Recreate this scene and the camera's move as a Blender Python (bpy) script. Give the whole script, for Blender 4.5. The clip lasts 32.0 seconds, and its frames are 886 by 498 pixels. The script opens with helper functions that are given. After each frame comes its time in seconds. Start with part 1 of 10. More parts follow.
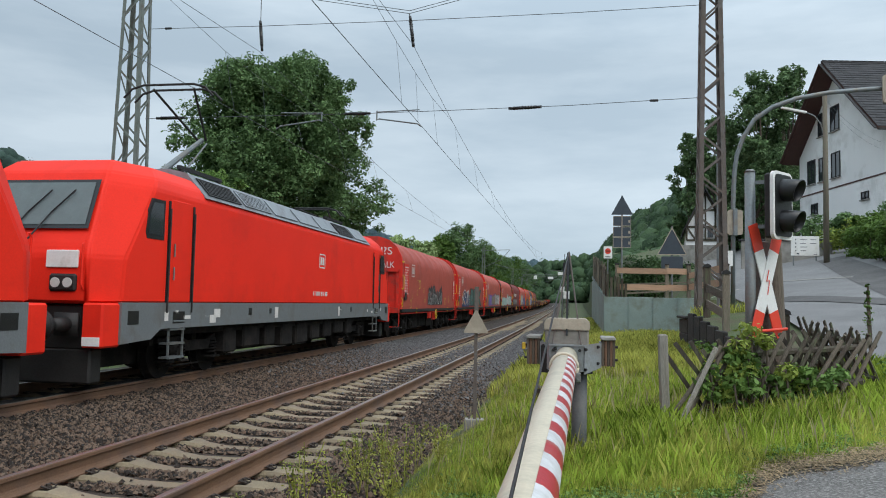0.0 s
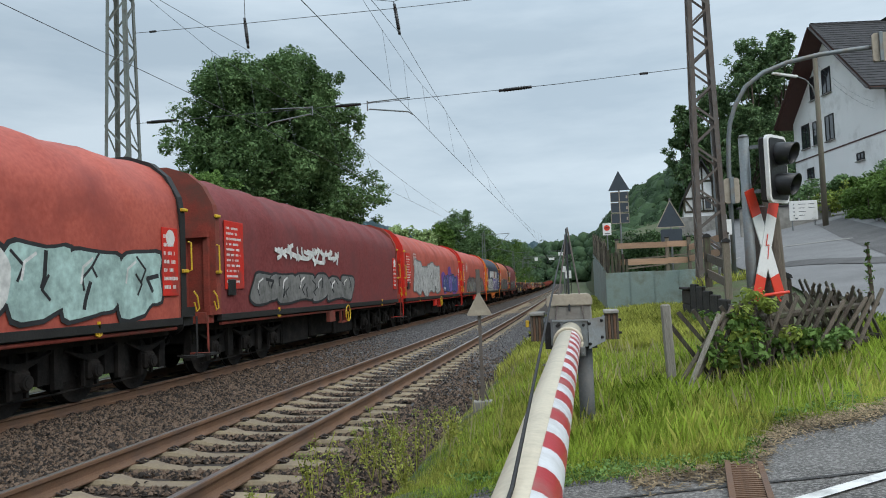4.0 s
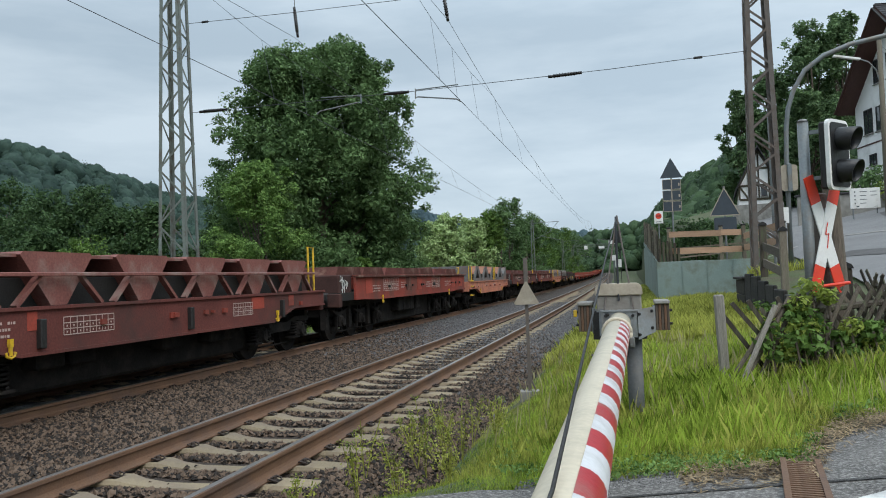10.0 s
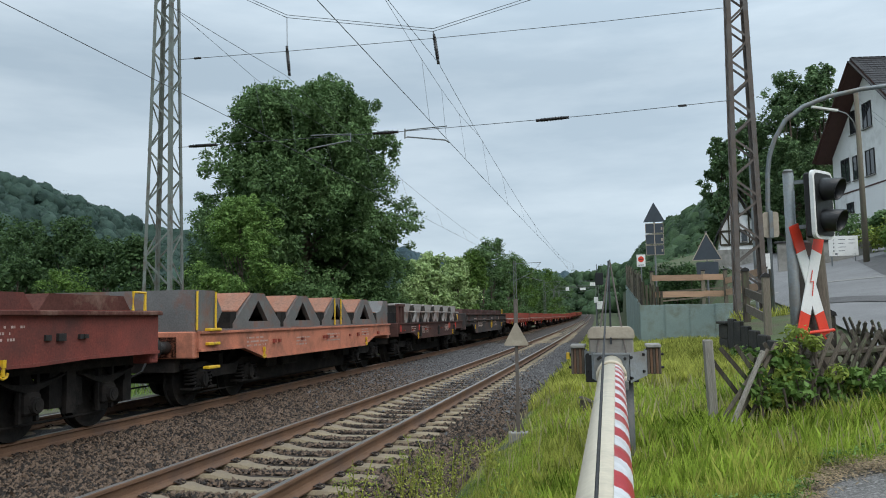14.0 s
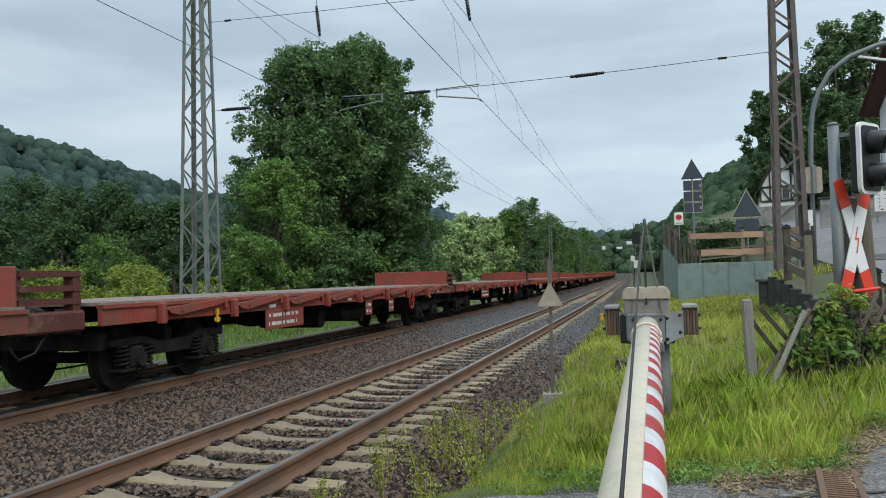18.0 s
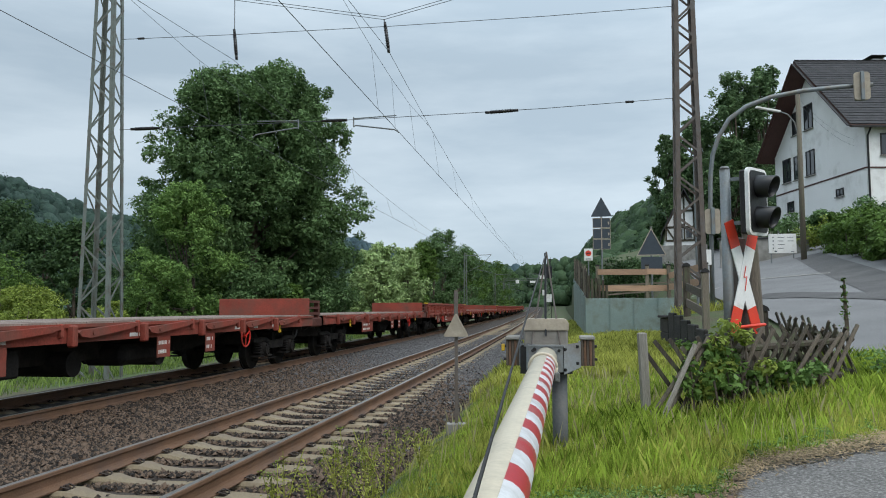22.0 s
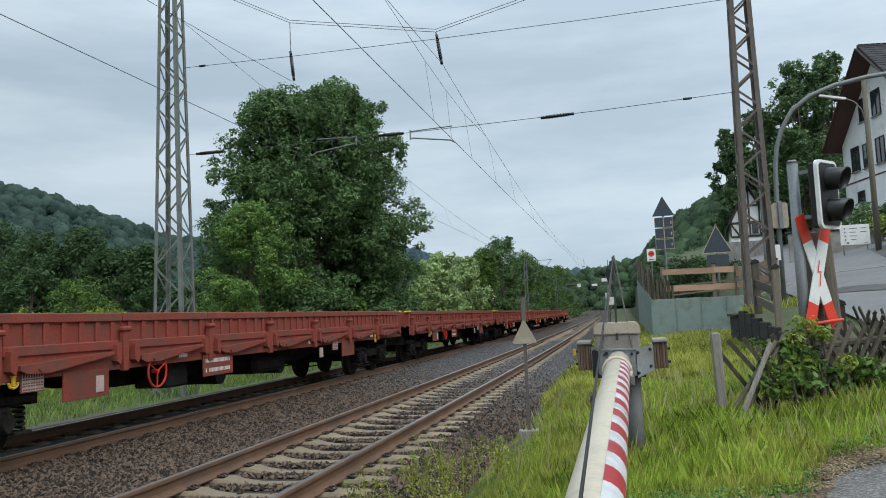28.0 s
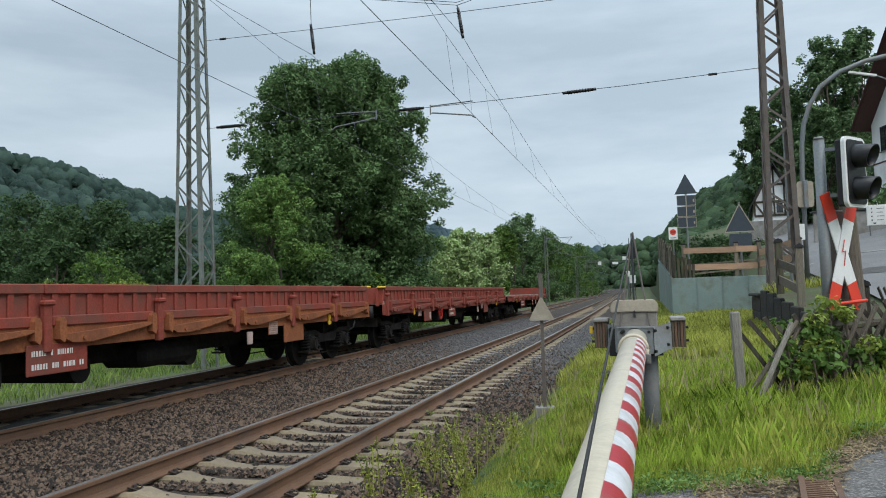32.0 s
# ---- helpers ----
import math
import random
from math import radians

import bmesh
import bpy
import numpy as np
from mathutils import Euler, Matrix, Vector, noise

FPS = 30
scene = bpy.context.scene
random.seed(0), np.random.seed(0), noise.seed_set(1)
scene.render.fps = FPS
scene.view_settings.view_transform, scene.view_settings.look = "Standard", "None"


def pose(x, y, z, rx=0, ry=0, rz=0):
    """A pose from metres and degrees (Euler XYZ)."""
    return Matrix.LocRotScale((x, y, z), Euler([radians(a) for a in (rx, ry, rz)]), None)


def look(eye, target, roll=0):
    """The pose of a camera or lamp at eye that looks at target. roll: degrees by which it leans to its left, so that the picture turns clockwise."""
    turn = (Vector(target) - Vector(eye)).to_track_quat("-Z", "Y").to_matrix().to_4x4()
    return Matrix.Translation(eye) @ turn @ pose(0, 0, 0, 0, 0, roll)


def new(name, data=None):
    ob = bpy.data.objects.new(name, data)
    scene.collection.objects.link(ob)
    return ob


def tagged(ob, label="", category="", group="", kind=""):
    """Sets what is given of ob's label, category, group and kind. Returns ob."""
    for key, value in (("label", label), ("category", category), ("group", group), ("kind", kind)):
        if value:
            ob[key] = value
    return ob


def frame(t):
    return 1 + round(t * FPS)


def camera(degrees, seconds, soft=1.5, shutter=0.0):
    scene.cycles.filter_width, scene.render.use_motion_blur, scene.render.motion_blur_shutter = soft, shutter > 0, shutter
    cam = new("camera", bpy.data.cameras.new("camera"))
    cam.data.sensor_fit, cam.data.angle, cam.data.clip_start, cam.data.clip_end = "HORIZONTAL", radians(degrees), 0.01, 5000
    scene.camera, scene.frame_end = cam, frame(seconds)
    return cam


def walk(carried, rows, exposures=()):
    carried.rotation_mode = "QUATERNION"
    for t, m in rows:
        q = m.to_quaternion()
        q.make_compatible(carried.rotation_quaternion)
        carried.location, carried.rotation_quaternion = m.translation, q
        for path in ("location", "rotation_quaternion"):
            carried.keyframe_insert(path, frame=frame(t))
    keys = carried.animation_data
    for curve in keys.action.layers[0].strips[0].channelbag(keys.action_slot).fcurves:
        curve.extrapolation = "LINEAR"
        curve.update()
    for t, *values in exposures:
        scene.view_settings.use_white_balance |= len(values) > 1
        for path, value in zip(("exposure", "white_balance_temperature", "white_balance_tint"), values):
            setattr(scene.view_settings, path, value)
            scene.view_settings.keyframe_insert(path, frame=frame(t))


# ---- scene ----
cam = camera(59.4, 32.0, 1.0)
# seconds, eye in metres, yaw, pitch and lean in degrees
ROWS = [
    (0.0, 0.083, 0.047, 1.489, 10.06, 3.86, -1.21),
    (0.5, 0.093, 0.026, 1.487, 10.12, 4.10, -1.89),
    (1.0, 0.090, 0.021, 1.482, 10.02, 3.93, -1.63),
    (1.5, 0.091, 0.041, 1.485, 9.24, 3.96, -0.77),
    (2.0, 0.109, 0.035, 1.492, 7.87, 3.86, 0.50),
    (2.5, 0.137, 0.051, 1.490, 7.32, 3.30, 2.00),
    (3.0, 0.155, 0.040, 1.497, 8.25, 2.70, 3.01),
    (3.5, 0.116, 0.033, 1.452, 9.74, 2.67, 3.05),
    (5.5, 0.079, 0.166, 1.454, 10.33, 5.10, 1.36),
    (6.0, 0.092, 0.172, 1.452, 10.41, 5.55, 1.94),
    (6.5, 0.103, 0.159, 1.461, 11.40, 5.81, 2.37),
    (7.0, 0.083, 0.102, 1.463, 12.74, 5.01, 2.21),
    (7.5, 0.078, 0.057, 1.463, 14.24, 4.16, 1.96),
    (8.0, 0.054, 0.056, 1.453, 15.13, 3.28, 1.91),
    (8.5, 0.068, 0.065, 1.457, 14.29, 2.29, 2.03),
    (9.0, 0.083, 0.074, 1.458, 13.49, 1.53, 2.22),
    (9.5, 0.090, 0.100, 1.465, 13.63, 0.94, 2.24),
    (10.0, 0.101, 0.124, 1.456, 13.83, 2.21, 2.02),
    (10.5, 0.093, 0.161, 1.477, 13.81, 4.76, 1.96),
    (11.0, 0.046, 0.110, 1.484, 13.58, 5.21, 1.82),
    (11.5, 0.014, 0.026, 1.472, 12.98, 4.72, 1.41),
    (12.0, 0.005, -0.009, 1.471, 12.67, 4.85, 0.94),
    (12.5, 0.000, -0.012, 1.468, 12.39, 5.06, 0.41),
    (13.0, -0.000, -0.000, 1.473, 12.08, 5.14, 0.35),
    (13.5, 0.010, 0.029, 1.471, 11.98, 5.18, 0.59),
    (14.0, 0.003, 0.012, 1.471, 12.42, 5.02, 0.94),
    (14.5, -0.000, -0.007, 1.469, 13.07, 4.64, 1.01),
    (15.0, 0.004, -0.047, 1.459, 13.84, 4.19, 1.02),
    (15.5, 0.005, -0.049, 1.461, 14.72, 3.76, 1.22),
    (17.5, 0.010, 0.080, 1.478, 15.09, 2.91, 1.57),
    (18.0, 0.018, 0.122, 1.483, 15.05, 2.16, 1.44),
    (18.5, 0.003, 0.153, 1.477, 15.42, 1.22, 0.98),
    (19.0, 0.024, 0.170, 1.465, 15.54, 0.32, 0.63),
    (19.5, 0.040, 0.154, 1.472, 14.90, 0.34, 0.08),
    (20.0, 0.051, 0.093, 1.460, 13.24, 1.20, -0.58),
    (20.5, 0.061, 0.020, 1.467, 11.23, 2.21, -1.32),
    (21.0, 0.082, 0.000, 1.466, 9.47, 2.99, -1.72),
    (21.5, 0.111, 0.026, 1.472, 8.62, 3.52, -1.11),
    (22.0, 0.119, 0.104, 1.461, 8.81, 4.34, 0.21),
    (22.5, 0.108, 0.103, 1.472, 9.62, 4.94, 1.44),
    (23.0, 0.095, 0.075, 1.455, 10.38, 4.87, 1.76),
    (23.5, 0.079, 0.058, 1.463, 11.14, 4.68, 1.66),
    (24.0, 0.065, 0.031, 1.464, 12.22, 4.38, 1.41),
    (24.5, 0.067, 0.000, 1.469, 13.02, 3.94, 1.47),
    (25.0, 0.073, -0.027, 1.471, 13.45, 4.00, 1.61),
    (25.5, 0.074, -0.018, 1.466, 13.70, 4.31, 1.62),
    (27.5, 0.056, 0.016, 1.463, 13.32, 4.67, 1.84),
    (28.0, 0.064, -0.002, 1.471, 13.33, 5.04, 2.44),
    (28.5, 0.062, 0.010, 1.474, 13.84, 4.63, 2.45),
    (29.0, 0.069, 0.017, 1.467, 14.56, 4.27, 2.06),
    (29.5, 0.065, 0.006, 1.467, 15.03, 4.10, 1.72),
    (30.0, 0.063, 0.018, 1.468, 15.21, 3.71, 1.61),
    (30.5, 0.066, 0.035, 1.468, 15.01, 3.38, 1.59),
    (31.0, 0.077, 0.037, 1.464, 14.90, 3.25, 1.57),
    (31.5, 0.080, 0.056, 1.464, 14.99, 3.32, 1.61),
    (32.0, 0.086, 0.071, 1.462, 14.79, 3.35, 1.74),
]
walk(cam, [(t, pose(x, y, z, 90 + pitch, lean, yaw)) for t, x, y, z, yaw, pitch, lean in ROWS],
     exposures=[(0, 0), (3, 0), (6, -0.05), (7, -0.07), (8, -0.06), (9, 0.05), (9.7, 0.06), (10.5, 0), (12, 0), (15, 0), (18, 0.04), (19, 0.07), (20, 0.10), (20.5, 0.06), (21, 0.03), (22, 0), (32, 0)])

# ---- world and light: an overcast day, brightest overhead ----
world = bpy.data.worlds.new("world")
scene.world = world
world.use_nodes = True
wn, wl = world.node_tree.nodes, world.node_tree.links
wn.clear()
w_out = wn.new("ShaderNodeOutputWorld")
w_bg = wn.new("ShaderNodeBackground")
w_sky = wn.new("ShaderNodeTexSky")
w_sky.sky_type, w_sky.sun_disc = "NISHITA", False
w_sky.sun_elevation, w_sky.sun_rotation = radians(47), radians(132)
w_tc = wn.new("ShaderNodeTexCoord")
w_sep = wn.new("ShaderNodeSeparateXYZ")
w_map = wn.new("ShaderNodeMapping")
w_map.inputs["Scale"].default_value = (1.0, 1.0, 4.5)
w_noise = wn.new("ShaderNodeTexNoise")
w_noise.inputs["Scale"].default_value, w_noise.inputs["Detail"].default_value = 2.6, 7.0
w_noise.inputs["Roughness"].default_value = 0.55
w_ramp = wn.new("ShaderNodeValToRGB")
w_ramp.color_ramp.elements[0].position, w_ramp.color_ramp.elements[0].color = 0.36, (0.48, 0.597, 0.70, 1)
w_ramp.color_ramp.elements[1].position, w_ramp.color_ramp.elements[1].color = 0.66, (0.68, 0.797, 0.89, 1)
w_lift = wn.new("ShaderNodeMapRange")
w_lift.inputs["From Min"].default_value, w_lift.inputs["From Max"].default_value = 0.30, 1.0
w_lift.inputs["To Min"].default_value, w_lift.inputs["To Max"].default_value = 1.0, 2.3
w_mul = wn.new("ShaderNodeVectorMath")
w_mul.operation = "SCALE"
w_mix = wn.new("ShaderNodeMix")
w_mix.data_type = "RGBA"
w_mix.inputs["Factor"].default_value = 0.93
w_scale = wn.new("ShaderNodeVectorMath")
w_scale.operation = "SCALE"
w_scale.inputs["Scale"].default_value = 0.12
wl.new(w_tc.outputs["Generated"], w_map.inputs["Vector"])
wl.new(w_tc.outputs["Generated"], w_sep.inputs["Vector"])
wl.new(w_map.outputs["Vector"], w_noise.inputs["Vector"])
wl.new(w_noise.outputs["Fac"], w_ramp.inputs["Fac"])
wl.new(w_sep.outputs["Z"], w_lift.inputs["Value"])
wl.new(w_ramp.outputs["Color"], w_mul.inputs[0])
w_side = wn.new("ShaderNodeMath")
w_side.operation = "MULTIPLY_ADD"
w_side.inputs[1].default_value, w_side.inputs[2].default_value = 0.17, 1.02
w_both = wn.new("ShaderNodeMath")
w_both.operation = "MULTIPLY"
wl.new(w_sep.outputs["X"], w_side.inputs[0])
wl.new(w_side.outputs[0], w_both.inputs[0])
wl.new(w_lift.outputs["Result"], w_both.inputs[1])
wl.new(w_both.outputs[0], w_mul.inputs["Scale"])
wl.new(w_sky.outputs["Color"], w_scale.inputs[0])
wl.new(w_scale.outputs["Vector"], w_mix.inputs["A"])
wl.new(w_mul.outputs["Vector"], w_mix.inputs["B"])
wl.new(w_mix.outputs["Result"], w_bg.inputs["Color"])
wl.new(w_bg.outputs["Background"], w_out.inputs["Surface"])
w_bg.inputs["Strength"].default_value = 1.0

sun_lamp = bpy.data.lights.new("sun", "SUN")
sun_lamp.energy, sun_lamp.angle, sun_lamp.color = 1.5, radians(40), (1.0, 0.97, 0.92)
sun = new("sun", sun_lamp)
sun.matrix_world = look((0, 0, 60), (-42, 38, 0))

# ---- materials ----
def mat(name, base, rough=0.6, metal=0.0, vary=0.25, scale=6.0, fine=60.0, bump=0.15, tint=None, dirt=None, dirt_scale=1.2, dirt_amount=0.45, piece=0.0, stretch=(1, 1, 1), spec=0.5, island=False):
    """A surface with broad and fine variation, stains of a second colour and fine relief."""
    m = bpy.data.materials.new(name)
    m.use_nodes = True
    n, l = m.node_tree.nodes, m.node_tree.links
    b = n["Principled BSDF"]
    b.inputs["Roughness"].default_value, b.inputs["Metallic"].default_value = rough, metal
    b.inputs["Specular IOR Level"].default_value = spec
    tc = n.new("ShaderNodeTexCoord")
    mp = n.new("ShaderNodeMapping")
    mp.inputs["Scale"].default_value = stretch
    l.new(tc.outputs["Object"], mp.inputs["Vector"])
    big = n.new("ShaderNodeTexNoise")
    big.inputs["Scale"].default_value, big.inputs["Detail"].default_value = scale, 5.0
    small = n.new("ShaderNodeTexNoise")
    small.inputs["Scale"].default_value, small.inputs["Detail"].default_value = fine, 3.0
    for t in (big, small):
        l.new(mp.outputs["Vector"], t.inputs["Vector"])
    add = n.new("ShaderNodeMath")
    add.operation = "ADD"
    l.new(big.outputs["Fac"], add.inputs[0])
    l.new(small.outputs["Fac"], add.inputs[1])
    last = add
    if piece or island:
        if island:
            oi = n.new("ShaderNodeNewGeometry")
            src = oi.outputs["Random Per Island"]
        else:
            oi = n.new("ShaderNodeObjectInfo")
            src = oi.outputs["Random"]
        sc = n.new("ShaderNodeMath")
        sc.operation = "MULTIPLY_ADD"
        sc.inputs[1].default_value, sc.inputs[2].default_value = piece, -piece / 2
        l.new(src, sc.inputs[0])
        ad2 = n.new("ShaderNodeMath")
        ad2.operation = "ADD"
        l.new(add.outputs[0], ad2.inputs[0])
        l.new(sc.outputs[0], ad2.inputs[1])
        last = ad2
    ramp = n.new("ShaderNodeValToRGB")
    dark = [c * (1 - vary) for c in base]
    lite = [min(1, c * (1 + vary)) for c in (tint or base)]
    ramp.color_ramp.elements[0].position, ramp.color_ramp.elements[0].color = 0.32, (*dark, 1)
    ramp.color_ramp.elements[1].position, ramp.color_ramp.elements[1].color = 0.68, (*lite, 1)
    hv = n.new("ShaderNodeMath")
    hv.operation = "MULTIPLY"
    hv.inputs[1].default_value = 0.5
    l.new(last.outputs[0], hv.inputs[0])
    l.new(hv.outputs[0], ramp.inputs["Fac"])
    col = ramp.outputs["Color"]
    if dirt:
        dn = n.new("ShaderNodeTexNoise")
        dn.inputs["Scale"].default_value, dn.inputs["Detail"].default_value, dn.inputs["Roughness"].default_value = dirt_scale, 8.0, 0.65
        l.new(mp.outputs["Vector"], dn.inputs["Vector"])
        dr = n.new("ShaderNodeValToRGB")
        dr.color_ramp.elements[0].position, dr.color_ramp.elements[0].color = 0.62 - dirt_amount * 0.35, (0, 0, 0, 1)
        dr.color_ramp.elements[1].position, dr.color_ramp.elements[1].color = 0.78 - dirt_amount * 0.2, (1, 1, 1, 1)
        l.new(dn.outputs["Fac"], dr.inputs["Fac"])
        mx = n.new("ShaderNodeMix")
        mx.data_type = "RGBA"
        l.new(dr.outputs["Color"], mx.inputs["Factor"])
        l.new(col, mx.inputs["A"])
        mx.inputs["B"].default_value = (*dirt, 1)
        col = mx.outputs["Result"]
    l.new(col, b.inputs["Base Color"])
    if bump:
        bp = n.new("ShaderNodeBump")
        bp.inputs["Strength"].default_value, bp.inputs["Distance"].default_value = bump, 0.02
        l.new(small.outputs["Fac"], bp.inputs["Height"])
        l.new(bp.outputs["Normal"], b.inputs["Normal"])
    return m


def leaf_mat(name, base, tint, vary=0.32, thin=0.28):
    """Leaves: a little light comes through, every leaf has its own shade."""
    m = mat(name, base, rough=0.55, vary=vary, scale=0.5, fine=3.0, bump=0, tint=tint, piece=0.5, spec=0.12, island=True)
    n, l = m.node_tree.nodes, m.node_tree.links
    b = n["Principled BSDF"]
    col = b.inputs["Base Color"].links[0].from_socket
    tr = n.new("ShaderNodeBsdfTranslucent")
    mx = n.new("ShaderNodeMixShader")
    mx.inputs["Fac"].default_value = thin
    l.new(col, tr.inputs["Color"])
    l.new(b.outputs["BSDF"], mx.inputs[1])
    l.new(tr.outputs["BSDF"], mx.inputs[2])
    l.new(mx.outputs["Shader"], n["Material Output"].inputs["Surface"])
    return m


def glass_mat(name, tint=(0.03, 0.035, 0.04)):
    m = bpy.data.materials.new(name)
    m.use_nodes = True
    b = m.node_tree.nodes["Principled BSDF"]
    b.inputs["Base Color"].default_value = (*tint, 1)
    b.inputs["Roughness"].default_value = 0.06
    b.inputs["Specular IOR Level"].default_value = 0.8
    return m


M_BALLAST = mat("ballast", (0.040, 0.027, 0.019), 0.9, vary=0.5, scale=9, fine=45, bump=0.9, dirt=(0.036, 0.027, 0.021), dirt_scale=0.35, dirt_amount=0.3)
M_STONE = mat("ballast_stone", (0.038, 0.025, 0.0165), 0.85, vary=0.6, scale=3, fine=30, bump=0.2, piece=1.9, tint=(0.088, 0.058, 0.039), island=True)
M_STONE_GREY = mat("ballast_stone_grey", (0.105, 0.10, 0.10), 0.85, vary=0.3, scale=3, fine=30, bump=0.2, piece=1.3, island=True)
# ballast colour darkened to stand for the shade under the train
M_BEDSHADE = mat("ballast_train_shade", (0.016, 0.013, 0.011), 0.75, vary=0.5, scale=9, fine=45, bump=0.9, dirt=(0.026, 0.02, 0.016), dirt_scale=0.35, dirt_amount=0.3)
M_RAIL = mat("rail_rust", (0.155, 0.083, 0.047), 0.8, 0.05, vary=0.3, scale=2, fine=70, bump=0.2, dirt=(0.11, 0.068, 0.05), dirt_scale=1.5)
M_RAILTOP = mat("rail_running_band", (0.26, 0.235, 0.215), 0.38, 0.8, vary=0.2, scale=1, fine=90, bump=0.05)
M_SLEEPER = mat("sleeper_concrete", (0.25, 0.195, 0.122), 0.9, vary=0.25, scale=4, fine=70, bump=0.35, dirt=(0.17, 0.13, 0.10), dirt_scale=2.2, dirt_amount=0.5, piece=0.5)
M_CLIP = mat("rail_clip", (0.06, 0.045, 0.038), 0.7, 0.4, vary=0.3)
M_SOIL = mat("soil", (0.085, 0.07, 0.042), 0.95, vary=0.35, scale=3, fine=40, bump=0.6, dirt=(0.06, 0.10, 0.024), dirt_scale=0.8, dirt_amount=0.75)
M_GRASS = leaf_mat("grass", (0.138, 0.235, 0.019), (0.355, 0.445, 0.073), 0.5, 0.4)
M_GRASSPALE = leaf_mat("grass_yellow_green", (0.22, 0.265, 0.036), (0.43, 0.435, 0.105), 0.5, 0.4)
# darker grass copy for the far verge, its shade put into the colour
M_GRASSSHADE = leaf_mat("grass_beyond_shaded", (0.08, 0.16, 0.03), (0.2, 0.27, 0.07), 0.5, 0.4)
M_STRAW = leaf_mat("grass_seed_heads", (0.30, 0.27, 0.13), (0.42, 0.38, 0.20))
M_LITTER = leaf_mat("dry_litter", (0.15, 0.10, 0.06), (0.36, 0.27, 0.16), 0.5, 0.2)
M_ASPHALT = mat("asphalt", (0.135, 0.126, 0.118), 0.9, vary=0.5, scale=2, fine=110, bump=0.7, dirt=(0.40, 0.38, 0.355), dirt_scale=48, dirt_amount=0.44, spec=0.25)
M_ASPHALTPALE = mat("pale_asphalt", (0.205, 0.20, 0.198), 0.9, vary=0.25, scale=1, fine=90, bump=0.4, dirt=(0.165, 0.16, 0.158), dirt_scale=0.5, dirt_amount=0.4, spec=0.25)
M_ROADBAND = mat("worn_dark_asphalt", (0.105, 0.10, 0.098), 0.9, vary=0.25, scale=1, fine=90, bump=0.4, dirt=(0.14, 0.135, 0.13), dirt_scale=0.8, dirt_amount=0.45, spec=0.25)
M_PATCH = mat("asphalt_patch", (0.062, 0.059, 0.056), 0.9, vary=0.3, scale=3, fine=110, bump=0.6, dirt=(0.13, 0.125, 0.12), dirt_scale=70, dirt_amount=0.35, spec=0.25)
M_PAINTW = mat("road_paint", (0.72, 0.71, 0.68), 0.7, vary=0.12, scale=8, fine=80, dirt=(0.35, 0.34, 0.33), dirt_scale=6, dirt_amount=0.4)
M_LEAF = leaf_mat("leaves_dark", (0.07, 0.13, 0.047), (0.135, 0.215, 0.085))
M_LEAF2 = leaf_mat("leaves_mid", (0.06, 0.12, 0.022), (0.13, 0.21, 0.05))
M_LEAFMID = leaf_mat("leaves_fresh", (0.09, 0.18, 0.045), (0.20, 0.31, 0.09))
M_LEAFHILL = leaf_mat("leaves_hillside", (0.075, 0.135, 0.06), (0.155, 0.235, 0.105))
M_LEAF3 = leaf_mat("leaves_pale", (0.22, 0.31, 0.11), (0.38, 0.48, 0.22))
M_LEAFY = leaf_mat("leaves_yellowish", (0.15, 0.215, 0.035), (0.29, 0.345, 0.075))
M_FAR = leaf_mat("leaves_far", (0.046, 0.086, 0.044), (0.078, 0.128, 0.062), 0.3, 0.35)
# distance haze is put into this leaf colour as a bluish cast
M_HAZETINT = leaf_mat("leaves_haze_tinted", (0.038, 0.072, 0.060), (0.064, 0.106, 0.082), 0.25, 0.35)
# pale blue stands for the air's haze, painted into the leaves themselves
M_HAZEBLUE = leaf_mat("leaves_haze_blue", (0.075, 0.125, 0.145), (0.10, 0.155, 0.175), 0.2, 0.4)
M_BARK = mat("bark", (0.11, 0.085, 0.065), 0.95, vary=0.4, scale=4, fine=25, bump=0.8, stretch=(1, 1, 0.25))
# floor of the two far hills, with the same haze mixed into its colour
M_HILLHAZE = mat("hill_floor_haze_tinted", (0.05, 0.09, 0.07), 0.95, vary=0.25, scale=0.05, fine=0.4, bump=0)
M_LEAFDEEP = leaf_mat("leaves_deep", (0.036, 0.074, 0.030), (0.078, 0.13, 0.05))
M_HILL = mat("hill_floor", (0.035, 0.06, 0.022), 0.95, vary=0.4, scale=0.05, fine=0.4, bump=0)
M_POSTGREY = mat("weathered_grey_post", (0.105, 0.11, 0.115), 0.7, 0.1, vary=0.25, scale=3, fine=40, dirt=(0.16, 0.15, 0.14), dirt_scale=4)
M_STEEL = mat("galvanised_steel", (0.21, 0.23, 0.235), 0.55, 0.6, vary=0.2, scale=3, fine=40, bump=0.1, dirt=(0.20, 0.17, 0.14), dirt_scale=3)
M_MASTGREEN = mat("mast_paint_grey_green", (0.165, 0.185, 0.165), 0.6, 0.2, vary=0.2, scale=3, fine=40, dirt=(0.12, 0.09, 0.07), dirt_scale=4, dirt_amount=0.35)
M_MASTRUST = mat("mast_weathered_rust", (0.125, 0.098, 0.082), 0.85, 0.1, vary=0.3, scale=4, fine=45, bump=0.3, dirt=(0.145, 0.135, 0.127), dirt_scale=3, dirt_amount=0.55)
M_WIRE = mat("wire", (0.10, 0.105, 0.11), 0.5, 0.7, vary=0.1)
M_INSUL = mat("insulator_brown", (0.014, 0.012, 0.012), 0.25, vary=0.2)
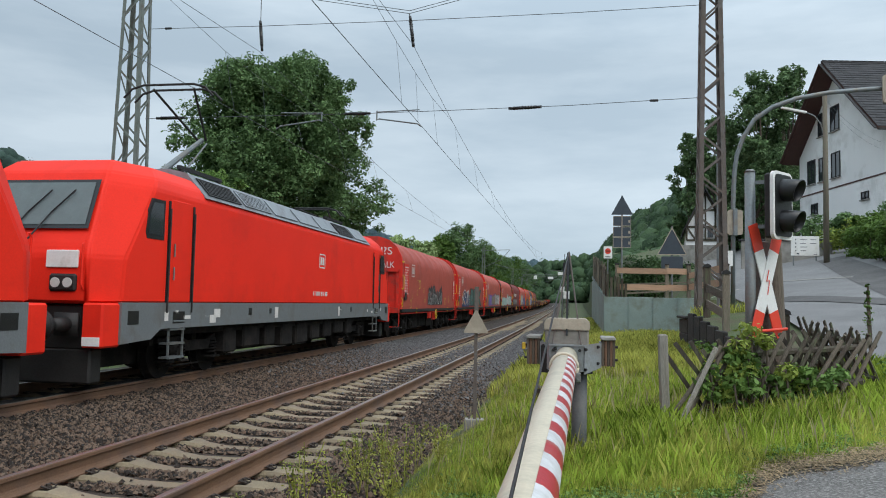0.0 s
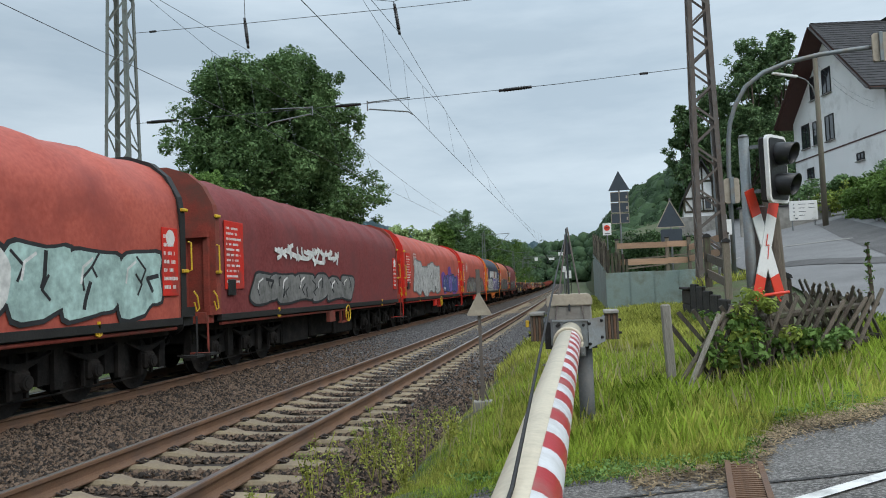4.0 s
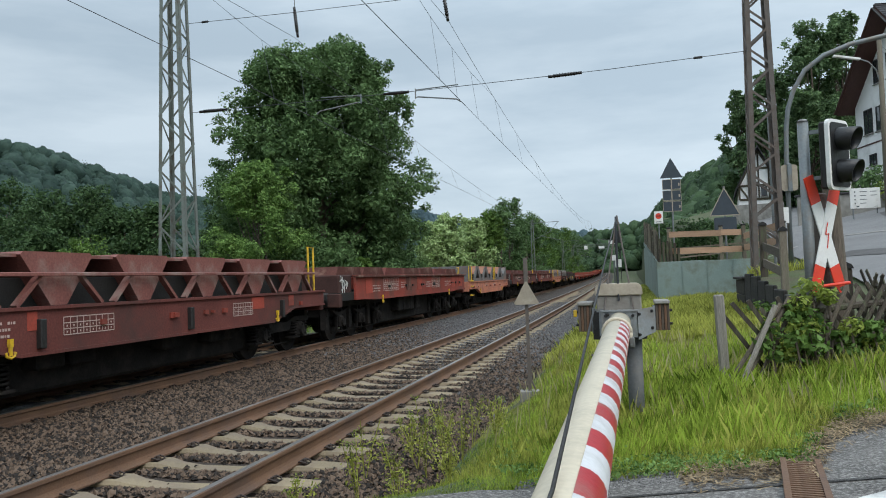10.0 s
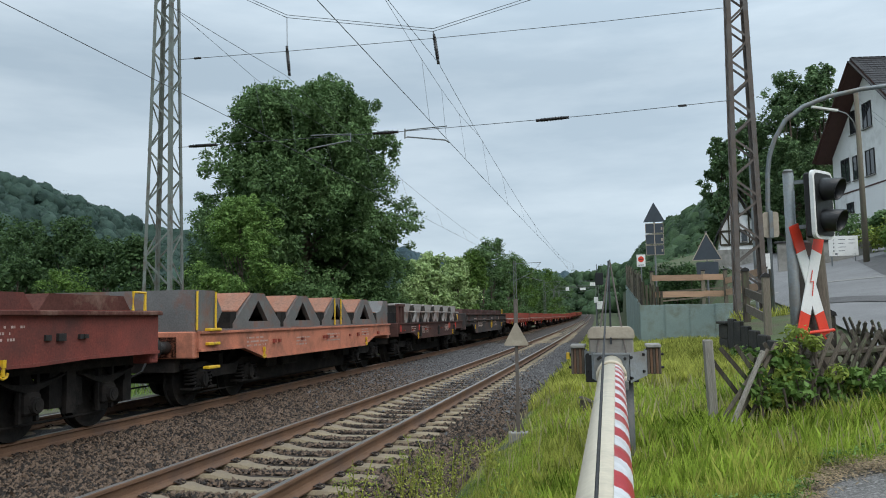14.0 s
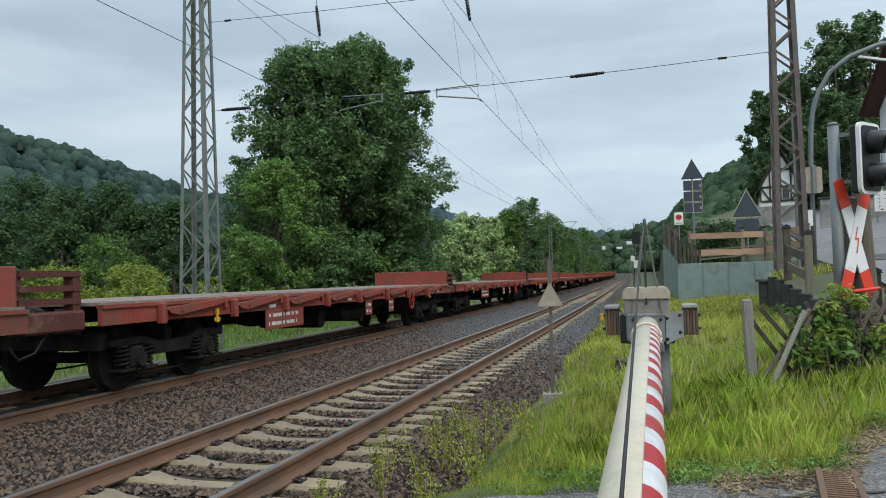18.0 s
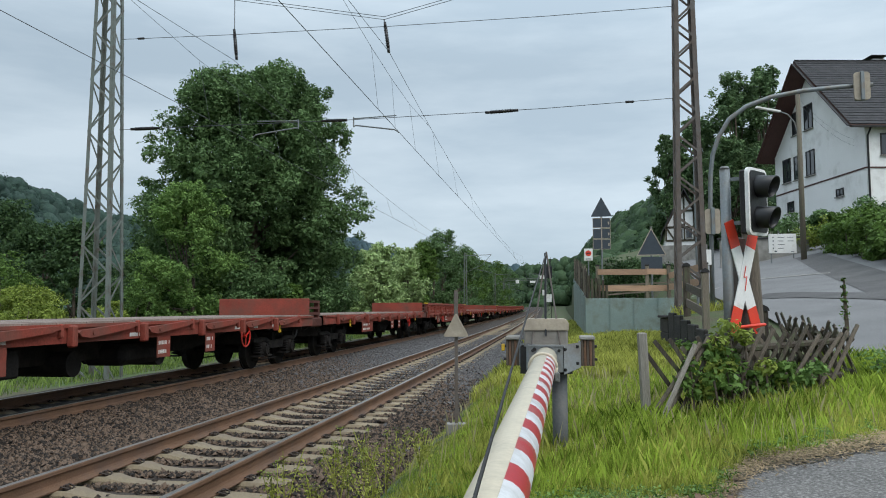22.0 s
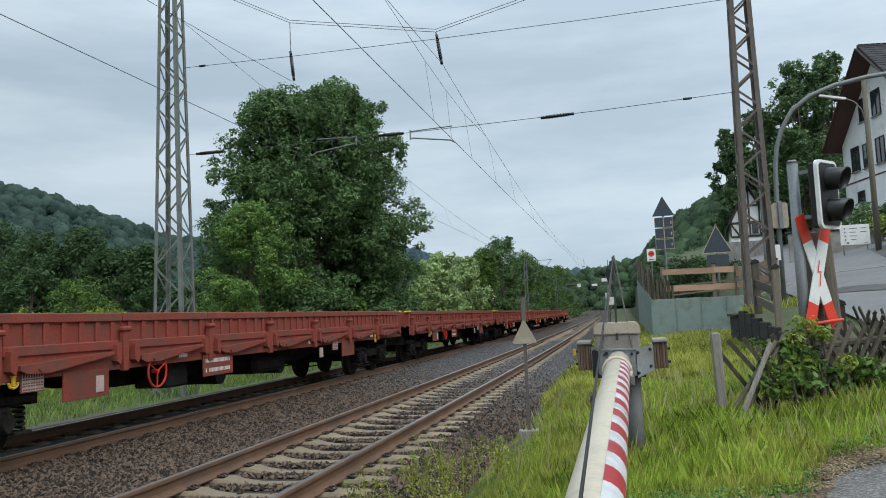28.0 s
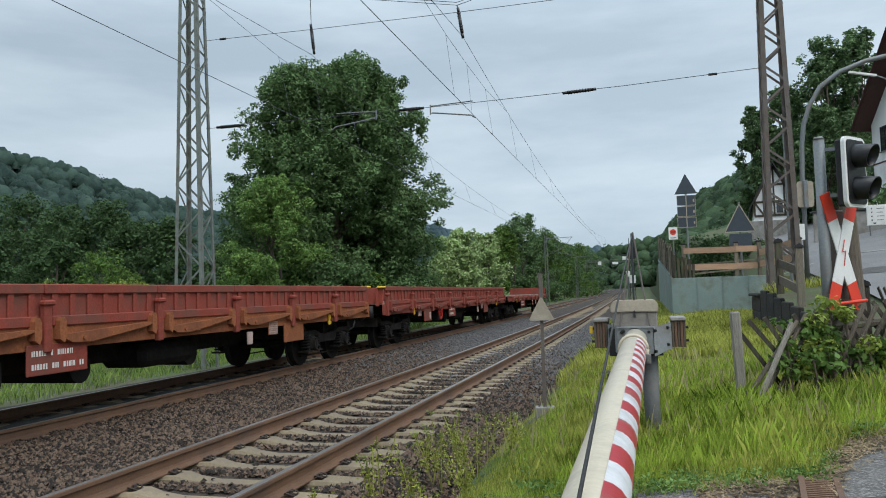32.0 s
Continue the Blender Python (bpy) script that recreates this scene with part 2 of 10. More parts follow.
M_WHITE = mat("white_paint", (0.78, 0.77, 0.74), 0.45, vary=0.08, scale=2, fine=40, bump=0.05, dirt=(0.50, 0.46, 0.38), dirt_scale=1.6, dirt_amount=0.25)
M_CREAM = mat("barrier_cream", (0.57, 0.495, 0.375), 0.6, vary=0.1, scale=3, fine=50, bump=0.08, dirt=(0.42, 0.37, 0.28), dirt_scale=5, dirt_amount=0.35)
M_REDREFL = mat("reflective_red", (0.42, 0.03, 0.04), 0.35, vary=0.12, scale=5, fine=90, bump=0.05, dirt=(0.33, 0.13, 0.11), dirt_scale=4, dirt_amount=0.3)
M_WHITEREFL = mat("reflective_white", (0.66, 0.66, 0.67), 0.4, vary=0.08, scale=5, fine=90, bump=0.05, dirt=(0.40, 0.39, 0.37), dirt_scale=4, dirt_amount=0.3)
M_CROSSRED = mat("cross_red", (0.72, 0.055, 0.025), 0.4, vary=0.1, bump=0.02)
M_GREYBOX = mat("drive_grey_paint", (0.27, 0.285, 0.295), 0.5, 0.2, vary=0.15, scale=4, fine=50, dirt=(0.20, 0.18, 0.16), dirt_scale=5, dirt_amount=0.35)
M_BOXTOP = mat("drive_hood_beige", (0.40, 0.34, 0.265), 0.8, vary=0.15, scale=4, fine=50, dirt=(0.27, 0.23, 0.18), dirt_scale=3, dirt_amount=0.45)
M_GREYBEIGE = mat("drive_hood_grey", (0.255, 0.235, 0.205), 0.75, vary=0.15, scale=4, fine=50, dirt=(0.19, 0.165, 0.14), dirt_scale=4, dirt_amount=0.45)
M_DARK = mat("dark_metal", (0.024, 0.022, 0.021), 0.6, 0.3, vary=0.35, scale=3, fine=40)
M_BLACK = mat("black_plastic", (0.012, 0.012, 0.013), 0.4, vary=0.2)
M_WOOD = mat("weathered_wood", (0.20, 0.165, 0.125), 0.9, vary=0.35, scale=3, fine=30, bump=0.5, stretch=(4, 4, 0.5), dirt=(0.11, 0.12, 0.075), dirt_scale=3, dirt_amount=0.45, piece=0.6)
M_WOODMID = mat("greyed_fence_wood", (0.125, 0.10, 0.078), 0.95, vary=0.4, scale=4, fine=30, bump=0.5, stretch=(4, 4, 0.5), dirt=(0.08, 0.075, 0.05), dirt_scale=4, dirt_amount=0.45, piece=0.8)
M_WOODDARK = mat("dark_rotting_wood", (0.062, 0.048, 0.037), 0.95, vary=0.4, scale=4, fine=30, bump=0.5, stretch=(4, 4, 0.5), dirt=(0.10, 0.115, 0.06), dirt_scale=4, dirt_amount=0.4, piece=0.8)
M_TARRED = mat("tarred_timber", (0.022, 0.019, 0.017), 0.9, vary=0.4, scale=4, fine=30, bump=0.5, dirt=(0.05, 0.043, 0.035), dirt_scale=3, dirt_amount=0.4, piece=0.6)
M_WOODGREY = mat("silvered_wood", (0.29, 0.265, 0.23), 0.95, vary=0.35, scale=3, fine=30, bump=0.6, stretch=(6, 6, 0.4), dirt=(0.15, 0.135, 0.10), dirt_scale=3, dirt_amount=0.4)
M_WOODLIGHT = mat("light_pine", (0.40, 0.25, 0.16), 0.8, vary=0.25, scale=3, fine=30, bump=0.3, stretch=(0.5, 4, 4), piece=0.6)
M_SHEET = mat("grey_green_sheet_steel", (0.24, 0.31, 0.29), 0.6, 0.2, vary=0.15, scale=1.5, fine=30, bump=0.1, dirt=(0.16, 0.17, 0.13), dirt_scale=1.5, dirt_amount=0.4, piece=0.5)
M_PLASTER = mat("white_plaster", (0.83, 0.825, 0.81), 0.9, vary=0.06, scale=0.6, fine=40, bump=0.25, dirt=(0.58, 0.57, 0.54), dirt_scale=0.5, dirt_amount=0.3)
M_TILE = mat("dark_roof_tile", (0.030, 0.028, 0.030), 0.75, vary=0.3, scale=3, fine=30, bump=0.3, piece=0.8, island=True)
M_FASCIA = mat("brown_fascia", (0.075, 0.030, 0.022), 0.6, vary=0.25, scale=3, fine=40, stretch=(4, 1, 1))
M_SCREEN = mat("windscreen_glass", (0.13, 0.155, 0.155), 0.25, vary=0.1, bump=0, spec=0.3)
M_GLASS = glass_mat("window_glass")
M_SIGNBACK = mat("sign_back_grey", (0.052, 0.064, 0.078), 0.5, 0.3, vary=0.15)
M_CONCRETE = mat("concrete", (0.30, 0.285, 0.26), 0.9, vary=0.2, scale=2, fine=50, bump=0.4, dirt=(0.17, 0.16, 0.14), dirt_scale=1.5, dirt_amount=0.5)
M_LOCO = mat("loco_red_paint", (0.86, 0.030, 0.014), 0.5, vary=0.07, scale=1, fine=40, bump=0.03, dirt=(0.70, 0.026, 0.014), dirt_scale=0.6, dirt_amount=0.3, spec=0.15)
M_LOCOGREY = mat("loco_grey_skirt", (0.155, 0.165, 0.17), 0.5, vary=0.12, scale=2, fine=40, dirt=(0.12, 0.11, 0.10), dirt_scale=2, dirt_amount=0.35)
M_LOCOROOF = mat("loco_roof_grey", (0.23, 0.25, 0.27), 0.5, 0.2, vary=0.12, scale=2, fine=40, dirt=(0.13, 0.12, 0.12), dirt_scale=1.2, dirt_amount=0.35)
M_TARP = mat("red_tarpaulin", (0.37, 0.056, 0.037), 0.6, spec=0.35, vary=0.18, scale=0.7, fine=14, bump=0.12, tint=(0.40, 0.078, 0.052), dirt=(0.26, 0.046, 0.034), dirt_scale=0.7, dirt_amount=0.45)
M_TARP2 = mat("red_tarpaulin_faded", (0.41, 0.070, 0.046), 0.6, spec=0.35, vary=0.18, scale=0.7, fine=14, bump=0.12, tint=(0.44, 0.10, 0.068), dirt=(0.29, 0.058, 0.043), dirt_scale=0.8, dirt_amount=0.4)
M_TARP3 = mat("dark_red_tarpaulin", (0.17, 0.031, 0.030), 0.7, spec=0.25, vary=0.2, scale=0.7, fine=14, bump=0.12, tint=(0.22, 0.052, 0.050), dirt=(0.13, 0.04, 0.04), dirt_scale=0.7, dirt_amount=0.5)
M_TARPWORN = mat("orange_brown_tarpaulin", (0.40, 0.088, 0.036), 0.6, spec=0.35, vary=0.25, scale=0.7, fine=14, bump=0.12, tint=(0.46, 0.13, 0.055), dirt=(0.25, 0.056, 0.032), dirt_scale=0.5, dirt_amount=0.5)
M_TARPNAVY = mat("navy_tarpaulin", (0.022, 0.030, 0.052), 0.55, vary=0.2, scale=0.7, fine=14, bump=0.12)
M_WRED = mat("wagon_red_paint", (0.60, 0.03, 0.018), 0.6, spec=0.25, vary=0.15, scale=2, fine=40, bump=0.08, dirt=(0.20, 0.05, 0.04), dirt_scale=1.6, dirt_amount=0.4)
M_WORANGE = mat("wagon_orange_paint", (0.72, 0.19, 0.02), 0.5, vary=0.12, scale=2, fine=40, bump=0.05, dirt=(0.35, 0.12, 0.04), dirt_scale=2, dirt_amount=0.35)
M_WRUST = mat("wagon_brown_red", (0.26, 0.052, 0.036), 0.8, spec=0.25, vary=0.3, scale=1.6, fine=35, bump=0.15, dirt=(0.12, 0.055, 0.042), dirt_scale=1.2, dirt_amount=0.5)
M_WPATCH = mat("wagon_fresh_red_patch", (0.34, 0.062, 0.040), 0.75, spec=0.25, vary=0.25, scale=2, fine=35, bump=0.1, dirt=(0.17, 0.055, 0.042), dirt_scale=1.5, dirt_amount=0.4)
M_WRUST2 = mat("wagon_oxide_red", (0.26, 0.055, 0.037), 0.8, spec=0.25, vary=0.3, scale=1.6, fine=35, bump=0.15, dirt=(0.15, 0.065, 0.048), dirt_scale=1.2, dirt_amount=0.5)
M_WSILL = mat("wagon_rusty_sill", (0.30, 0.105, 0.045), 0.85, spec=0.2, vary=0.35, scale=1.6, fine=35, bump=0.15, dirt=(0.16, 0.06, 0.035), dirt_scale=1.4, dirt_amount=0.5)
M_WEAR = mat("worn_rust_plate", (0.30, 0.15, 0.10), 0.7, spec=0.3, vary=0.4, scale=1.5, fine=25, bump=0.15, dirt=(0.33, 0.11, 0.055), dirt_scale=1.3, dirt_amount=0.5)
M_WRUSTM = mat("wagon_maroon", (0.20, 0.050, 0.038), 0.8, spec=0.3, vary=0.35, scale=1.2, fine=35, bump=0.2, dirt=(0.075, 0.035, 0.03), dirt_scale=0.8, dirt_amount=0.5)
M_WRUSTD = mat("wagon_dark_rust", (0.095, 0.036, 0.028), 0.85, spec=0.2, vary=0.35, scale=2, fine=30, bump=0.2, dirt=(0.26, 0.17, 0.13), dirt_scale=1.4, dirt_amount=0.3)
M_WRUSTB = mat("wagon_sooty_red", (0.135, 0.040, 0.032), 0.8, spec=0.3, vary=0.3, scale=1.6, fine=35, bump=0.2, dirt=(0.065, 0.035, 0.03), dirt_scale=1.0, dirt_amount=0.5)
M_SADDLE = mat("scuffed_saddle_steel", (0.21, 0.075, 0.06), 0.6, 0.1, vary=0.35, scale=2, fine=30, bump=0.2, dirt=(0.30, 0.22, 0.19), dirt_scale=1.5, dirt_amount=0.4)
M_SADDLEPALE = mat("pale_saddle_steel", (0.30, 0.275, 0.255), 0.6, 0.1, vary=0.3, scale=2, fine=30, bump=0.2, dirt=(0.26, 0.13, 0.095), dirt_scale=1.6, dirt_amount=0.42)
M_WORNG2 = mat("wagon_faded_orange", (0.52, 0.185, 0.11), 0.7, vary=0.25, scale=1.6, fine=35, bump=0.15, dirt=(0.20, 0.085, 0.055), dirt_scale=1.8, dirt_amount=0.5)
M_WBLACK = mat("wagon_sooty_black", (0.042, 0.037, 0.036), 0.8, spec=0.3, vary=0.3, scale=1.6, fine=35, bump=0.15, dirt=(0.11, 0.06, 0.048), dirt_scale=1.2, dirt_amount=0.4)
M_WPLAT = mat("wagon_grimy_brown", (0.058, 0.030, 0.026), 0.85, spec=0.2, vary=0.35, scale=1.6, fine=35, bump=0.2, dirt=(0.10, 0.045, 0.036), dirt_scale=1.0, dirt_amount=0.5)
M_CRADLE = mat("cradle_steel_grey", (0.16, 0.155, 0.15), 0.65, 0.3, vary=0.25, scale=2, fine=35, bump=0.15, dirt=(0.23, 0.10, 0.065), dirt_scale=1.8, dirt_amount=0.4)
M_DECK = mat("wagon_plank_deck", (0.24, 0.19, 0.16), 0.9, vary=0.3, scale=2, fine=30, bump=0.4, dirt=(0.15, 0.09, 0.07), dirt_scale=1.5, dirt_amount=0.5, piece=0.6)
M_UNDER = mat("bogie_grime", (0.016, 0.014, 0.013), 0.9, 0.0, vary=0.4, scale=3, fine=30, bump=0.3, dirt=(0.034, 0.028, 0.024), dirt_scale=3, dirt_amount=0.4, spec=0.2)
M_BLUEPANEL = mat("blue_panel", (0.02, 0.05, 0.16), 0.5, vary=0.15)
M_YELLOW = mat("yellow_paint", (0.68, 0.42, 0.02), 0.5, vary=0.15, dirt=(0.30, 0.18, 0.04), dirt_scale=6, dirt_amount=0.35)
M_STENCIL = mat("stencil_faded", (0.46, 0.34, 0.30), 0.75, vary=0.3, scale=6)
M_FADEDWHITE = mat("faded_white", (0.55, 0.43, 0.39), 0.7, vary=0.2, scale=6)
M_LETTER = mat("stencil_white", (0.66, 0.62, 0.58), 0.7, vary=0.15, scale=8)
M_LAMP = mat("lamp_lens", (0.55, 0.55, 0.52), 0.2, vary=0.1)

# ---- mesh helpers ----
def mesh_from(name, bm, material, smooth=False):
    me = bpy.data.meshes.new(name)
    bm.normal_update()
    bm.to_mesh(me)
    bm.free()
    for m in (material if isinstance(material, (list, tuple)) else [material]):
        me.materials.append(m)
    if smooth:
        me.polygons.foreach_set("use_smooth", [True] * len(me.polygons))
    return me


def part(name, bm, material, parent=None, label="", smooth=False, at=None):
    ob = new(name, mesh_from(name, bm, material, smooth))
    if parent is not None:
        ob.parent = parent
    if at is not None:
        ob.matrix_basis = at
    if label:
        ob["label"] = label
    if name in ("lettering", "sprayed_rings", "markings"):
        ob["kind"] = "stuff"
    return ob


def thing(name, label, category, group="", kind="", at=None):
    ob = new(name)
    ob.empty_display_size = 0.2
    if at is not None:
        ob.matrix_basis = at
    return tagged(ob, label, category, group, kind)


def box(bm, x0, x1, y0, y1, z0, z1, m=None, mi=0):
    vs = [Vector((x, y, z)) for z in (z0, z1) for y in (y0, y1) for x in (x0, x1)]
    v = [bm.verts.new(m @ p if m else p) for p in vs]
    for f in ((0, 2, 3, 1), (4, 5, 7, 6), (0, 1, 5, 4), (1, 3, 7, 5), (3, 2, 6, 7), (2, 0, 4, 6)):
        face = bm.faces.new([v[i] for i in f])
        face.material_index = mi
    return v


def bbox(bm, x0, x1, y0, y1, z0, z1, r=0.02, m=None):
    """A box with chamfered edges: cross-section rounded about each axis."""
    b = bmesh.new()
    box(b, x0, x1, y0, y1, z0, z1)
    r = min(r, (x1 - x0) * 0.45, (y1 - y0) * 0.45, (z1 - z0) * 0.45)
    bmesh.ops.bevel(b, geom=list(b.edges), offset=r, segments=1, affect="EDGES")
    tmp = bpy.data.meshes.new("tmp")
    if m:
        b.transform(m)
    b.to_mesh(tmp)
    b.free()
    bm.from_mesh(tmp)
    bpy.data.meshes.remove(tmp)


def rod(bm, p, q, r, n=8, r2=None, mi=0, caps=True):
    """A round bar from p to q."""
    p, q = Vector(p), Vector(q)
    d = (q - p)
    if d.length < 1e-6:
        return
    d.normalize()
    a = d.orthogonal().normalized()
    b = d.cross(a)
    r2 = r if r2 is None else r2
    ring = []
    for c, rr in ((p, r), (q, r2)):
        ring.append([bm.verts.new(c + (a * math.cos(2 * math.pi * i / n) + b * math.sin(2 * math.pi * i / n)) * rr) for i in range(n)])
    for i in range(n):
        f = bm.faces.new((ring[0][i], ring[0][(i + 1) % n], ring[1][(i + 1) % n], ring[1][i]))
        f.material_index = mi
    if caps:
        bm.faces.new(ring[0][::-1]).material_index = mi
        bm.faces.new(ring[1]).material_index = mi


def tube(bm, pts, r, n=6, mi=0):
    """A bent round bar through the points."""
    pts = [Vector(p) for p in pts]
    rings = []
    for i, p in enumerate(pts):
        d = (pts[min(i + 1, len(pts) - 1)] - pts[max(i - 1, 0)]).normalized()
        a = d.cross(Vector((0.13, 0.37, 0.92)))
        if a.length < 1e-3:
            a = d.orthogonal()
        a.normalize()
        b = d.cross(a)
        rings.append([bm.verts.new(p + (a * math.cos(2 * math.pi * k / n) + b * math.sin(2 * math.pi * k / n)) * r) for k in range(n)])
    for s, t in zip(rings, rings[1:]):
        for k in range(n):
            bm.faces.new((s[k], s[(k + 1) % n], t[(k + 1) % n], t[k])).material_index = mi
    bm.faces.new(rings[0][::-1]).material_index = mi
    bm.faces.new(rings[-1]).material_index = mi


def beam(bm, p, q, w, h, up=(0, 0, 1), mi=0):
    """A rectangular bar from p to q, w wide and h high."""
    p, q = Vector(p), Vector(q)
    d = (q - p)
    ln = d.length
    d.normalize()
    u = Vector(up)
    s = d.cross(u)
    if s.length < 1e-4:
        s = d.orthogonal()
    s.normalize()
    u = s.cross(d)
    m = Matrix((s, d, u)).transposed().to_4x4()
    m.translation = p
    box(bm, -w / 2, w / 2, 0, ln, -h / 2, h / 2, m, mi)


def prism(bm, outline, x0, x1, axis="y", mi=0):
    """Extrude a 2D outline (a, b) along an axis: y -> (a, s, b); x -> (s, a, b); z -> (a, b, s)."""
    def p(a, b, s):
        return {"y": (a, s, b), "x": (s, a, b), "z": (a, b, s)}[axis]
    A = [bm.verts.new(p(a, b, x0)) for a, b in outline]
    B = [bm.verts.new(p(a, b, x1)) for a, b in outline]
    n = len(outline)
    for i in range(n):
        bm.faces.new((A[i], A[(i + 1) % n], B[(i + 1) % n], B[i])).material_index = mi
    bm.faces.new(A[::-1]).material_index = mi
    bm.faces.new(B).material_index = mi


def rounded(w, h, r, n=5):
    o = []
    for cx, cz, a0 in ((w / 2 - r, h / 2 - r, 0), (-w / 2 + r, h / 2 - r, 90), (-w / 2 + r, -h / 2 + r, 180), (w / 2 - r, -h / 2 + r, 270)):
        for i in range(n + 1):
            a = radians(a0 + 90 * i / n)
            o.append((cx + r * math.cos(a), cz + r * math.sin(a)))
    return o


def fixn(bm):
    bmesh.ops.recalc_face_normals(bm, faces=list(bm.faces))
    return bm


def raw_mesh(name, verts, faces, material, parent=None, smooth=False):
    me = bpy.data.meshes.new(name)
    me.from_pydata(verts, [], faces)
    me.materials.append(material)
    if smooth:
        me.polygons.foreach_set("use_smooth", [True] * len(me.polygons))
    ob = new(name, me)
    if parent is not None:
        ob.parent = parent
    return ob


def quads_mesh(name, V, material, parent=None, k=4):
    """A mesh of loose k-gons from an array (n, k, 3)."""
    V = np.asarray(V, dtype=np.float32)
    n = V.shape[0]
    me = bpy.data.meshes.new(name)
    me.vertices.add(n * k)
    me.vertices.foreach_set("co", V.reshape(-1))
    me.loops.add(n * k)
    me.loops.foreach_set("vertex_index", np.arange(n * k, dtype=np.int32))
    me.polygons.add(n)
    me.polygons.foreach_set("loop_start", np.arange(0, n * k, k, dtype=np.int32))
    me.update(calc_edges=True)
    me.materials.append(material)
    ob = new(name, me)
    if parent is not None:
        ob.parent = parent
    return ob


# ---- plan ----
SPACING = 4.472


def track_x(y):
    """Centre line of the near track: a bend to the left, a straight, a second gentle bend."""
    if y <= 0:
        return -3.731
    c = min(y, 70.0)
    x = -3.731 - 1.794e-4 * c * c + 2.38e-7 * c ** 3
    return x - 0.0216 * (y - c) - 4e-5 * max(0.0, y - 250) ** 2


def grade(y):
    """The line climbs gently far off."""
    return 2.0e-5 * max(0.0, min(y, 420.0) - 110) ** 2


def track_dir(y):
    d = (track_x(y + 0.5) - track_x(y - 0.5))
    return Vector((d, 1, 0)).normalized()


def on_track(y, off, z):
    d = track_dir(y)
    return Vector((track_x(y) + off * d.y, y - off * d.x, z + grade(y)))


def ground_z(x, y):
    """The natural ground: low beside the tracks, climbing to the road on the hillside."""
    t = x - track_x(y)
    if t > 2.2:
        u = t - 2.2
        z = -0.22 + 0.36 * min(u / 0.6, 1) + 0.10 * max(0, min(u - 0.9, 3.0))
        if y < 5.7:
            k = max(0.0, min(1.0, (5.7 - y) / 1.1))
            z += (0.02 + 0.085 * min(t - 0.6, 12) - z) * k
        return z
    if t < -SPACING - 2.6:
        return -0.45 - 0.02 * min(60, max(0, -SPACING - 2.6 - t))
    return -0.62

# ---- ground, road and hillside ----
def smooth(a, b, v):
    t = max(0.0, min(1.0, (v - a) / (b - a)))
    return t * t * (3 - 2 * t)


def upper_z(x, y):
    """The climbing road and yard on the hillside."""
    z = 0.36 + 0.115 * max(0, x - 2.3) + 0.072 * max(0, min(y - 8.5, 11.5)) + 0.10 * max(0, x - 9.0)
    z += 0.072 * max(0, y - 20) * smooth(4.2, 6.5, x)
    if y > 29.3:
        z = max(z, 1.75)
    return min(z, 14 + 0.02 * x)


def ground_at(x, y):
    if y > 9.0:
        edge = 2.75 if y < 20.6 else 4.3 if y < 29.3 else 0.95
        k = smooth(edge - 0.06, edge + 0.06, x) * smooth(9.0, 12.0, y)
        lo = ground_z(x, y) + grade(y)
        return lo + (max(upper_z(x, y), lo) - lo) * k if k > 0 else lo
    return ground_z(x, y)


def build_ground():
    xs = sorted(set([-900, -600, -400, -280, -200, -150, -110, -80, -60, -45, -35, -28, -22, -18, -15, -13, -12]
                    + [round(-11 + 0.25 * i, 3) for i in range(90)] + [2.69, 2.81, 0.89, 1.01, 4.24, 4.36]
                    + [11.5 + i for i in range(14)] + [28, 32, 38, 46, 60, 80, 110, 160, 240, 400, 700, 900]))
    ys = sorted(set([-300, -150, -80, -50, -30, -20, -14] + [round(-10 + 0.5 * i, 3) for i in range(90)] + [5.15, 5.25, 20.55, 20.65, 29.25, 29.35]
                    + [36 + 2 * i for i in range(30)] + [100, 110, 120, 135, 150, 175, 200, 240, 300, 380, 500, 700, 1000, 1500]))
    verts, faces = [], []
    for y in ys:
        for x in xs:
            z = ground_at(x, y)
            if -10 < x < 12 and y < 60:
                z += 0.02 * noise.noise((x * 1.3, y * 1.3, 0))
            verts.append((x, y, z))
    w = len(xs)
    for j in range(len(ys) - 1):
        for i in range(w - 1):
            a = j * w + i
            faces.append((a, a + 1, a + 1 + w, a + w))
    ob = raw_mesh("ground", verts, faces, M_SOIL, smooth=False)
    tagged(ob, "uneven earth and turf beside the railway line", "ground", kind="structure")


def strip(name, left, right, zoff, material, label, steps, parent=None, category=""):
    """A sheet between two lines of (x, y), draped on the ground and raised by zoff, with a skirt."""
    verts, faces = [], []
    n = 25 if abs(right[0][0] - left[0][0]) > 5 or abs(right[0][1] - left[0][1]) > 5 else 7
    for l, r in zip(left, right):
        for i in range(n):
            u = i / (n - 1)
            x, y = l[0] + (r[0] - l[0]) * u, l[1] + (r[1] - l[1]) * u
            verts.append((x, y, ground_at(x, y) + zoff))
    for j in range(len(left) - 1):
        for i in range(n - 1):
            a = j * n + i
            faces.append((a, a + 1, a + 1 + n, a + n))
    ob = raw_mesh(name, verts, faces, material, parent)
    if label:
        tagged(ob, label, category or "road", kind="structure")
    return ob


def road_edge(x):
    return 4.5 + 0.09 * (x + 0.2) + 0.85 * smooth(0.85, 1.35, x) + 0.5 * max(0, x - 1.35) + 0.03 * math.sin(x * 5.3) + 0.02 * math.sin(x * 13)


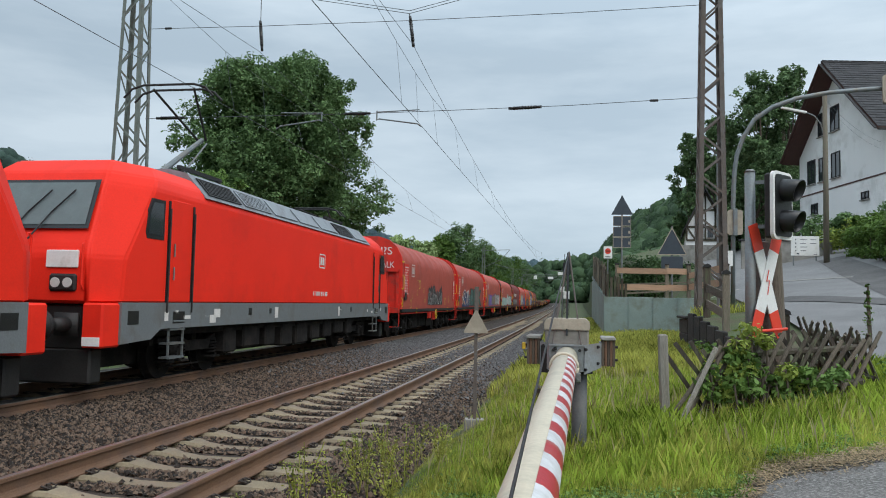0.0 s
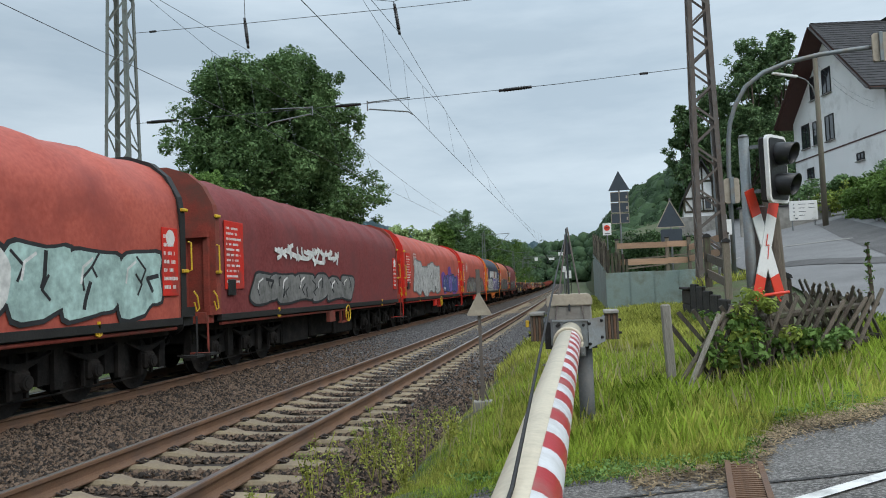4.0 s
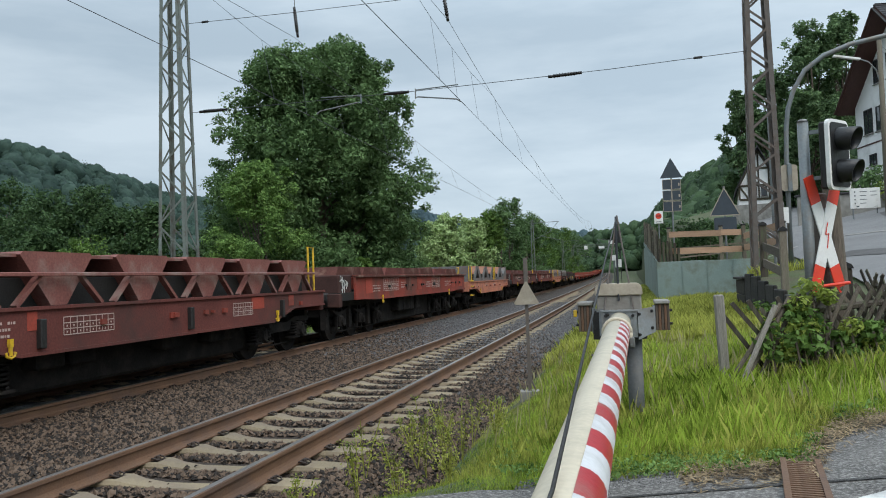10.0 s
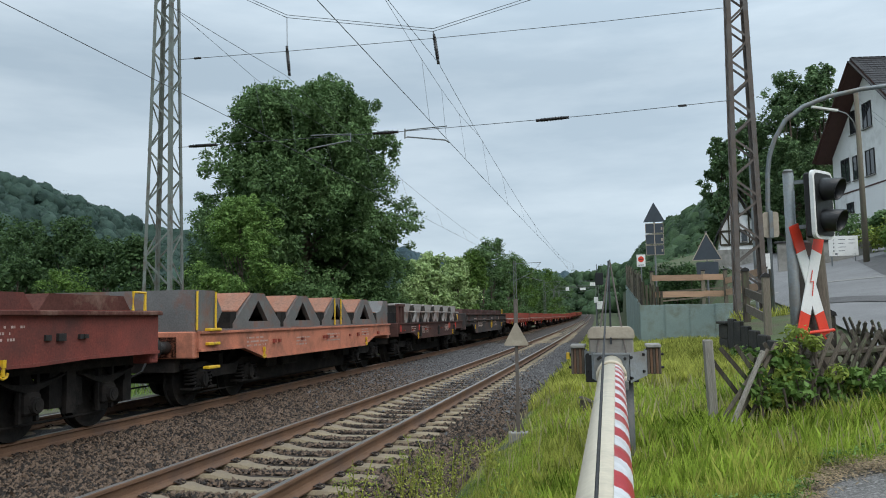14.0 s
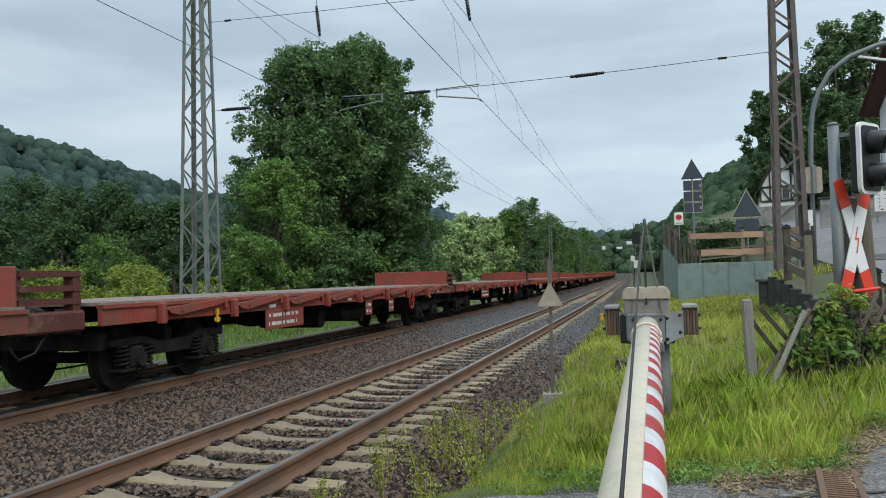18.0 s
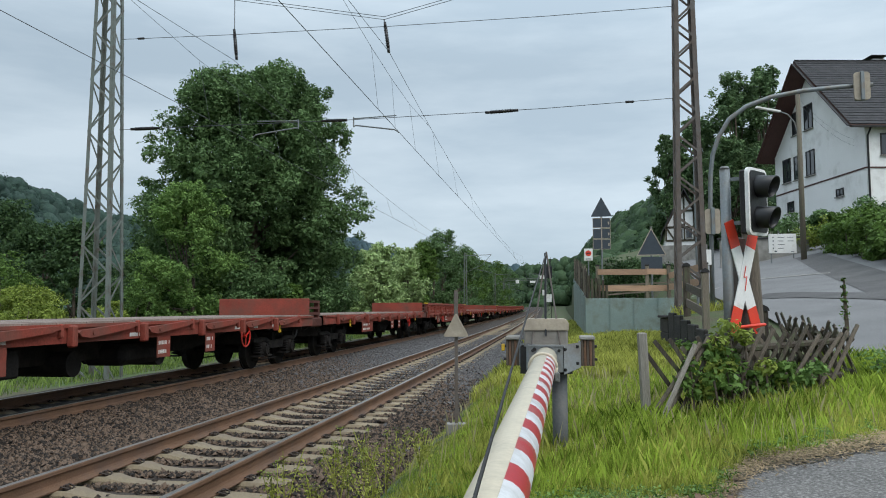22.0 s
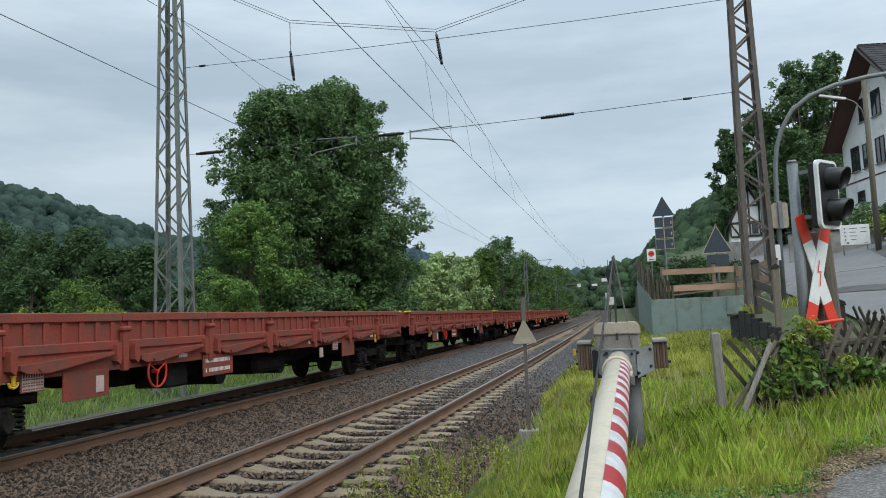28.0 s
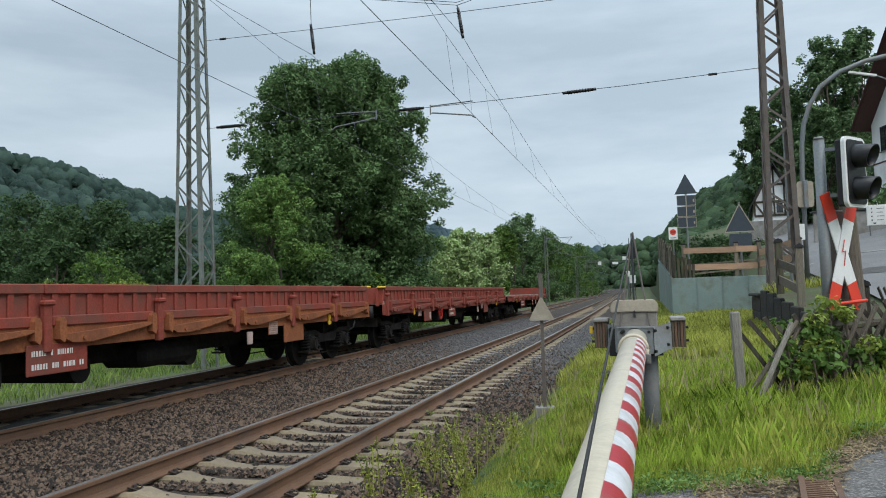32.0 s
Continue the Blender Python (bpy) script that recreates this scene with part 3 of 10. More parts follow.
def build_road():
    # crossing road, then the branch that climbs the hill
    xs = [-2.6 + 0.2 * i for i in range(110)]
    strip("road", [(x, -9) for x in xs], [(x, road_edge(x)) for x in xs], 0.035, M_ASPHALT, "worn grey asphalt road leading over the level crossing", 1)
    # crossing panels between and beside the rails
    for k, (a, b) in enumerate(((-SPACING + 0.84, -0.84), (-0.66, 0.66), (0.84, 1.5), (-SPACING - 0.66, -SPACING + 0.66), (-SPACING - 3.2, -SPACING - 0.84))):
        bm = bmesh.new()
        bbox(bm, track_x(0) + a, track_x(0) + b, -9, 3.0, -0.2, -0.005, 0.01)
        tagged(part("crossing_panel", bm, M_CONCRETE), "concrete panel of the level crossing", "crossing panel", "crossing panels", "structure")
    # paler seam and a white line
    ys2 = [(-2.4 + 0.2 * i) for i in range(22)]
    strip("road_seam", [(x, 3.95 + 0.09 * (x + 2.4)) for x in ys2], [(x, 3.98 + 0.09 * (x + 2.4)) for x in ys2], 0.041, M_PATCH, "dark repaired seam across the asphalt", 1)
    xs5 = [1.66 + 0.1 * i for i in range(12)]
    strip("road_line", [(x, 4.26 + 0.655 * (x - 1.66)) for x in xs5], [(x, 4.36 + 0.655 * (x - 1.66)) for x in xs5], 0.047, M_PAINTW, "worn white road marking line", 1)
    xs3 = [0.6 + 0.1 * i for i in range(11)]
    strip("road_line", [(x, 3.57 + 0.655 * (x - 0.6)) for x in xs3], [(x, 3.67 + 0.655 * (x - 0.6)) for x in xs3], 0.047, M_PAINTW, "worn white road marking line", 1)
    ys4 = [17 + 1.0 * i for i in range(22)]
    strip("road_patch", [(6.8 + 0.195 * (y - 18), y) for y in ys4], [(9.3 + 0.175 * (y - 23.5), y) for y in ys4], 0.080, M_ROADBAND, "darker asphalt strip along the hedge of the hill road", 1)
    band = [(4.9 + 0.24 * i, 22.6 - 0.65 * i) for i in range(12)]
    strip("road_patch", band, [(x + 0.85, y + 0.4) for x, y in band], 0.086, M_ROADBAND, "darker asphalt band across the hill road", 1)
    strip("hill_verge", [(4.0, 30.5 + 0.2 * i) for i in range(3)], [(9.0, 27.5 + 0.2 * i) for i in range(3)], 0.082, M_CONCRETE, "pale kerb line across the hill road", 1)
    # drain channel
    drain = thing("drain_channel", "rusty slotted drain channel set in the asphalt edge", "drain", at=pose(0.90, 4.5, ground_at(0.90, 4.5) + 0.045, 0, 0, -8))
    bm = bmesh.new()
    for x in (-0.085, 0.085):
        box(bm, x - 0.015, x + 0.015, -1.2, 0.2, -0.05, 0.012)
    part("frame", bm, M_RAIL, drain)
    bm = bmesh.new()
    box(bm, -0.08, 0.08, -1.2, 0.2, -0.05, -0.03)
    part("channel", bm, M_BLACK, drain)
    for i in range(34):
        b2 = bmesh.new()
        box(b2, -0.072, 0.072, -0.009, 0.009, -0.02, 0.006)
        part("bar", b2, M_RAIL, drain, at=pose(0, -1.18 + 0.04 * i, 0))
    ys = [10.5 + 1.5 * i for i in range(40)]
    strip("hill_road", [(3.6 + 0.09 * (y - 10), y) for y in ys], [(13 + 0.12 * (y - 10), y) for y in ys], 0.07, M_ASPHALTPALE, "grey asphalt road climbing the hillside", 1)


build_ground()
build_road()

# ---- the two tracks ----
RAIL = [(-0.075, -0.172), (0.075, -0.172), (0.075, -0.160), (0.02, -0.140), (0.009, -0.12), (0.009, -0.05), (0.036, -0.036), (0.036, -0.006), (0.028, 0.0), (-0.028, 0.0), (-0.036, -0.006), (-0.036, -0.036), (-0.009, -0.05), (-0.009, -0.12), (-0.02, -0.140), (-0.075, -0.160)]


def rail_mesh(off):
    ys = [-40, -30, -20, -12, -6, -2] + [2 * i for i in range(60)] + [120 + 5 * i for i in range(30)] + [280, 330, 400, 480, 560, 640]
    bm = bmesh.new()
    rings = []
    for y in ys:
        d = track_dir(y)
        c = on_track(y, off, 0)
        s = Vector((d.y, -d.x, 0))
        rings.append([bm.verts.new(c + s * a + Vector((0, 0, b))) for a, b in RAIL])
    n = len(RAIL)
    for p, q in zip(rings, rings[1:]):
        for i in range(n):
            f = bm.faces.new((p[i], p[(i + 1) % n], q[(i + 1) % n], q[i]))
            f.material_index = 1 if i == 8 else 0
    return fixn(bm)


def sleeper_mesh():
    """Concrete sleeper: raised rail seats, sunken middle, splayed sides."""
    bm = bmesh.new()
    prof = [(-1.30, 0.13, -0.02), (-1.22, 0.15, 0.0), (-0.95, 0.15, 0.012), (-0.55, 0.15, 0.012), (-0.42, 0.13, -0.02), (-0.2, 0.11, -0.045), (0.2, 0.11, -0.045), (0.42, 0.13, -0.02), (0.55, 0.15, 0.012), (0.95, 0.15, 0.012), (1.22, 0.15, 0.0), (1.30, 0.13, -0.02)]
    rings = []
    for x, w, z in prof:
        rings.append([bm.verts.new((x, y, zz)) for y, zz in ((-w, -0.20), (-w, z - 0.03), (-w * 0.82, z), (w * 0.82, z), (w, z - 0.03), (w, -0.20))])
    for p, q in zip(rings, rings[1:]):
        for i in range(5):
            bm.faces.new((p[i], q[i], q[i + 1], p[i + 1]))
    bm.faces.new(rings[0])
    bm.faces.new(rings[-1][::-1])
    return mesh_from("sleeper", fixn(bm), M_SLEEPER)


def clip_mesh():
    """Spring clips and bolts beside both rails of one sleeper."""
    bm = bmesh.new()
    for r in (-0.7525, 0.7525):
        for s in (-1, 1):
            x = r + s * 0.115
            box(bm, x - 0.045, x + 0.045, -0.075, 0.075, -0.012, 0.012)
            rod(bm, (x, 0, 0), (x, 0, 0.055), 0.018, 6)
            rod(bm, (x, 0, 0.012), (x, 0, 0.032), 0.028, 6)
            for e in (-1, 1):
                tube(bm, [(x - s * 0.05, e * 0.02, 0.03), (x - s * 0.02, e * 0.065, 0.045), (x + s * 0.035, e * 0.06, 0.03), (x + s * 0.04, e * 0.02, 0.012)], 0.008, 4)
    return mesh_from("rail_clip", bm, M_CLIP)


# cross-section of the ballast: offset from the near track, height
BED = [(-SPACING - 3.9, -0.66), (-SPACING - 2.5, -0.25), (-SPACING - 1.4, -0.195), (-SPACING + 1.4, -0.185), (-SPACING / 2, -0.235), (-1.55, -0.205), (-1.15, -0.192), (-0.95, -0.232), (0.95, -0.235), (1.15, -0.192), (1.55, -0.205), (1.95, -0.26), (2.75, -0.50)]


def build_tracks():
    s_me, c_me = sleeper_mesh(), clip_mesh()
    for k, off in (("near", 0.0), ("far", -SPACING)):
        tr = thing("track", "ballasted railway track with rusty rails on concrete sleepers" if k == "near" else "ballasted railway track under the goods train", "railway track", kind="structure")
        for side in (-0.7525, 0.7525):
            part("rail", rail_mesh(off + side), [M_RAIL, M_RAILTOP], tr)
        y, i = -3.0, 0
        far_v = []
        while y < 200:
            y += 0.607
            i += 1
            d = track_dir(y)
            m = Matrix(((d.y, d.x, 0, 0), (-d.x, d.y, 0, 0), (0, 0, 1, 0), (0, 0, 0, 1)))
            m.translation = on_track(y, off, -0.184 + 0.006 * noise.noise((y * 3, off, 0)))
            if (off == 0 and y < 75) or (off < 0 and y < 32):
                o = new("sleeper", s_me)
                o.parent, o.matrix_basis = tr, m @ pose(0, 0, 0, 0, 0, random.uniform(-0.5, 0.5))
                if y < 45:
                    q = new("rail_clip", c_me)
                    q.parent, q.matrix_basis = tr, m
            else:
                for (x0, x1, zz) in ((-1.28, -0.42, 0.0), (0.42, 1.28, 0.0), (-0.42, 0.42, -0.04)):
                    far_v.append([m @ Vector((x0, -0.13, zz)), m @ Vector((x1, -0.13, zz)), m @ Vector((x1, 0.13, zz)), m @ Vector((x0, 0.13, zz))])
        far = quads_mesh("far_sleepers", [[tuple(v) for v in q] for q in far_v], M_SLEEPER, tr)
        far["kind"] = "stuff"
    # ballast bed with shoulders
    secs = BED
    ys = [-40, -25, -15, -8] + [-4 + 0.5 * i for i in range(120)] + [56 + 3 * i for i in range(60)] + [240, 280, 340, 420, 520, 640]
    verts, faces = [], []
    sub = 8
    for y in ys:
        for (a, za), (b, zb) in zip(secs, secs[1:]):
            for i in range(sub):
                u = i / sub
                p = on_track(y, a + (b - a) * u, za + (zb - za) * u)
                p.z += 0.025 * noise.noise((p.x * 2.5, p.y * 2.5, 3)) + 0.015 * noise.noise((p.x * 9, p.y * 9, 1))
                verts.append(tuple(p))
    w = (len(secs) - 1) * sub
    for j in range(len(ys) - 1):
        for i in range(w - 1):
            a = j * w + i
            faces.append((a, a + 1, a + 1 + w, a + w))
    bed = raw_mesh("ballast", verts, faces, M_BALLAST)
    # near-black strip between the far rails: the train's shade put into the bed
    bed.data.materials.append(M_BEDSHADE)
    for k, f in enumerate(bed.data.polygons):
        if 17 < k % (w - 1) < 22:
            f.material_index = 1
    tagged(bed, "bed of broken brown-grey ballast stone under the tracks", "ballast", kind="structure")


def stones(name, count, pick, material, label, size=(0.022, 0.045)):
    """Loose broken stones lying on the bed, as one mass."""
    base = np.array([(1, 0, 0), (-1, 0, 0), (0, 1, 0), (0, -1, 0), (0, 0, 1), (0, 0, -1)], float)
    tri = np.array([(0, 2, 4), (2, 1, 4), (1, 3, 4), (3, 0, 4)])
    rng = np.random.default_rng(5)
    P = np.array([pick(rng) for _ in range(count)])
    S = rng.uniform(size[0], size[1], (count, 1, 1)) * rng.uniform(0.6, 1.35, (count, 6, 1))
    a = rng.uniform(0, 2 * np.pi, count)
    tilt = rng.normal(size=(count, 2)) * 0.35
    V = np.repeat(base[None], count, 0) * S
    x, y = V[:, :, 0].copy(), V[:, :, 1].copy()
    V[:, :, 0] = x * np.cos(a)[:, None] - y * np.sin(a)[:, None] + V[:, :, 2] * tilt[:, :1]
    V[:, :, 1] = x * np.sin(a)[:, None] + y * np.cos(a)[:, None] + V[:, :, 2] * tilt[:, 1:]
    V[:, :, 2] = V[:, :, 2] * 0.85 - x * tilt[:, :1] - 0.006
    V += P[:, None, :]
    F = (tri[None] + 6 * np.arange(count)[:, None, None]).reshape(-1, 3)
    me = bpy.data.meshes.new(name)
    me.from_pydata(V.reshape(-1, 3).tolist(), [], F.tolist())
    me.materials.append(material)
    tagged(new(name, me), label, "gravel", kind="stuff")


GREY = False


def pick_bed(rng):
    while True:
        y = 3.0 + 45 * rng.random() ** 1.9
        off = rng.uniform(-SPACING - 0.6, 2.6)
        if y > 14 + 2 * rng.random() and off < -SPACING + 0.8:
            continue
        if abs(abs(off) - 0.7525) < 0.10 or abs(off + SPACING - 0.7525) < 0.10:
            continue
        if abs(off + SPACING) < 0.7:
            continue
        grey = (y - 17 + 6 * rng.random() + 1.2 * off) / 10
        if (rng.random() < grey) != GREY:
            continue
        if abs(off) < 1.3 and ((y + 3.0) % 0.607 < 0.19 or (y + 3.0) % 0.607 > 0.42) and rng.random() < 0.993:
            continue
        z = float(np.interp(off, [a for a, b in BED], [b for a, b in BED])) + 0.012
        p = on_track(y, off, z + rng.uniform(-0.01, 0.02))
        return (p.x, p.y, p.z)


build_tracks()
stones("ballast_stones", 108000, pick_bed, M_STONE, "loose brown broken ballast stones between the rails", (0.015, 0.035))
GREY = True
stones("ballast_stones", 30000, pick_bed, M_STONE_GREY, "loose grey broken ballast stones further down the line", (0.022, 0.046))

# ---- trees and woodland ----
def leaf_cards(rng, centres, radii, count, size, squash=0.85, shell=(0.45, 1.08), rise=0.0):
    """Small leaf quads spread through the shells of clumps, mostly facing up and out: array (n, 4, 3)."""
    k = rng.integers(0, len(centres), count)
    d = rng.normal(size=(count, 3))
    d[:, 2] += rise
    d /= np.linalg.norm(d, axis=1, keepdims=True)
    r = radii[k] * rng.uniform(shell[0], shell[1], count)
    p = centres[k] + d * r[:, None] * np.array([1, 1, squash])
    nrm = rng.normal(size=(count, 3)) * 0.55 + d * 0.55 + np.array([0, 0, 0.55])
    a = np.cross(nrm, rng.normal(size=(count, 3)))
    a /= np.linalg.norm(a, axis=1, keepdims=True) + 1e-9
    b = np.cross(nrm, a)
    b /= np.linalg.norm(b, axis=1, keepdims=True) + 1e-9
    s = rng.uniform(size[0], size[1], (count, 1))
    a, b = a * s, b * s * 0.55
    return np.stack([p - a, p + b * 0.9 - a * 0.1, p + a, p - b * 0.9 + a * 0.1], 1)


def limb(bm, p, q, r0, r1, bend, rng, n=6):
    pts = []
    for i in range(5):
        u = i / 4
        c = Vector(p).lerp(Vector(q), u) + Vector((bend[0], bend[1], bend[2])) * math.sin(u * math.pi)
        pts.append(c)
    for i in range(4):
        rod(bm, pts[i], pts[i + 1], r0 + (r1 - r0) * i / 4, n, r0 + (r1 - r0) * (i + 1) / 4, caps=False)


def tree(name, x, y, z0, height, spread, material, label, seed, leaves=9000, clumps=60, size=(0.10, 0.22), low=0.12, trunk=0.3, lean=(0, 0), shape=1.0, group="", dome=0, puff=1.0):
    """Trunk and limbs, boughs over the crown's outline, and tufts of leaves on the upper side of every bough."""
    rng = np.random.default_rng(seed)
    root = thing(name, label, "tree", group, at=pose(x, y, z0))
    B, Rb = [], []
    for i in range(max(12, clumps // 3)):
        h = low + (1 - low) * (0.04 + 0.94 * rng.random() ** 0.85)
        u = (h - low) / (1 - low)
        prof = (math.sin(math.pi * min(1, (0.12 + 0.86 * u)) ** shape)) ** 0.6
        if dome:
            prof = (0.84 + 0.16 * smooth(0.0, 0.3, u)) * (1 - max(0.0, (u - 0.25) / 0.78) ** dome) ** 0.5
        a = rng.uniform(0, 2 * math.pi)
        rad = spread * prof * math.sqrt(rng.uniform(0.12, 1.0)) * 0.97
        cr = spread * rng.uniform(0.17, 0.30) * puff
        B.append((rad * math.cos(a) + lean[0] * u, rad * math.sin(a) + lean[1] * u, height * h - cr * 0.35))
        Rb.append(cr)
    B, Rb = np.array(B), np.array(Rb)
    m = 6
    out = B - np.array([0, 0, height * 0.45])
    out /= np.linalg.norm(out, axis=1, keepdims=True) + 1e-9
    d = rng.normal(size=(len(B), m, 3)) + 0.55 * out[:, None, :] + np.array([0, 0, 0.35])
    d /= np.linalg.norm(d, axis=2, keepdims=True)
    C = (B[:, None, :] + d * Rb[:, None, None] * rng.uniform(0.55, 1.0, (len(B), m, 1))).reshape(-1, 3)
    Rr = (Rb[:, None] * rng.uniform(0.28, 0.52, (len(B), m))).reshape(-1)
    bm = bmesh.new()
    top = Vector((lean[0], lean[1], height * 0.8))
    limb(bm, (0, 0, -0.3), top, trunk, trunk * 0.2, (rng.normal() * 0.2, rng.normal() * 0.2, 0), rng, 9)
    for i in rng.permutation(len(B))[:24]:
        s = Vector((0, 0, max(height * 0.12, B[i][2] * rng.uniform(0.35, 0.75))))
        s.x, s.y = lean[0] * s.z / height, lean[1] * s.z / height
        limb(bm, s, B[i], trunk * 0.32, trunk * 0.06, (0, 0, -0.04 * height * rng.random()), rng, 5)
    part("trunk", bm, M_BARK, root, smooth=True)
    V = leaf_cards(rng, C, Rr, int(leaves * 0.7), size, 0.8, (0.5, 1.1), 0.35)
    fill = leaf_cards(rng, B * np.array([0.8, 0.8, 0.98]), Rb, leaves - int(leaves * 0.7), (size[0] * 1.5, size[1] * 1.5), 0.9, (0.15, 0.95))
    quads_mesh("crown", np.concatenate([V, fill]), material, root)
    return root


def wood(name, pts, material, label, seed, per=700, size=(0.25, 0.6)):
    """A stand of trees too thick to count: lumpy crowns under a skin of leaf cards, one mass each."""
    rng = np.random.default_rng(seed)
    out, verts, faces = [], [], []
    nu, nv = 9, 5
    for (x, y, z, h, r) in pts:
        n = 9
        a = rng.uniform(0, 6.28, n)
        hh = rng.uniform(0.25, 0.95, n)
        pr = r * 0.75 * np.sqrt(np.sin(np.pi * (0.15 + 0.8 * hh)))
        C = np.stack([x + pr * np.cos(a), y + pr * np.sin(a), z + h * hh - 0.25 * r], 1)
        R = np.full(n, r * 0.5) * rng.uniform(0.7, 1.2, n)
        out.append(leaf_cards(rng, C, R, per, size, 0.9, (0.8, 1.05), 0.4))
        for k in (0, 1, 2):
            c, rr = C[k] * 0.6 + np.array((x, y, z + h * 0.55)) * 0.4, R[k] * 1.45
            b = len(verts)
            for j in range(nv):
                e = -0.5 + 2.05 * j / (nv - 1)
                for i in range(nu):
                    t = 2 * math.pi * (i + 0.5 * (j % 2)) / nu
                    q = rr * rng.uniform(0.8, 1.15)
                    verts.append((c[0] + q * math.cos(e) * math.cos(t), c[1] + q * math.cos(e) * math.sin(t), c[2] + q * math.sin(e)))
            for j in range(nv - 1):
                for i in range(nu):
                    i2 = (i + 1) % nu
                    faces.append((b + j * nu + i, b + j * nu + i2, b + (j + 1) * nu + i2, b + (j + 1) * nu + i))
    tagged(quads_mesh(name, np.concatenate(out), material), label, "woodland", kind="stuff")
    tagged(raw_mesh(name + "_crowns", verts, faces, material, smooth=True), label, "woodland", kind="stuff")


def ridge(name, crest, foot_y, material, leaf, label, wlabel, seed, n, r, h, per, size):
    """A wooded ridge: a rising sheet of ground with tree crowns all over it."""
    rng = np.random.default_rng(seed)
    m = 8
    verts, faces = [], []
    for (x, y, z) in crest:
        for i in range(m):
            u = i / (m - 1)
            yy = foot_y + (y - foot_y) * u if y > foot_y else y
            verts.append((x * (0.8 + 0.2 * u), yy, -1.5 + (z - h * 0.75 + 1.5) * (u ** 0.85)))
        verts.append((x * 1.04, y * 1.08, -8))
    w = m + 1
    for j in range(len(crest) - 1):
        for i in range(w - 1):
            a = j * w + i
            faces.append((a, a + 1, a + 1 + w, a + w))
    tagged(raw_mesh(name, verts, faces, material, smooth=True), label, "hill", kind="structure")
    pts = []
    for k in range(n):
        u = rng.random() * (len(crest) - 1)
        i = min(int(u), len(crest) - 2)
        f = u - i
        c = [crest[i][q] + (crest[i + 1][q] - crest[i][q]) * f for q in range(3)]
        v = 1 - rng.random() ** 1.6 * 0.95 if k % 4 else 1.0
        yy = foot_y + (c[1] - foot_y) * v
        hh = h * rng.uniform(0.7, 1.2)
        pts.append((c[0] * (0.8 + 0.2 * v), yy, -1.5 + (c[2] - h * 0.75 + 1.5) * (v ** 0.85) - 0.25 * hh, hh, r * rng.uniform(0.7, 1.25)))
    wood(name + "_wood", pts, leaf, wlabel, seed + 1, per, size)


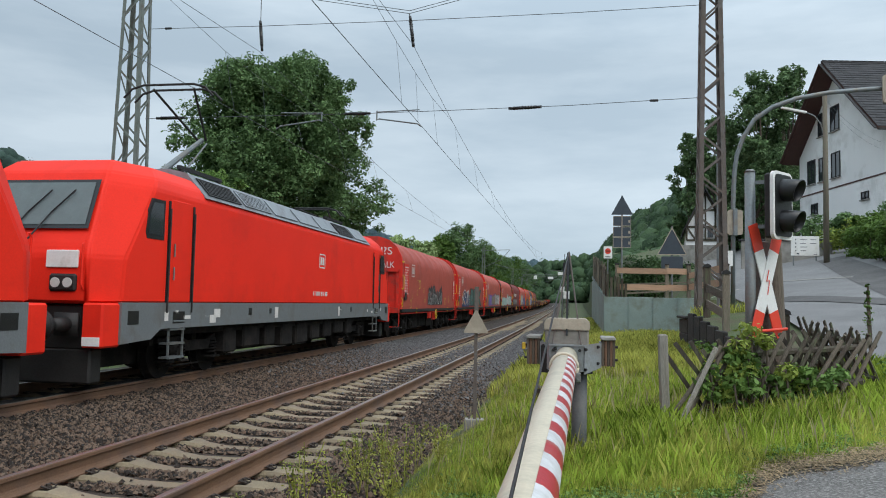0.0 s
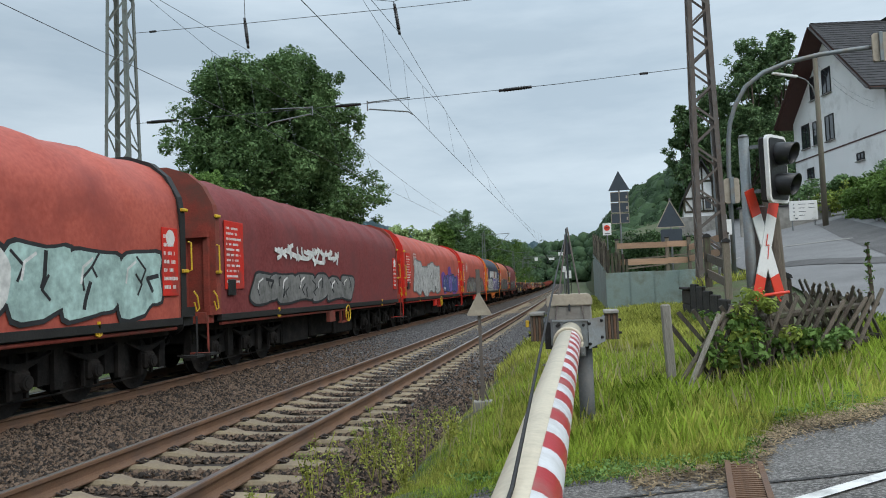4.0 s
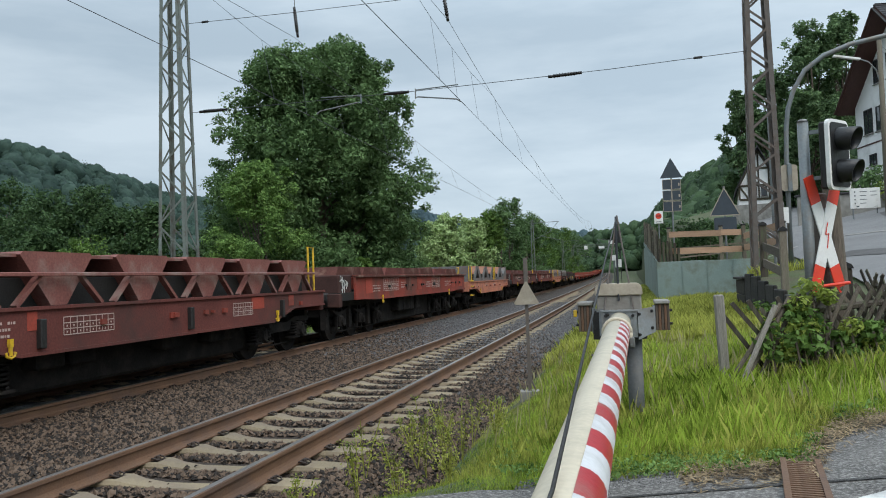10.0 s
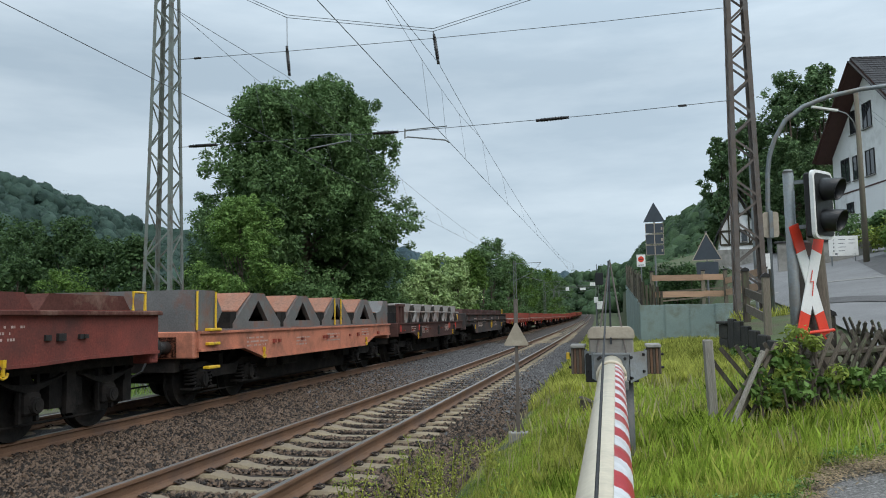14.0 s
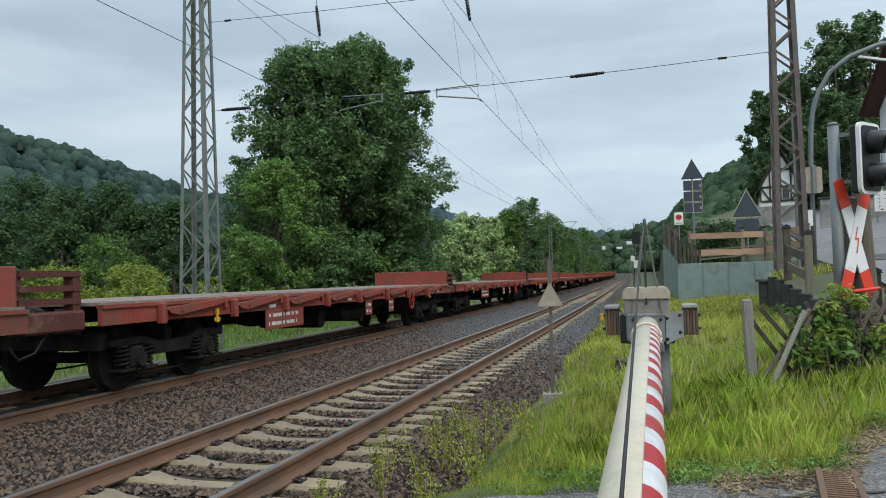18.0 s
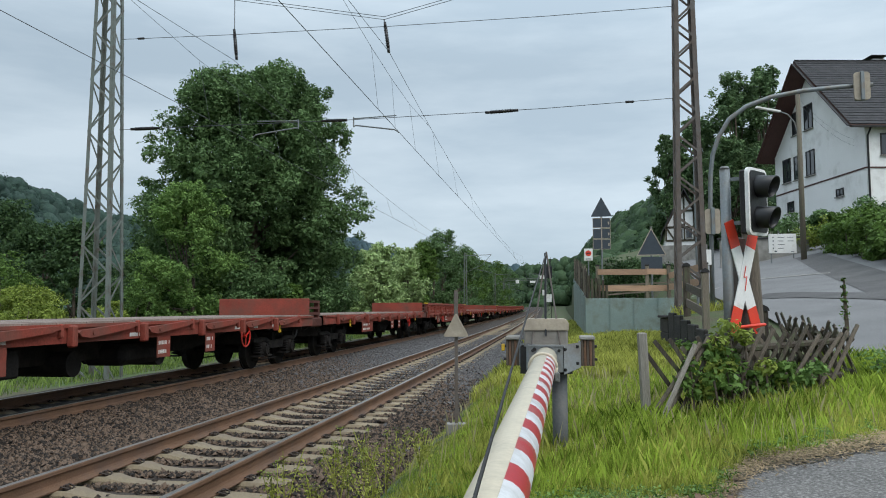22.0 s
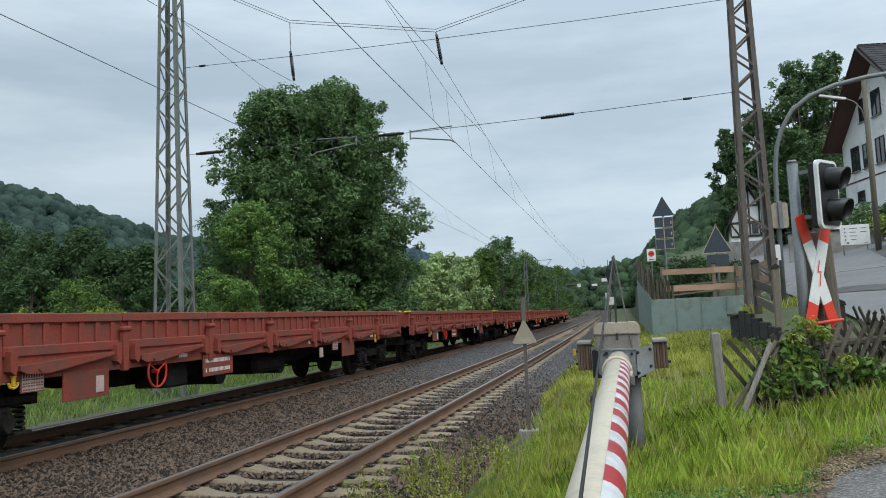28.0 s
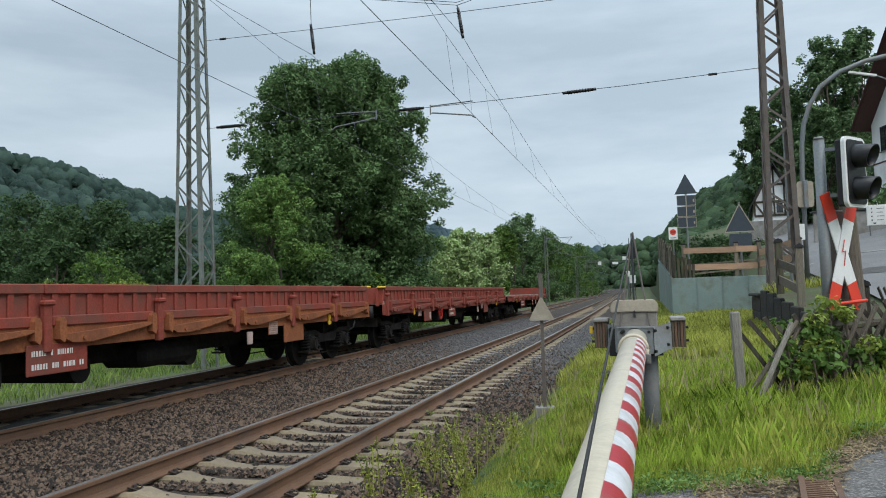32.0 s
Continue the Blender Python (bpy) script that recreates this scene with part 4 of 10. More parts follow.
def build_trees():
    tree("deciduous_tree", -17.5, 42.6, -0.8, 16.1, 6.5, M_LEAF, "tall broad dark-green deciduous tree behind the tracks", 3, leaves=200000, clumps=1080, size=(0.07, 0.14), low=0.04, trunk=0.4, dome=2.3, puff=0.72)
    tree("young_tree", -17.85, 35.5, -0.9, 8.5, 2.65, M_LEAFMID, "bushy lighter green tree in front of the tall tree", 4, leaves=46000, clumps=200, size=(0.04, 0.085), low=0.0, trunk=0.12, dome=1.5)
    rng = np.random.default_rng(8)
    # shrubs that close the foot of the wood behind the far track
    spots = [(-13.0, 44, 4.0, 1.5), (-14.0, 38.5, 3.4, 1.7), (-15.6, 36.0, 3.3, 1.6), (-20.6, 36.5, 4.2, 1.8), (-22.5, 40, 5.0, 2.2)]
    for i, (x, y, h, r) in enumerate(spots):
        tree("shrub", x, y, -0.9, h, r, M_LEAF2 if i % 2 else M_LEAF, "dense green shrub at the edge of the wood", 100 + i, leaves=6500, clumps=75, puff=1.2, size=(0.07, 0.16), low=0.02, trunk=0.07, group="shrubs")
    for i, (x, y, h, r) in enumerate([(-25.0, 34, 3.4, 2.1), (-28.5, 36, 5.2, 2.4), (-29.5, 33, 3.0, 2.2), (-33.0, 35, 3.2, 2.4), (-24.0, 44, 7.2, 2.6), (-36, 33, 2.6, 2.4), (-21.5, 29, 3.0, 1.6), (-25.5, 27.5, 3.1, 1.9), (-29.5, 29, 3.4, 2.1), (-23.3, 31, 3.5, 1.8), (-27.4, 31, 3.6, 1.9), (-19.8, 31.5, 2.8, 1.3)]):
        tree("shrub", x, y, -1.0, h, r, M_LEAFY if i not in (1, 4) else M_LEAF2, "yellow-green shrub in the meadow behind the mast", 120 + i, leaves=9000, clumps=75, puff=1.2, size=(0.035, 0.085), low=0.02, trunk=0.06, group="shrubs")
    # dark wood across the meadow
    for i, (x, y, h, r) in enumerate([(-50, 74, 11.5, 5.0), (-58, 80, 13.0, 5.6), (-66, 84, 15.5, 6.2), (-75, 86, 16.5, 6.5), (-84, 90, 18.5, 7.0), (-94, 92, 18.5, 7.0), (-44, 78, 10.5, 4.5), (-104, 96, 19, 7), (-61, 70, 9.5, 4.6), (-72, 72, 10.5, 5.0), (-83, 76, 12.0, 5.2)]):
        tree("broadleaf_tree", x, y, -1.5, h, r, M_LEAFDEEP, "dark-green broadleaf tree at the edge of the meadow", 140 + i, leaves=13000, clumps=150, size=(0.13, 0.27), low=0.02, trunk=0.25, puff=1.1, shape=0.8, group="meadow trees")
    # willows and trees down the line
    for i, (x, y, h, r, m) in enumerate([(-17.6, 72, 7.9, 3.0, M_LEAF3), (-19.6, 84, 9.8, 3.0, M_LEAF3), (-16.2, 80, 8.4, 2.8, M_LEAF3), (-17.2, 94, 10.4, 2.9, M_LEAF2), (-18.0, 108, 12.0, 3.4, M_LEAF), (-18.6, 122, 14.6, 3.8, M_LEAF), (-18.2, 138, 14.3, 3.9, M_LEAF), (-18.5, 156, 14.0, 4.3, M_LEAF2), (-18.2, 176, 13.5, 4.5, M_LEAF), (-17.5, 200, 14.0, 5.0, M_LEAF2), (-17.0, 228, 14.5, 5.2, M_LEAF), (-24, 100, 10, 4, M_LEAF2), (-26, 130, 12, 5, M_LEAF)]):
        tree("lineside_tree", x, y, -1.0, h, r, m, "pale silver-green willow beside the line" if m is M_LEAF3 else "green deciduous tree beside the line", 170 + i, leaves=12000, clumps=130, size=(0.10, 0.21), low=0.02, trunk=0.14, puff=1.25, shape=0.8, group="lineside trees")
    # trees behind the white house
    for i, (x, y, z, h, r, m) in enumerate([(12.6, 74, 5.0, 14.0, 3.2, M_LEAFHILL), (15.6, 72, 6.0, 16.6, 3.6, M_LEAFHILL), (18.6, 74, 6.5, 17.0, 3.6, M_LEAFHILL), (10.6, 78, 4.5, 14.0, 2.4, M_LEAFHILL), (14.0, 66, 5.5, 10.0, 3.0, M_LEAFHILL), (13.6, 80, 5.0, 12, 3.4, M_LEAFHILL)]):
        tree("hillside_tree", x, y, z, h, r, m, "tall dark tree on the slope beside the white house", 200 + i, leaves=21000, clumps=330, size=(0.09, 0.18), low=0.03, trunk=0.25, puff=0.85, shape=0.85, group="hillside trees")
    ridge("hill_west", [(-420, 250, 94), (-330, 280, 85), (-271, 300, 70.5), (-256, 340, 61), (-254, 380, 55.4), (-217, 450, 47.5), (-180, 490, 50), (-145, 520, 48)], 150, M_HILLHAZE, M_HAZETINT, "long wooded hill across the valley", "thick mixed woodland on the far hill", 31, 1150, 6.0, 12.0, 130, (0.3, 0.75))
    ridge("hill_north", [(-190, 500, 46), (-145, 520, 48.5), (-126, 560, 42), (-90, 640, 40), (-63, 700, 40), (-27, 800, 39.5), (10, 860, 42), (60, 900, 50)], 640, M_HILLHAZE, M_HAZEBLUE, "distant wooded ridge closing the valley, tinted blue for haze", "woodland on the distant ridge, haze painted into its leaves", 33, 650, 8.0, 13.0, 75, (0.8, 1.8))
    ridge("hill_east", [(9, 400, 24), (12, 350, 28.5), (18.5, 300, 33.5), (23, 250, 32), (26.4, 220, 31.5), (31, 180, 32), (40, 140, 33), (60, 110, 37), (90, 80, 45)], 95, M_HILL, M_FAR, "steep wooded slope above the line", "dark woodland on the steep slope", 35, 760, 4.4, 9.5, 190, (0.26, 0.62))
    ridge("hill_bend", [(-150, 560, 27), (-80, 545, 27), (-30, 520, 29), (0, 490, 31), (30, 460, 36), (60, 430, 40)], 440, M_HILL, M_FAR, "wooded slope that closes the view where the line bends", "dark woodland above the bend of the line", 37, 260, 5.5, 11.0, 120, (0.4, 0.9))


build_trees()

# ---- catenary masts and wires ----
def lattice_mast(x, y, z0, h, wb, wt, wb2, wt2, material, label, braces=22, leg=0.11):
    root = thing("catenary_mast", label, "mast", "catenary masts", at=pose(x, y, z0))

    def corner(sx, sy, u):
        return Vector((sx * (wb + (wt - wb) * u) / 2, sy * (wb2 + (wt2 - wb2) * u) / 2, h * u))
    for sx in (-1, 1):
        for sy in (-1, 1):
            bm = bmesh.new()
            a, b = corner(sx, sy, 0), corner(sx, sy, 1)
            dx = Vector((-sx * leg / 2, 0, 0))
            dy = Vector((0, -sy * leg / 2, 0))
            beam(bm, a + dx, b + dx, leg, 0.014, (0, sy, 0))
            beam(bm, a + dy, b + dy, leg, 0.014, (sx, 0, 0))
            part("leg", bm, material, root)
    for face in range(4):
        for i in range(braces):
            u0, u1 = 1 - (1 - i / braces) ** 1.25, 1 - (1 - (i + 1) / braces) ** 1.25
            s = 1 if i % 2 else -1
            if face < 2:
                f = -1 if face == 0 else 1
                p, q = corner(-s, f, u0), corner(s, f, u1)
            else:
                f = -1 if face == 2 else 1
                p, q = corner(f, -s, u0), corner(f, s, u1)
            bm = bmesh.new()
            beam(bm, p, q, 0.055, 0.012, (0, 1, 0) if face < 2 else (1, 0, 0))
            part("brace", bm, material, root)
    bm = bmesh.new()
    bbox(bm, -wb / 2 - 0.2, wb / 2 + 0.2, -wb2 / 2 - 0.2, wb2 / 2 + 0.2, -0.7, 0.02, 0.03)
    part("foundation", bm, M_CONCRETE, root)
    return root


def insulator(name, parent, p, q, n=9, r=0.07, core=0.045):
    bm = bmesh.new()
    p, q = Vector(p), Vector(q)
    rod(bm, p, q, core, 8)
    for i in range(n):
        rod(bm, p.lerp(q, (i + 0.15) / n), p.lerp(q, (i + 0.75) / n), r, 10, r * 0.45)
    d = (q - p).normalized() * 0.14
    rod(bm, p - d, p, 0.04, 8)
    rod(bm, q, q + d, 0.04, 8)
    part(name, bm, M_INSUL, parent, "dark ribbed insulator", smooth=True)


def sag(p, q, drop, n=10):
    p, q = Vector(p), Vector(q)
    return [p.lerp(q, i / n) - Vector((0, 0, drop * 4 * (i / n) * (1 - i / n))) for i in range(n + 1)]


def wire(name, parent, pts, r=0.009):
    bm = bmesh.new()
    tube(bm, pts, r * 0.85, 5)
    return part(name, bm, M_WIRE, parent)


def build_catenary():
    lattice_mast(-12.83, 20.4, -1.0, 15.6, 1.02, 0.44, 0.80, 0.36, M_MASTGREEN, "tall grey-green steel lattice mast carrying the overhead line", 22, 0.10)
    lattice_mast(3.35, 20.8, 0.95, 12.5, 0.76, 0.40, 0.62, 0.34, M_MASTRUST, "tall rusty steel lattice mast beside the fence", 27, 0.11)
    Y = 20.55
    span = thing("cross_span", "grey steel head-span wires slung between two masts across the tracks", "overhead wire")
    near_c, far_c = Vector((-4.54, Y, 8.5)), Vector((-8.96, Y, 8.52))
    top_n, top_f = Vector((-4.67, Y, 9.42)), Vector((-9.04, Y, 10.26))
    for dz in (0.0, 0.08):
        up = Vector((0, 0, dz))
        wire("head_span_wire", span, [top_f + up, top_n + up], 0.010)
        wire("head_span_wire", span, [top_f + up, (-12.5, Y, 12.08 + dz)], 0.010)
        wire("head_span_wire", span, [top_n + up, (3.1, Y, 11.18 + dz)], 0.010)
    wire("upper_span_wire", span, [(-12.5, Y, 9.31), (-9.03, Y, 9.25), (-4.63, Y, 9.22), (-0.19, Y, 9.24), (3.1, Y, 9.30)], 0.010)
    wire("lower_span_wire", span, [(-12.5, Y, 6.63), (-5.83, Y, 6.64), (-4.3, Y, 6.66), (-0.34, Y, 6.73), (3.1, Y, 6.86)], 0.010)
    wire("hanger", span, [top_n, (-4.63, Y, 9.24)], 0.02)
    insulator("insulator", span, (-4.63, Y, 9.20), (-4.55, Y, 8.62), 8, 0.06)
    wire("hanger", span, [top_f, (-9.03, Y, 9.3)], 0.014)
    insulator("insulator", span, (-9.03, Y, 9.26), (-8.97, Y, 8.66), 8, 0.06)
    insulator("insulator", span, (-1.74, Y, 6.69), (-1.14, Y, 6.71), 8, 0.06)
    insulator("insulator", span, (-6.30, Y, 6.64), (-5.85, Y, 6.64), 6, 0.06)
    insulator("insulator", span, (-12.0, Y, 6.635), (-11.4, Y, 6.635), 8, 0.06)
    for x, z in ((1.9, 6.81), (-11.9, 9.30)):
        bm = bmesh.new()
        bbox(bm, x - 0.11, x + 0.11, Y - 0.025, Y + 0.025, z - 0.03, z + 0.03, 0.015)
        part("turnbuckle", bm, M_DARK, span)
    # registration arms that pull the contact wires aside
    for (x0, s, x1, z1) in ((-5.52, 1, -4.25, 6.27), (-7.11, -1, -8.45, 6.28)):
        bm = bmesh.new()
        tube(bm, [(x0, Y, 6.71), (x0, Y, 6.44), (x0 + s * 0.06, Y, 6.48), (x1 - s * 0.12, Y, z1 + 0.05), (x1, Y, z1 - 0.03)], 0.02, 6)
        rod(bm, (x0, Y, 6.67), (x0 + s * 1.2, Y, 6.71), 0.016, 6)
        part("registration_arm", bm, M_STEEL, span)
    line = thing("overhead_line", "contact wire and catenary hung from droppers along the tracks", "overhead wire")
    for k in range(2):
        off, cz = ((0.0, 6.29), (-SPACING, 6.2))[k]
        lean_c = ((-0.48, -0.48, 0.35), (-0.62, -0.33, 0.3))[k]
        lean_m = ((-0.45, -0.72, 0.2), (-0.55, -0.75, 0.2))[k]

        def stag(tab, y):
            if y < Y:
                return tab[1] + (tab[0] - tab[1]) * min(1, (Y - y) / 30)
            return tab[1] + (tab[2] - tab[1]) * smooth(Y, 100, y) if y < 100 else tab[2] * math.cos((y - 100) / 60 * math.pi)

        def catz(y):
            for a, b, top, low in ((-44, Y, 8.5, 1.1), (Y, 100, 8.5, 1.5), (100, 160, 8.1, 1.6), (160, 225, 8.1, 1.6)):
                if y <= b:
                    u = (y - a) / (b - a)
                    return top - low * 4 * u * (1 - u) + (8.1 - 8.5) * u * (b == 100)
            return 8.1

        def at_c(y):
            return on_track(y, off + stag(lean_c, y), cz - 0.3 * smooth(70, 100, y))

        def at_m(y):
            return on_track(y, off + stag(lean_m, y), catz(y))
        ys = [-40 + 4 * i for i in range(14)] + [16, 18, 19, Y] + [22, 24, 26, 28] + [30 + 4 * i for i in range(47)]
        wire("contact_wire", line, [at_c(y) for y in ys], 0.009)
        wire("catenary_wire", line, [at_m(y) for y in ys], 0.008)
        # lighter stitch wire under the support
        st = [at_m(Y - 6), at_c(Y - 2.4) + Vector((0, 0, 1.52)), at_c(Y) + Vector((0, 0, 1.45)), at_c(Y + 2.6) + Vector((0, 0, 1.42)), at_m(Y + 7)]
        st[1].x, st[2].x, st[3].x = [at_m(y).x * 0.7 + at_c(y).x * 0.3 for y in (Y - 2.4, Y, Y + 2.6)]
        wire("stitch_wire", line, st, 0.006)
        for y in (-36, -28, -20, -14, -8, -2, 3, 9, 28, 33.2, 40, 47, 54, 61, 68, 75, 82, 90, 100, 110, 120, 130, 140):
            wire("dropper", line, [at_m(y), at_c(y)], 0.005)
        for j, dy in ((1, -2.3), (2, -0.3), (3, 2.7)):
            wire("dropper", line, [st[j], at_c(Y + dy)], 0.005)
    # the next masts down the line
    for (y, off, s) in ((100, -SPACING - 2.75, 1), (160, -SPACING - 2.9, 1), (160, 3.0, -1), (225, -SPACING - 3.0, 1)):
        p = on_track(y, off, -0.6)
        root = thing("line_mast", "slim grey lattice mast with a cantilever arm", "mast", "line masts", at=pose(p.x, p.y, p.z))
        bm = bmesh.new()
        for sx in (-1, 1):
            for sy in (-1, 1):
                beam(bm, (sx * 0.22, sy * 0.2, 0), (sx * 0.12, sy * 0.12, 9.2), 0.05, 0.05)
        for i in range(22):
            t = 1 if i % 2 else -1
            w0, w1 = 0.22 - 0.1 * i / 22, 0.22 - 0.1 * (i + 1) / 22
            beam(bm, (-t * w0, -0.18, 9.2 * i / 22), (t * w1, -0.18, 9.2 * (i + 1) / 22), 0.035, 0.012, (0, 1, 0))
        part("post", bm, M_MASTGREEN, root)
        bm = bmesh.new()
        tube(bm, [(0, 0, 8.8), (s * 3.4, 0, 8.9)], 0.035, 6)
        tube(bm, [(0, 0, 6.6), (s * 2.2, 0, 7.6), (s * 3.4, 0, 8.9)], 0.03, 6)
        tube(bm, [(s * 1.2, 0, 7.1), (s * 3.6, 0, 6.5)], 0.025, 6)
        part("cantilever", bm, M_STEEL, root)


# ---- barrier ----
def build_barrier():
    root = thing("level_crossing_barrier", "closed barrier with a cream, red-striped arm on a grey drive", "barrier", at=pose(-0.035, 6.9, 0))
    R0, R1, Y0, Y1 = 0.094, 0.043, -0.12, -9.6

    def rad(y):
        return R0 + (R1 - R0) * (y - Y0) / (Y1 - Y0)
    bm = bmesh.new()
    rod(bm, (0.0, Y0, 1.035), (0.0, Y1, 1.035), R0, 28, R1)
    part("arm", bm, M_CREAM, root, smooth=True)
    # stripes: curved reflective sheets on the road side, cut on a slant
    y, k = -0.776, 0
    while y > -6.6:
        ln = 0.178
        bm = bmesh.new()
        n = 7
        a0, a1 = -42, 70
        rows = []
        for i in range(n + 1):
            u = i / n
            a = radians(a0 + (a1 - a0) * u)
            sk = -0.07 * u
            rows.append([bm.verts.new((rad(yy) * 1.025 * math.cos(a), yy, 1.035 + rad(yy) * 1.025 * math.sin(a))) for yy in (y + sk, y - ln + sk)])
        for p, q in zip(rows, rows[1:]):
            bm.faces.new((p[0], p[1], q[1], q[0]))
        part("stripe", fixn(bm), M_REDREFL if k % 2 else M_WHITEREFL, root, smooth=True)
        y -= ln
        k += 1
    bm = bmesh.new()
    n = 22
    tube(bm, [(1.10 * rad(-1.15) * math.cos(2 * math.pi * i / n), -1.15, 1.035 + 1.10 * rad(-1.15) * math.sin(2 * math.pi * i / n)) for i in range(n + 1)], 0.013, 6)
    ring = part("clamp_ring", bm, M_CREAM, root, smooth=True)
    bm = bmesh.new()
    bbox(bm, 0.08, 0.12, -1.17, -1.13, 0.93, 1.0, 0.006)
    rod(bm, (0.10, -1.21, 0.95), (0.10, -1.09, 0.95), 0.008, 6)
    part("clamp_screw", bm, M_STEEL, ring)
    bm = bmesh.new()
    rod(bm, (0.11, 0.05, -0.1), (0.11, 0.05, 0.93), 0.066, 18)
    part("post", bm, M_POSTGREY, root, "round grey steel post", smooth=True)
    # gearbox behind, three bolted front plates bent round it
    bm = bmesh.new()
    prism(bm, [(-0.22, 0.26), (-0.22, -0.08), (-0.12, -0.12), (0.12, -0.12), (0.22, -0.08), (0.22, 0.26)], 0.90, 1.13, "z")
    part("drive_housing", fixn(bm), M_DARK, root, "dark gearbox behind the plates")
    bm = bmesh.new()
    box(bm, -0.145, 0.145, -0.155, -0.14, 0.92, 1.135)
    box(bm, -0.15, 0.15, -0.17, 0.10, 1.135, 1.147)
    front = part("front_plate", bm, M_GREYBOX, root)
    for x in (-0.11, 0.11):
        for z in (1.10,):
            bm = bmesh.new()
            rod(bm, (x, -0.155, z), (x, -0.172, z), 0.014, 6)
            part("bolt", bm, M_DARK, front)
    for s in (-1, 1):
        bm = bmesh.new()
        n0, n1 = Vector((s * 0.15, -0.165, 0)), Vector((s * 0.285, -0.06, 0))
        t = Vector((s * 0.008, 0.012, 0))
        o = [(n0, 0.90), (n1, 0.955), (n1, 1.165), (n0, 1.15)]
        va = [bm.verts.new(p + Vector((0, 0, z))) for p, z in o]
        vb = [bm.verts.new(p + t + Vector((0, 0, z))) for p, z in o]
        for q in range(4):
            bm.faces.new((va[q], va[(q + 1) % 4], vb[(q + 1) % 4], vb[q]))
        bm.faces.new(va)
        bm.faces.new(vb[::-1])
        plate = part("side_plate", fixn(bm), M_GREYBOX, root, at=pose(0.065 if s < 0 else 0.0, 0, 0))
        for u, z in ((0.12, 0.94), (0.12, 1.11), (0.88, 0.99), (0.88, 1.13)):
            p = n0.lerp(n1, u) + Vector((0, 0, z))
            bm = bmesh.new()
            rod(bm, p, p + Vector((s * -0.012, -0.016, 0)), 0.013, 6)
            part("bolt", bm, M_DARK, plate)
        bm = bmesh.new()
        beam(bm, (s * 0.285, -0.06, 1.06), (s * 0.285, 0.24, 1.06), 0.014, 0.21, (0, 0, 1))
        part("arm_plate", bm, M_GREYBOX, root, at=pose(0.065 if s < 0 else 0.0, 0, 0))
        # counterweight: a pack of rusty plates under a pale cap
        for k in range(5):
            bm = bmesh.new()
            x = s * (0.305 + 0.023 * k)
            bbox(bm, x - 0.0105, x + 0.0105, -0.05 - 0.006 * (k % 2), 0.24, 0.965, 1.185, 0.004)
            part("counterweight_plate", bm, M_RAIL if k % 2 else M_BARK, root, at=pose(0.065 if s < 0 else 0.0, 0, 0))
        bm = bmesh.new()
        bbox(bm, min(s * 0.285, s * 0.412), max(s * 0.285, s * 0.412), -0.075, 0.25, 1.186, 1.215, 0.006)
        part("counterweight_cap", bm, M_CONCRETE, root, at=pose(0.065 if s < 0 else 0.0, 0, 0))
        for z in (1.02, 1.13):
            bm = bmesh.new()
            rod(bm, (s * 0.29, -0.02, z), (s * 0.43, -0.02, z), 0.012, 6)
            part("tie_bolt", bm, M_DARK, root, at=pose(0.065 if s < 0 else 0.0, 0, 0))
    bm = bmesh.new()
    bbox(bm, -0.185, 0.185, -0.10, 0.27, 1.13, 1.27, 0.012)
    part("hood", bm, M_GREYBEIGE, root, "weathered grey-beige drive hood")
    bm = bmesh.new()
    prism(bm, [(-0.195, 1.265), (0.195, 1.265), (0.195, 1.33), (0.165, 1.365), (-0.165, 1.365), (-0.195, 1.33)], -0.12, 0.28, "y")
    bmesh.ops.bevel(bm, geom=list(bm.edges), offset=0.008, segments=2, affect="EDGES")
    part("hood_lid", fixn(bm), M_BOXTOP, root, "pale beige lid of the hood")
    apex = (0.01, 0.1, 1.95)
    for p in ((-0.12, -0.14, 1.15), (0.12, -0.14, 1.15)):
        bm = bmesh.new()
        rod(bm, p, apex, 0.0075, 6)
        part("stay", bm, M_MASTRUST, root)
    bm = bmesh.new()
    rod(bm, (0.0, -0.13, 1.22), (0.0, 0.09, 1.94), 0.009, 6)
    part("stay_mast", bm, M_BLACK, root)
    bm = bmesh.new()
    tube(bm, [apex, (-0.004, -2.8, 1.515), (-0.008, -5.5, 1.108), (-0.008, -9.4, 1.085)], 0.004, 6)
    part("tension_wire", bm, M_DARK, root)
    bm = bmesh.new()
    bbox(bm, -0.385, -0.355, -0.04, 0.0, 1.09, 1.15, 0.006)
    part("reflector", bm, M_YELLOW, root)


